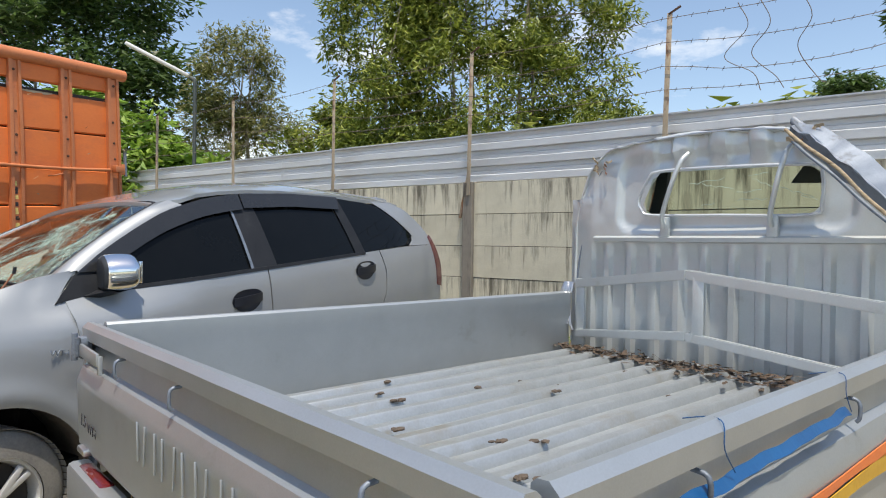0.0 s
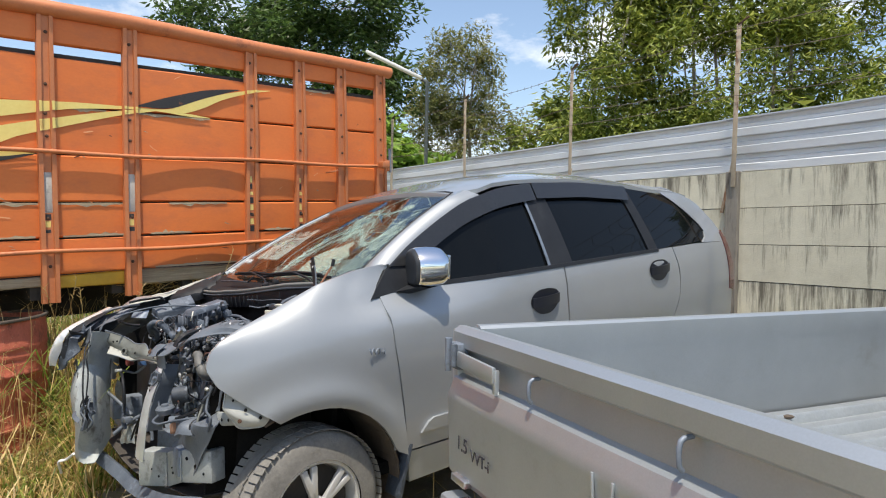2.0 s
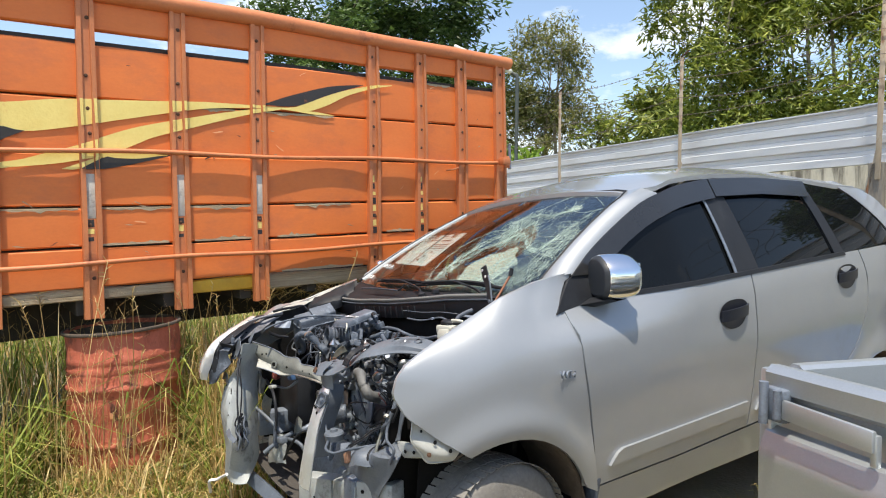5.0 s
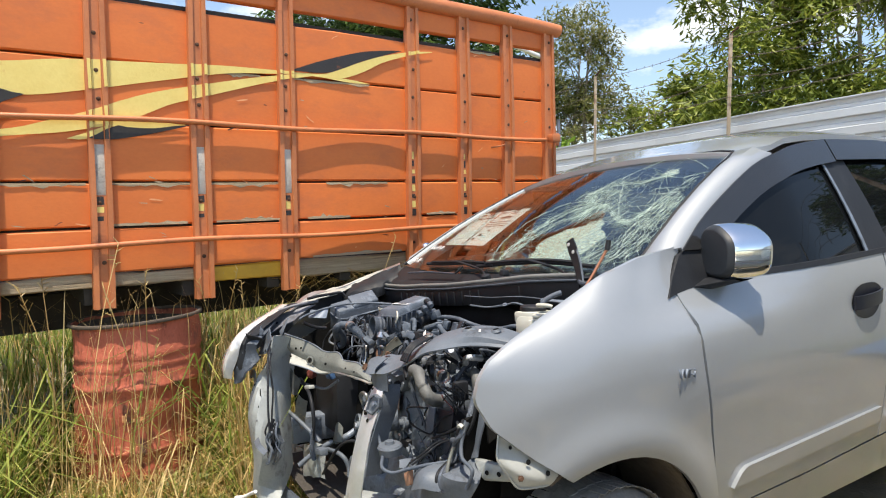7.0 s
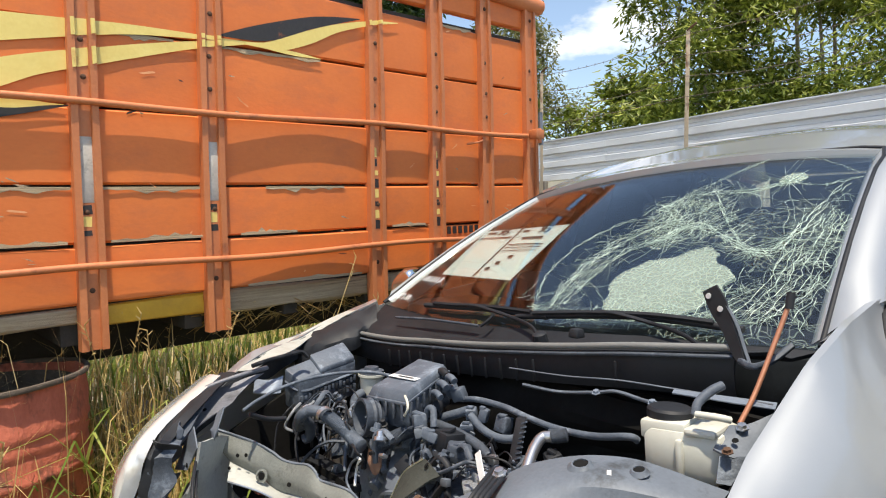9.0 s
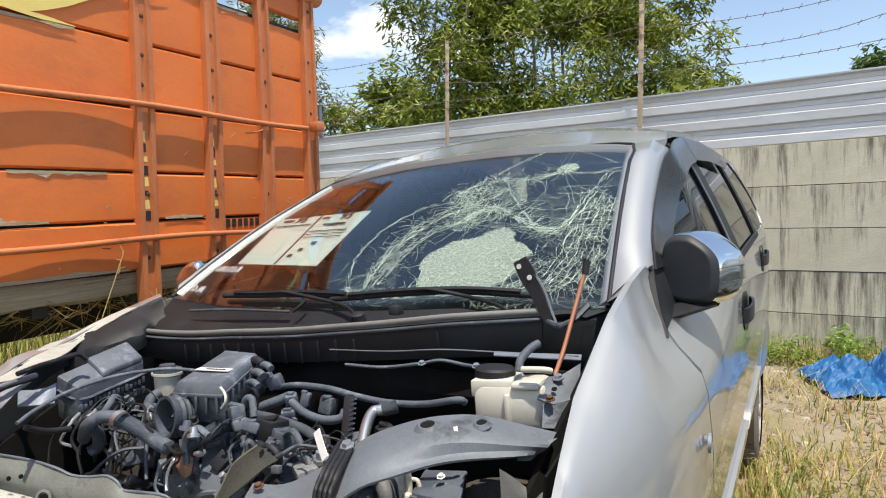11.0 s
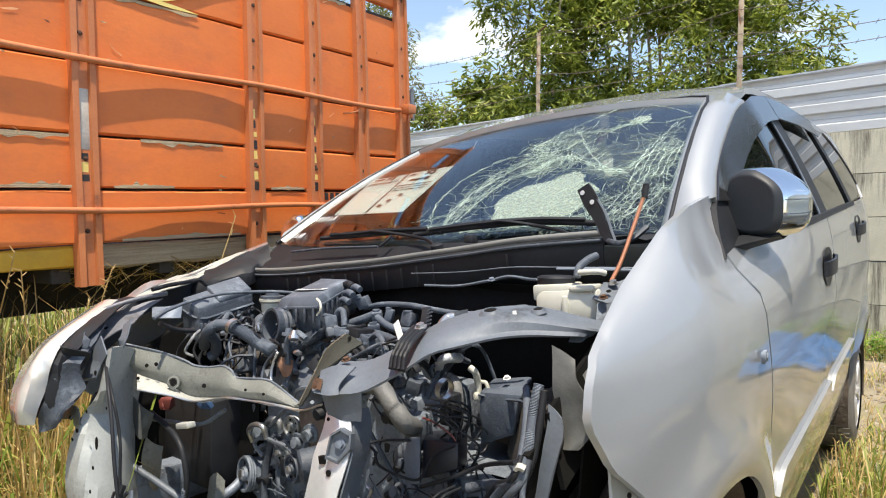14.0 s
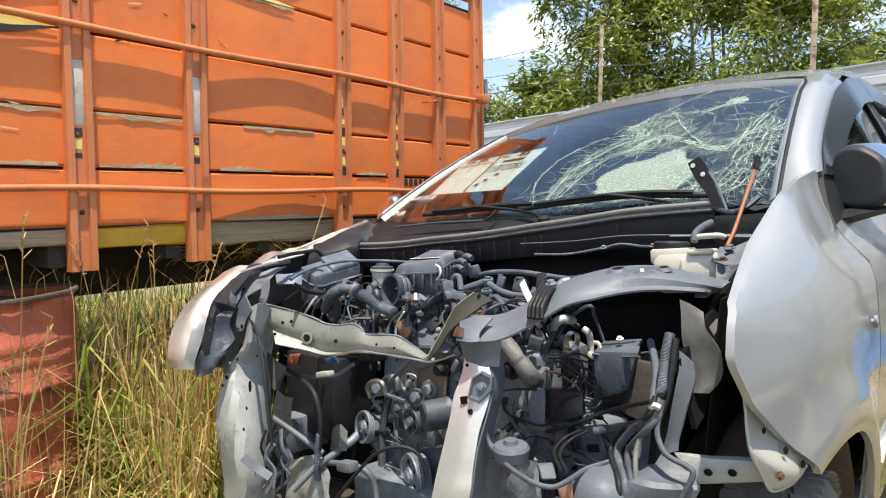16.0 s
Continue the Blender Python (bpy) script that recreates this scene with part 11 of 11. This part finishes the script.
tree("slim_tree", "slender light green tree against the sky", (-5.4, 17.5, 0), 2, 7.0,
     [((0, 0, 5.6), (1.15, 1.0, 1.7), 70), ((-0.3, 0, 4.0), (1.5, 1.1, 1.3), 60), ((0.9, 0, 4.4), (0.9, 0.8, 0.8), 20)],
     17000, 0.15, LEAF_OLIVE, 31, droop=0.8, slim=0.28, clump=0.34)
tree("broad_tree", "large dark leafy tree far behind the truck", (-11.2, 18.5, 0), 3, 10.0,
     [((0, 0, 6.5), (3.4, 2.2, 2.2), 120), ((1.5, 0, 8.6), (2.6, 1.8, 1.4), 80), ((-2.2, 0, 8.2), (2.4, 1.8, 1.6), 70), ((3.2, 0, 5.6), (1.3, 1.2, 1.2), 30)],
     22000, 0.28, LEAF_DARK, 41, clump=0.58)
tree("bright_shrub_tree", "bright green broad-leaved bush above the sheet fence", (-7.3, 14.6, 0), 3, 4.2,
     [((0, 0, 3.2), (1.5, 1.2, 1.3), 70), ((-1.0, 0, 3.8), (1.0, 1.0, 0.9), 30), ((1.2, 0, 2.8), (1.2, 1.0, 0.8), 40)],
     7000, 0.30, LEAF_BRIGHT, 51, slim=0.45, clump=0.36)
tree("far_tree", "dark tree crown seen far over the wall", (16.2, 25, 0), 1, 8.0,
     [((0, 0, 7.3), (1.5, 1.3, 0.9), 36), ((0.3, 0, 6.4), (1.3, 1.0, 0.7), 24)], 3200, 0.36, LEAF_DARK, 61, clump=0.42, limbs=16)
tree("overhanging_tree", "dark leafy branches reaching over from the side", (12.6, 15.0, 0), 1, 9.0,
     [((0, 0, 8.2), (2.1, 1.5, 1.8), 50), ((-1.2, 0, 7.0), (0.9, 0.8, 0.7), 14)], 5200, 0.30, LEAF_DARK, 71, clump=0.45)
tree("gap_tree", "thin olive tree between the larger crowns", (-2.9, 16.6, 0), 2, 5.0,
     [((0, 0, 3.6), (1.6, 1.1, 1.0), 46), ((0.7, 0, 4.6), (0.8, 0.7, 0.7), 14)], 4200, 0.22, LEAF_MID, 81, clump=0.34)
# low scrub behind the fence and weeds at its foot
bm = B()
rnd = random.Random(9)
cl = []
for i in range(90):
    x, y = to_world(WALL_M, rnd.uniform(-16, 8), rnd.uniform(1.0, 4.5))
    cl.append((Vector((x, y, rnd.uniform(1.2, 3.0))), 0.5))
leaves(bm, cl, 9000, 0.26, 1.0, 10, slim=0.4)
tagged(part("scrub", bm, LEAF_MID, smooth=0), "dense green scrub behind the fence", "shrub", kind="stuff")
bm = B()
cl = []
for i in range(95):
    x, y = to_world(WALL_M, rnd.uniform(-3, 5.5), -rnd.uniform(0.08, 0.55))
    cl.append((Vector((x, y, rnd.uniform(0.05, 0.42) * rnd.uniform(0.4, 1))), 0.12))
leaves(bm, cl, 6500, 0.06, 1.0, 11, slim=0.4)
tagged(part("weeds", bm, LEAF_BRIGHT, smooth=0), "green weeds along the foot of the wall", "weeds", kind="stuff")
grow("wall_grass", "rough grass along the foot of the wall", GRASS_GREEN, [(1500, wall_foot, 0.34, 0.004, 0.6, 14)])

# flakes of dry leaf and husk on the yard
bm = B()
rnd = random.Random(77)
for i in range(8200):
    p = rough_ground(rnd) if i % 4 else front_ground(rnd)
    if p is None:
        continue
    c = Vector((p[0], p[1], ground_z(*p) + rnd.uniform(0.002, 0.02)))
    a = rnd.uniform(0, 6.28)
    u = Vector((math.cos(a), math.sin(a), rnd.uniform(-0.3, 0.3))) * rnd.uniform(0.008, 0.035)
    v = Vector((-math.sin(a), math.cos(a), rnd.uniform(-0.4, 0.4))) * rnd.uniform(0.004, 0.014)
    bm.faces.new([bm.verts.new(q) for q in (c - u, c + v, c + u, c - v)])
tagged(part("ground_litter", bm, LITTER, smooth=0), "dry leaves and husks strewn over the soil", "leaf litter", kind="stuff")
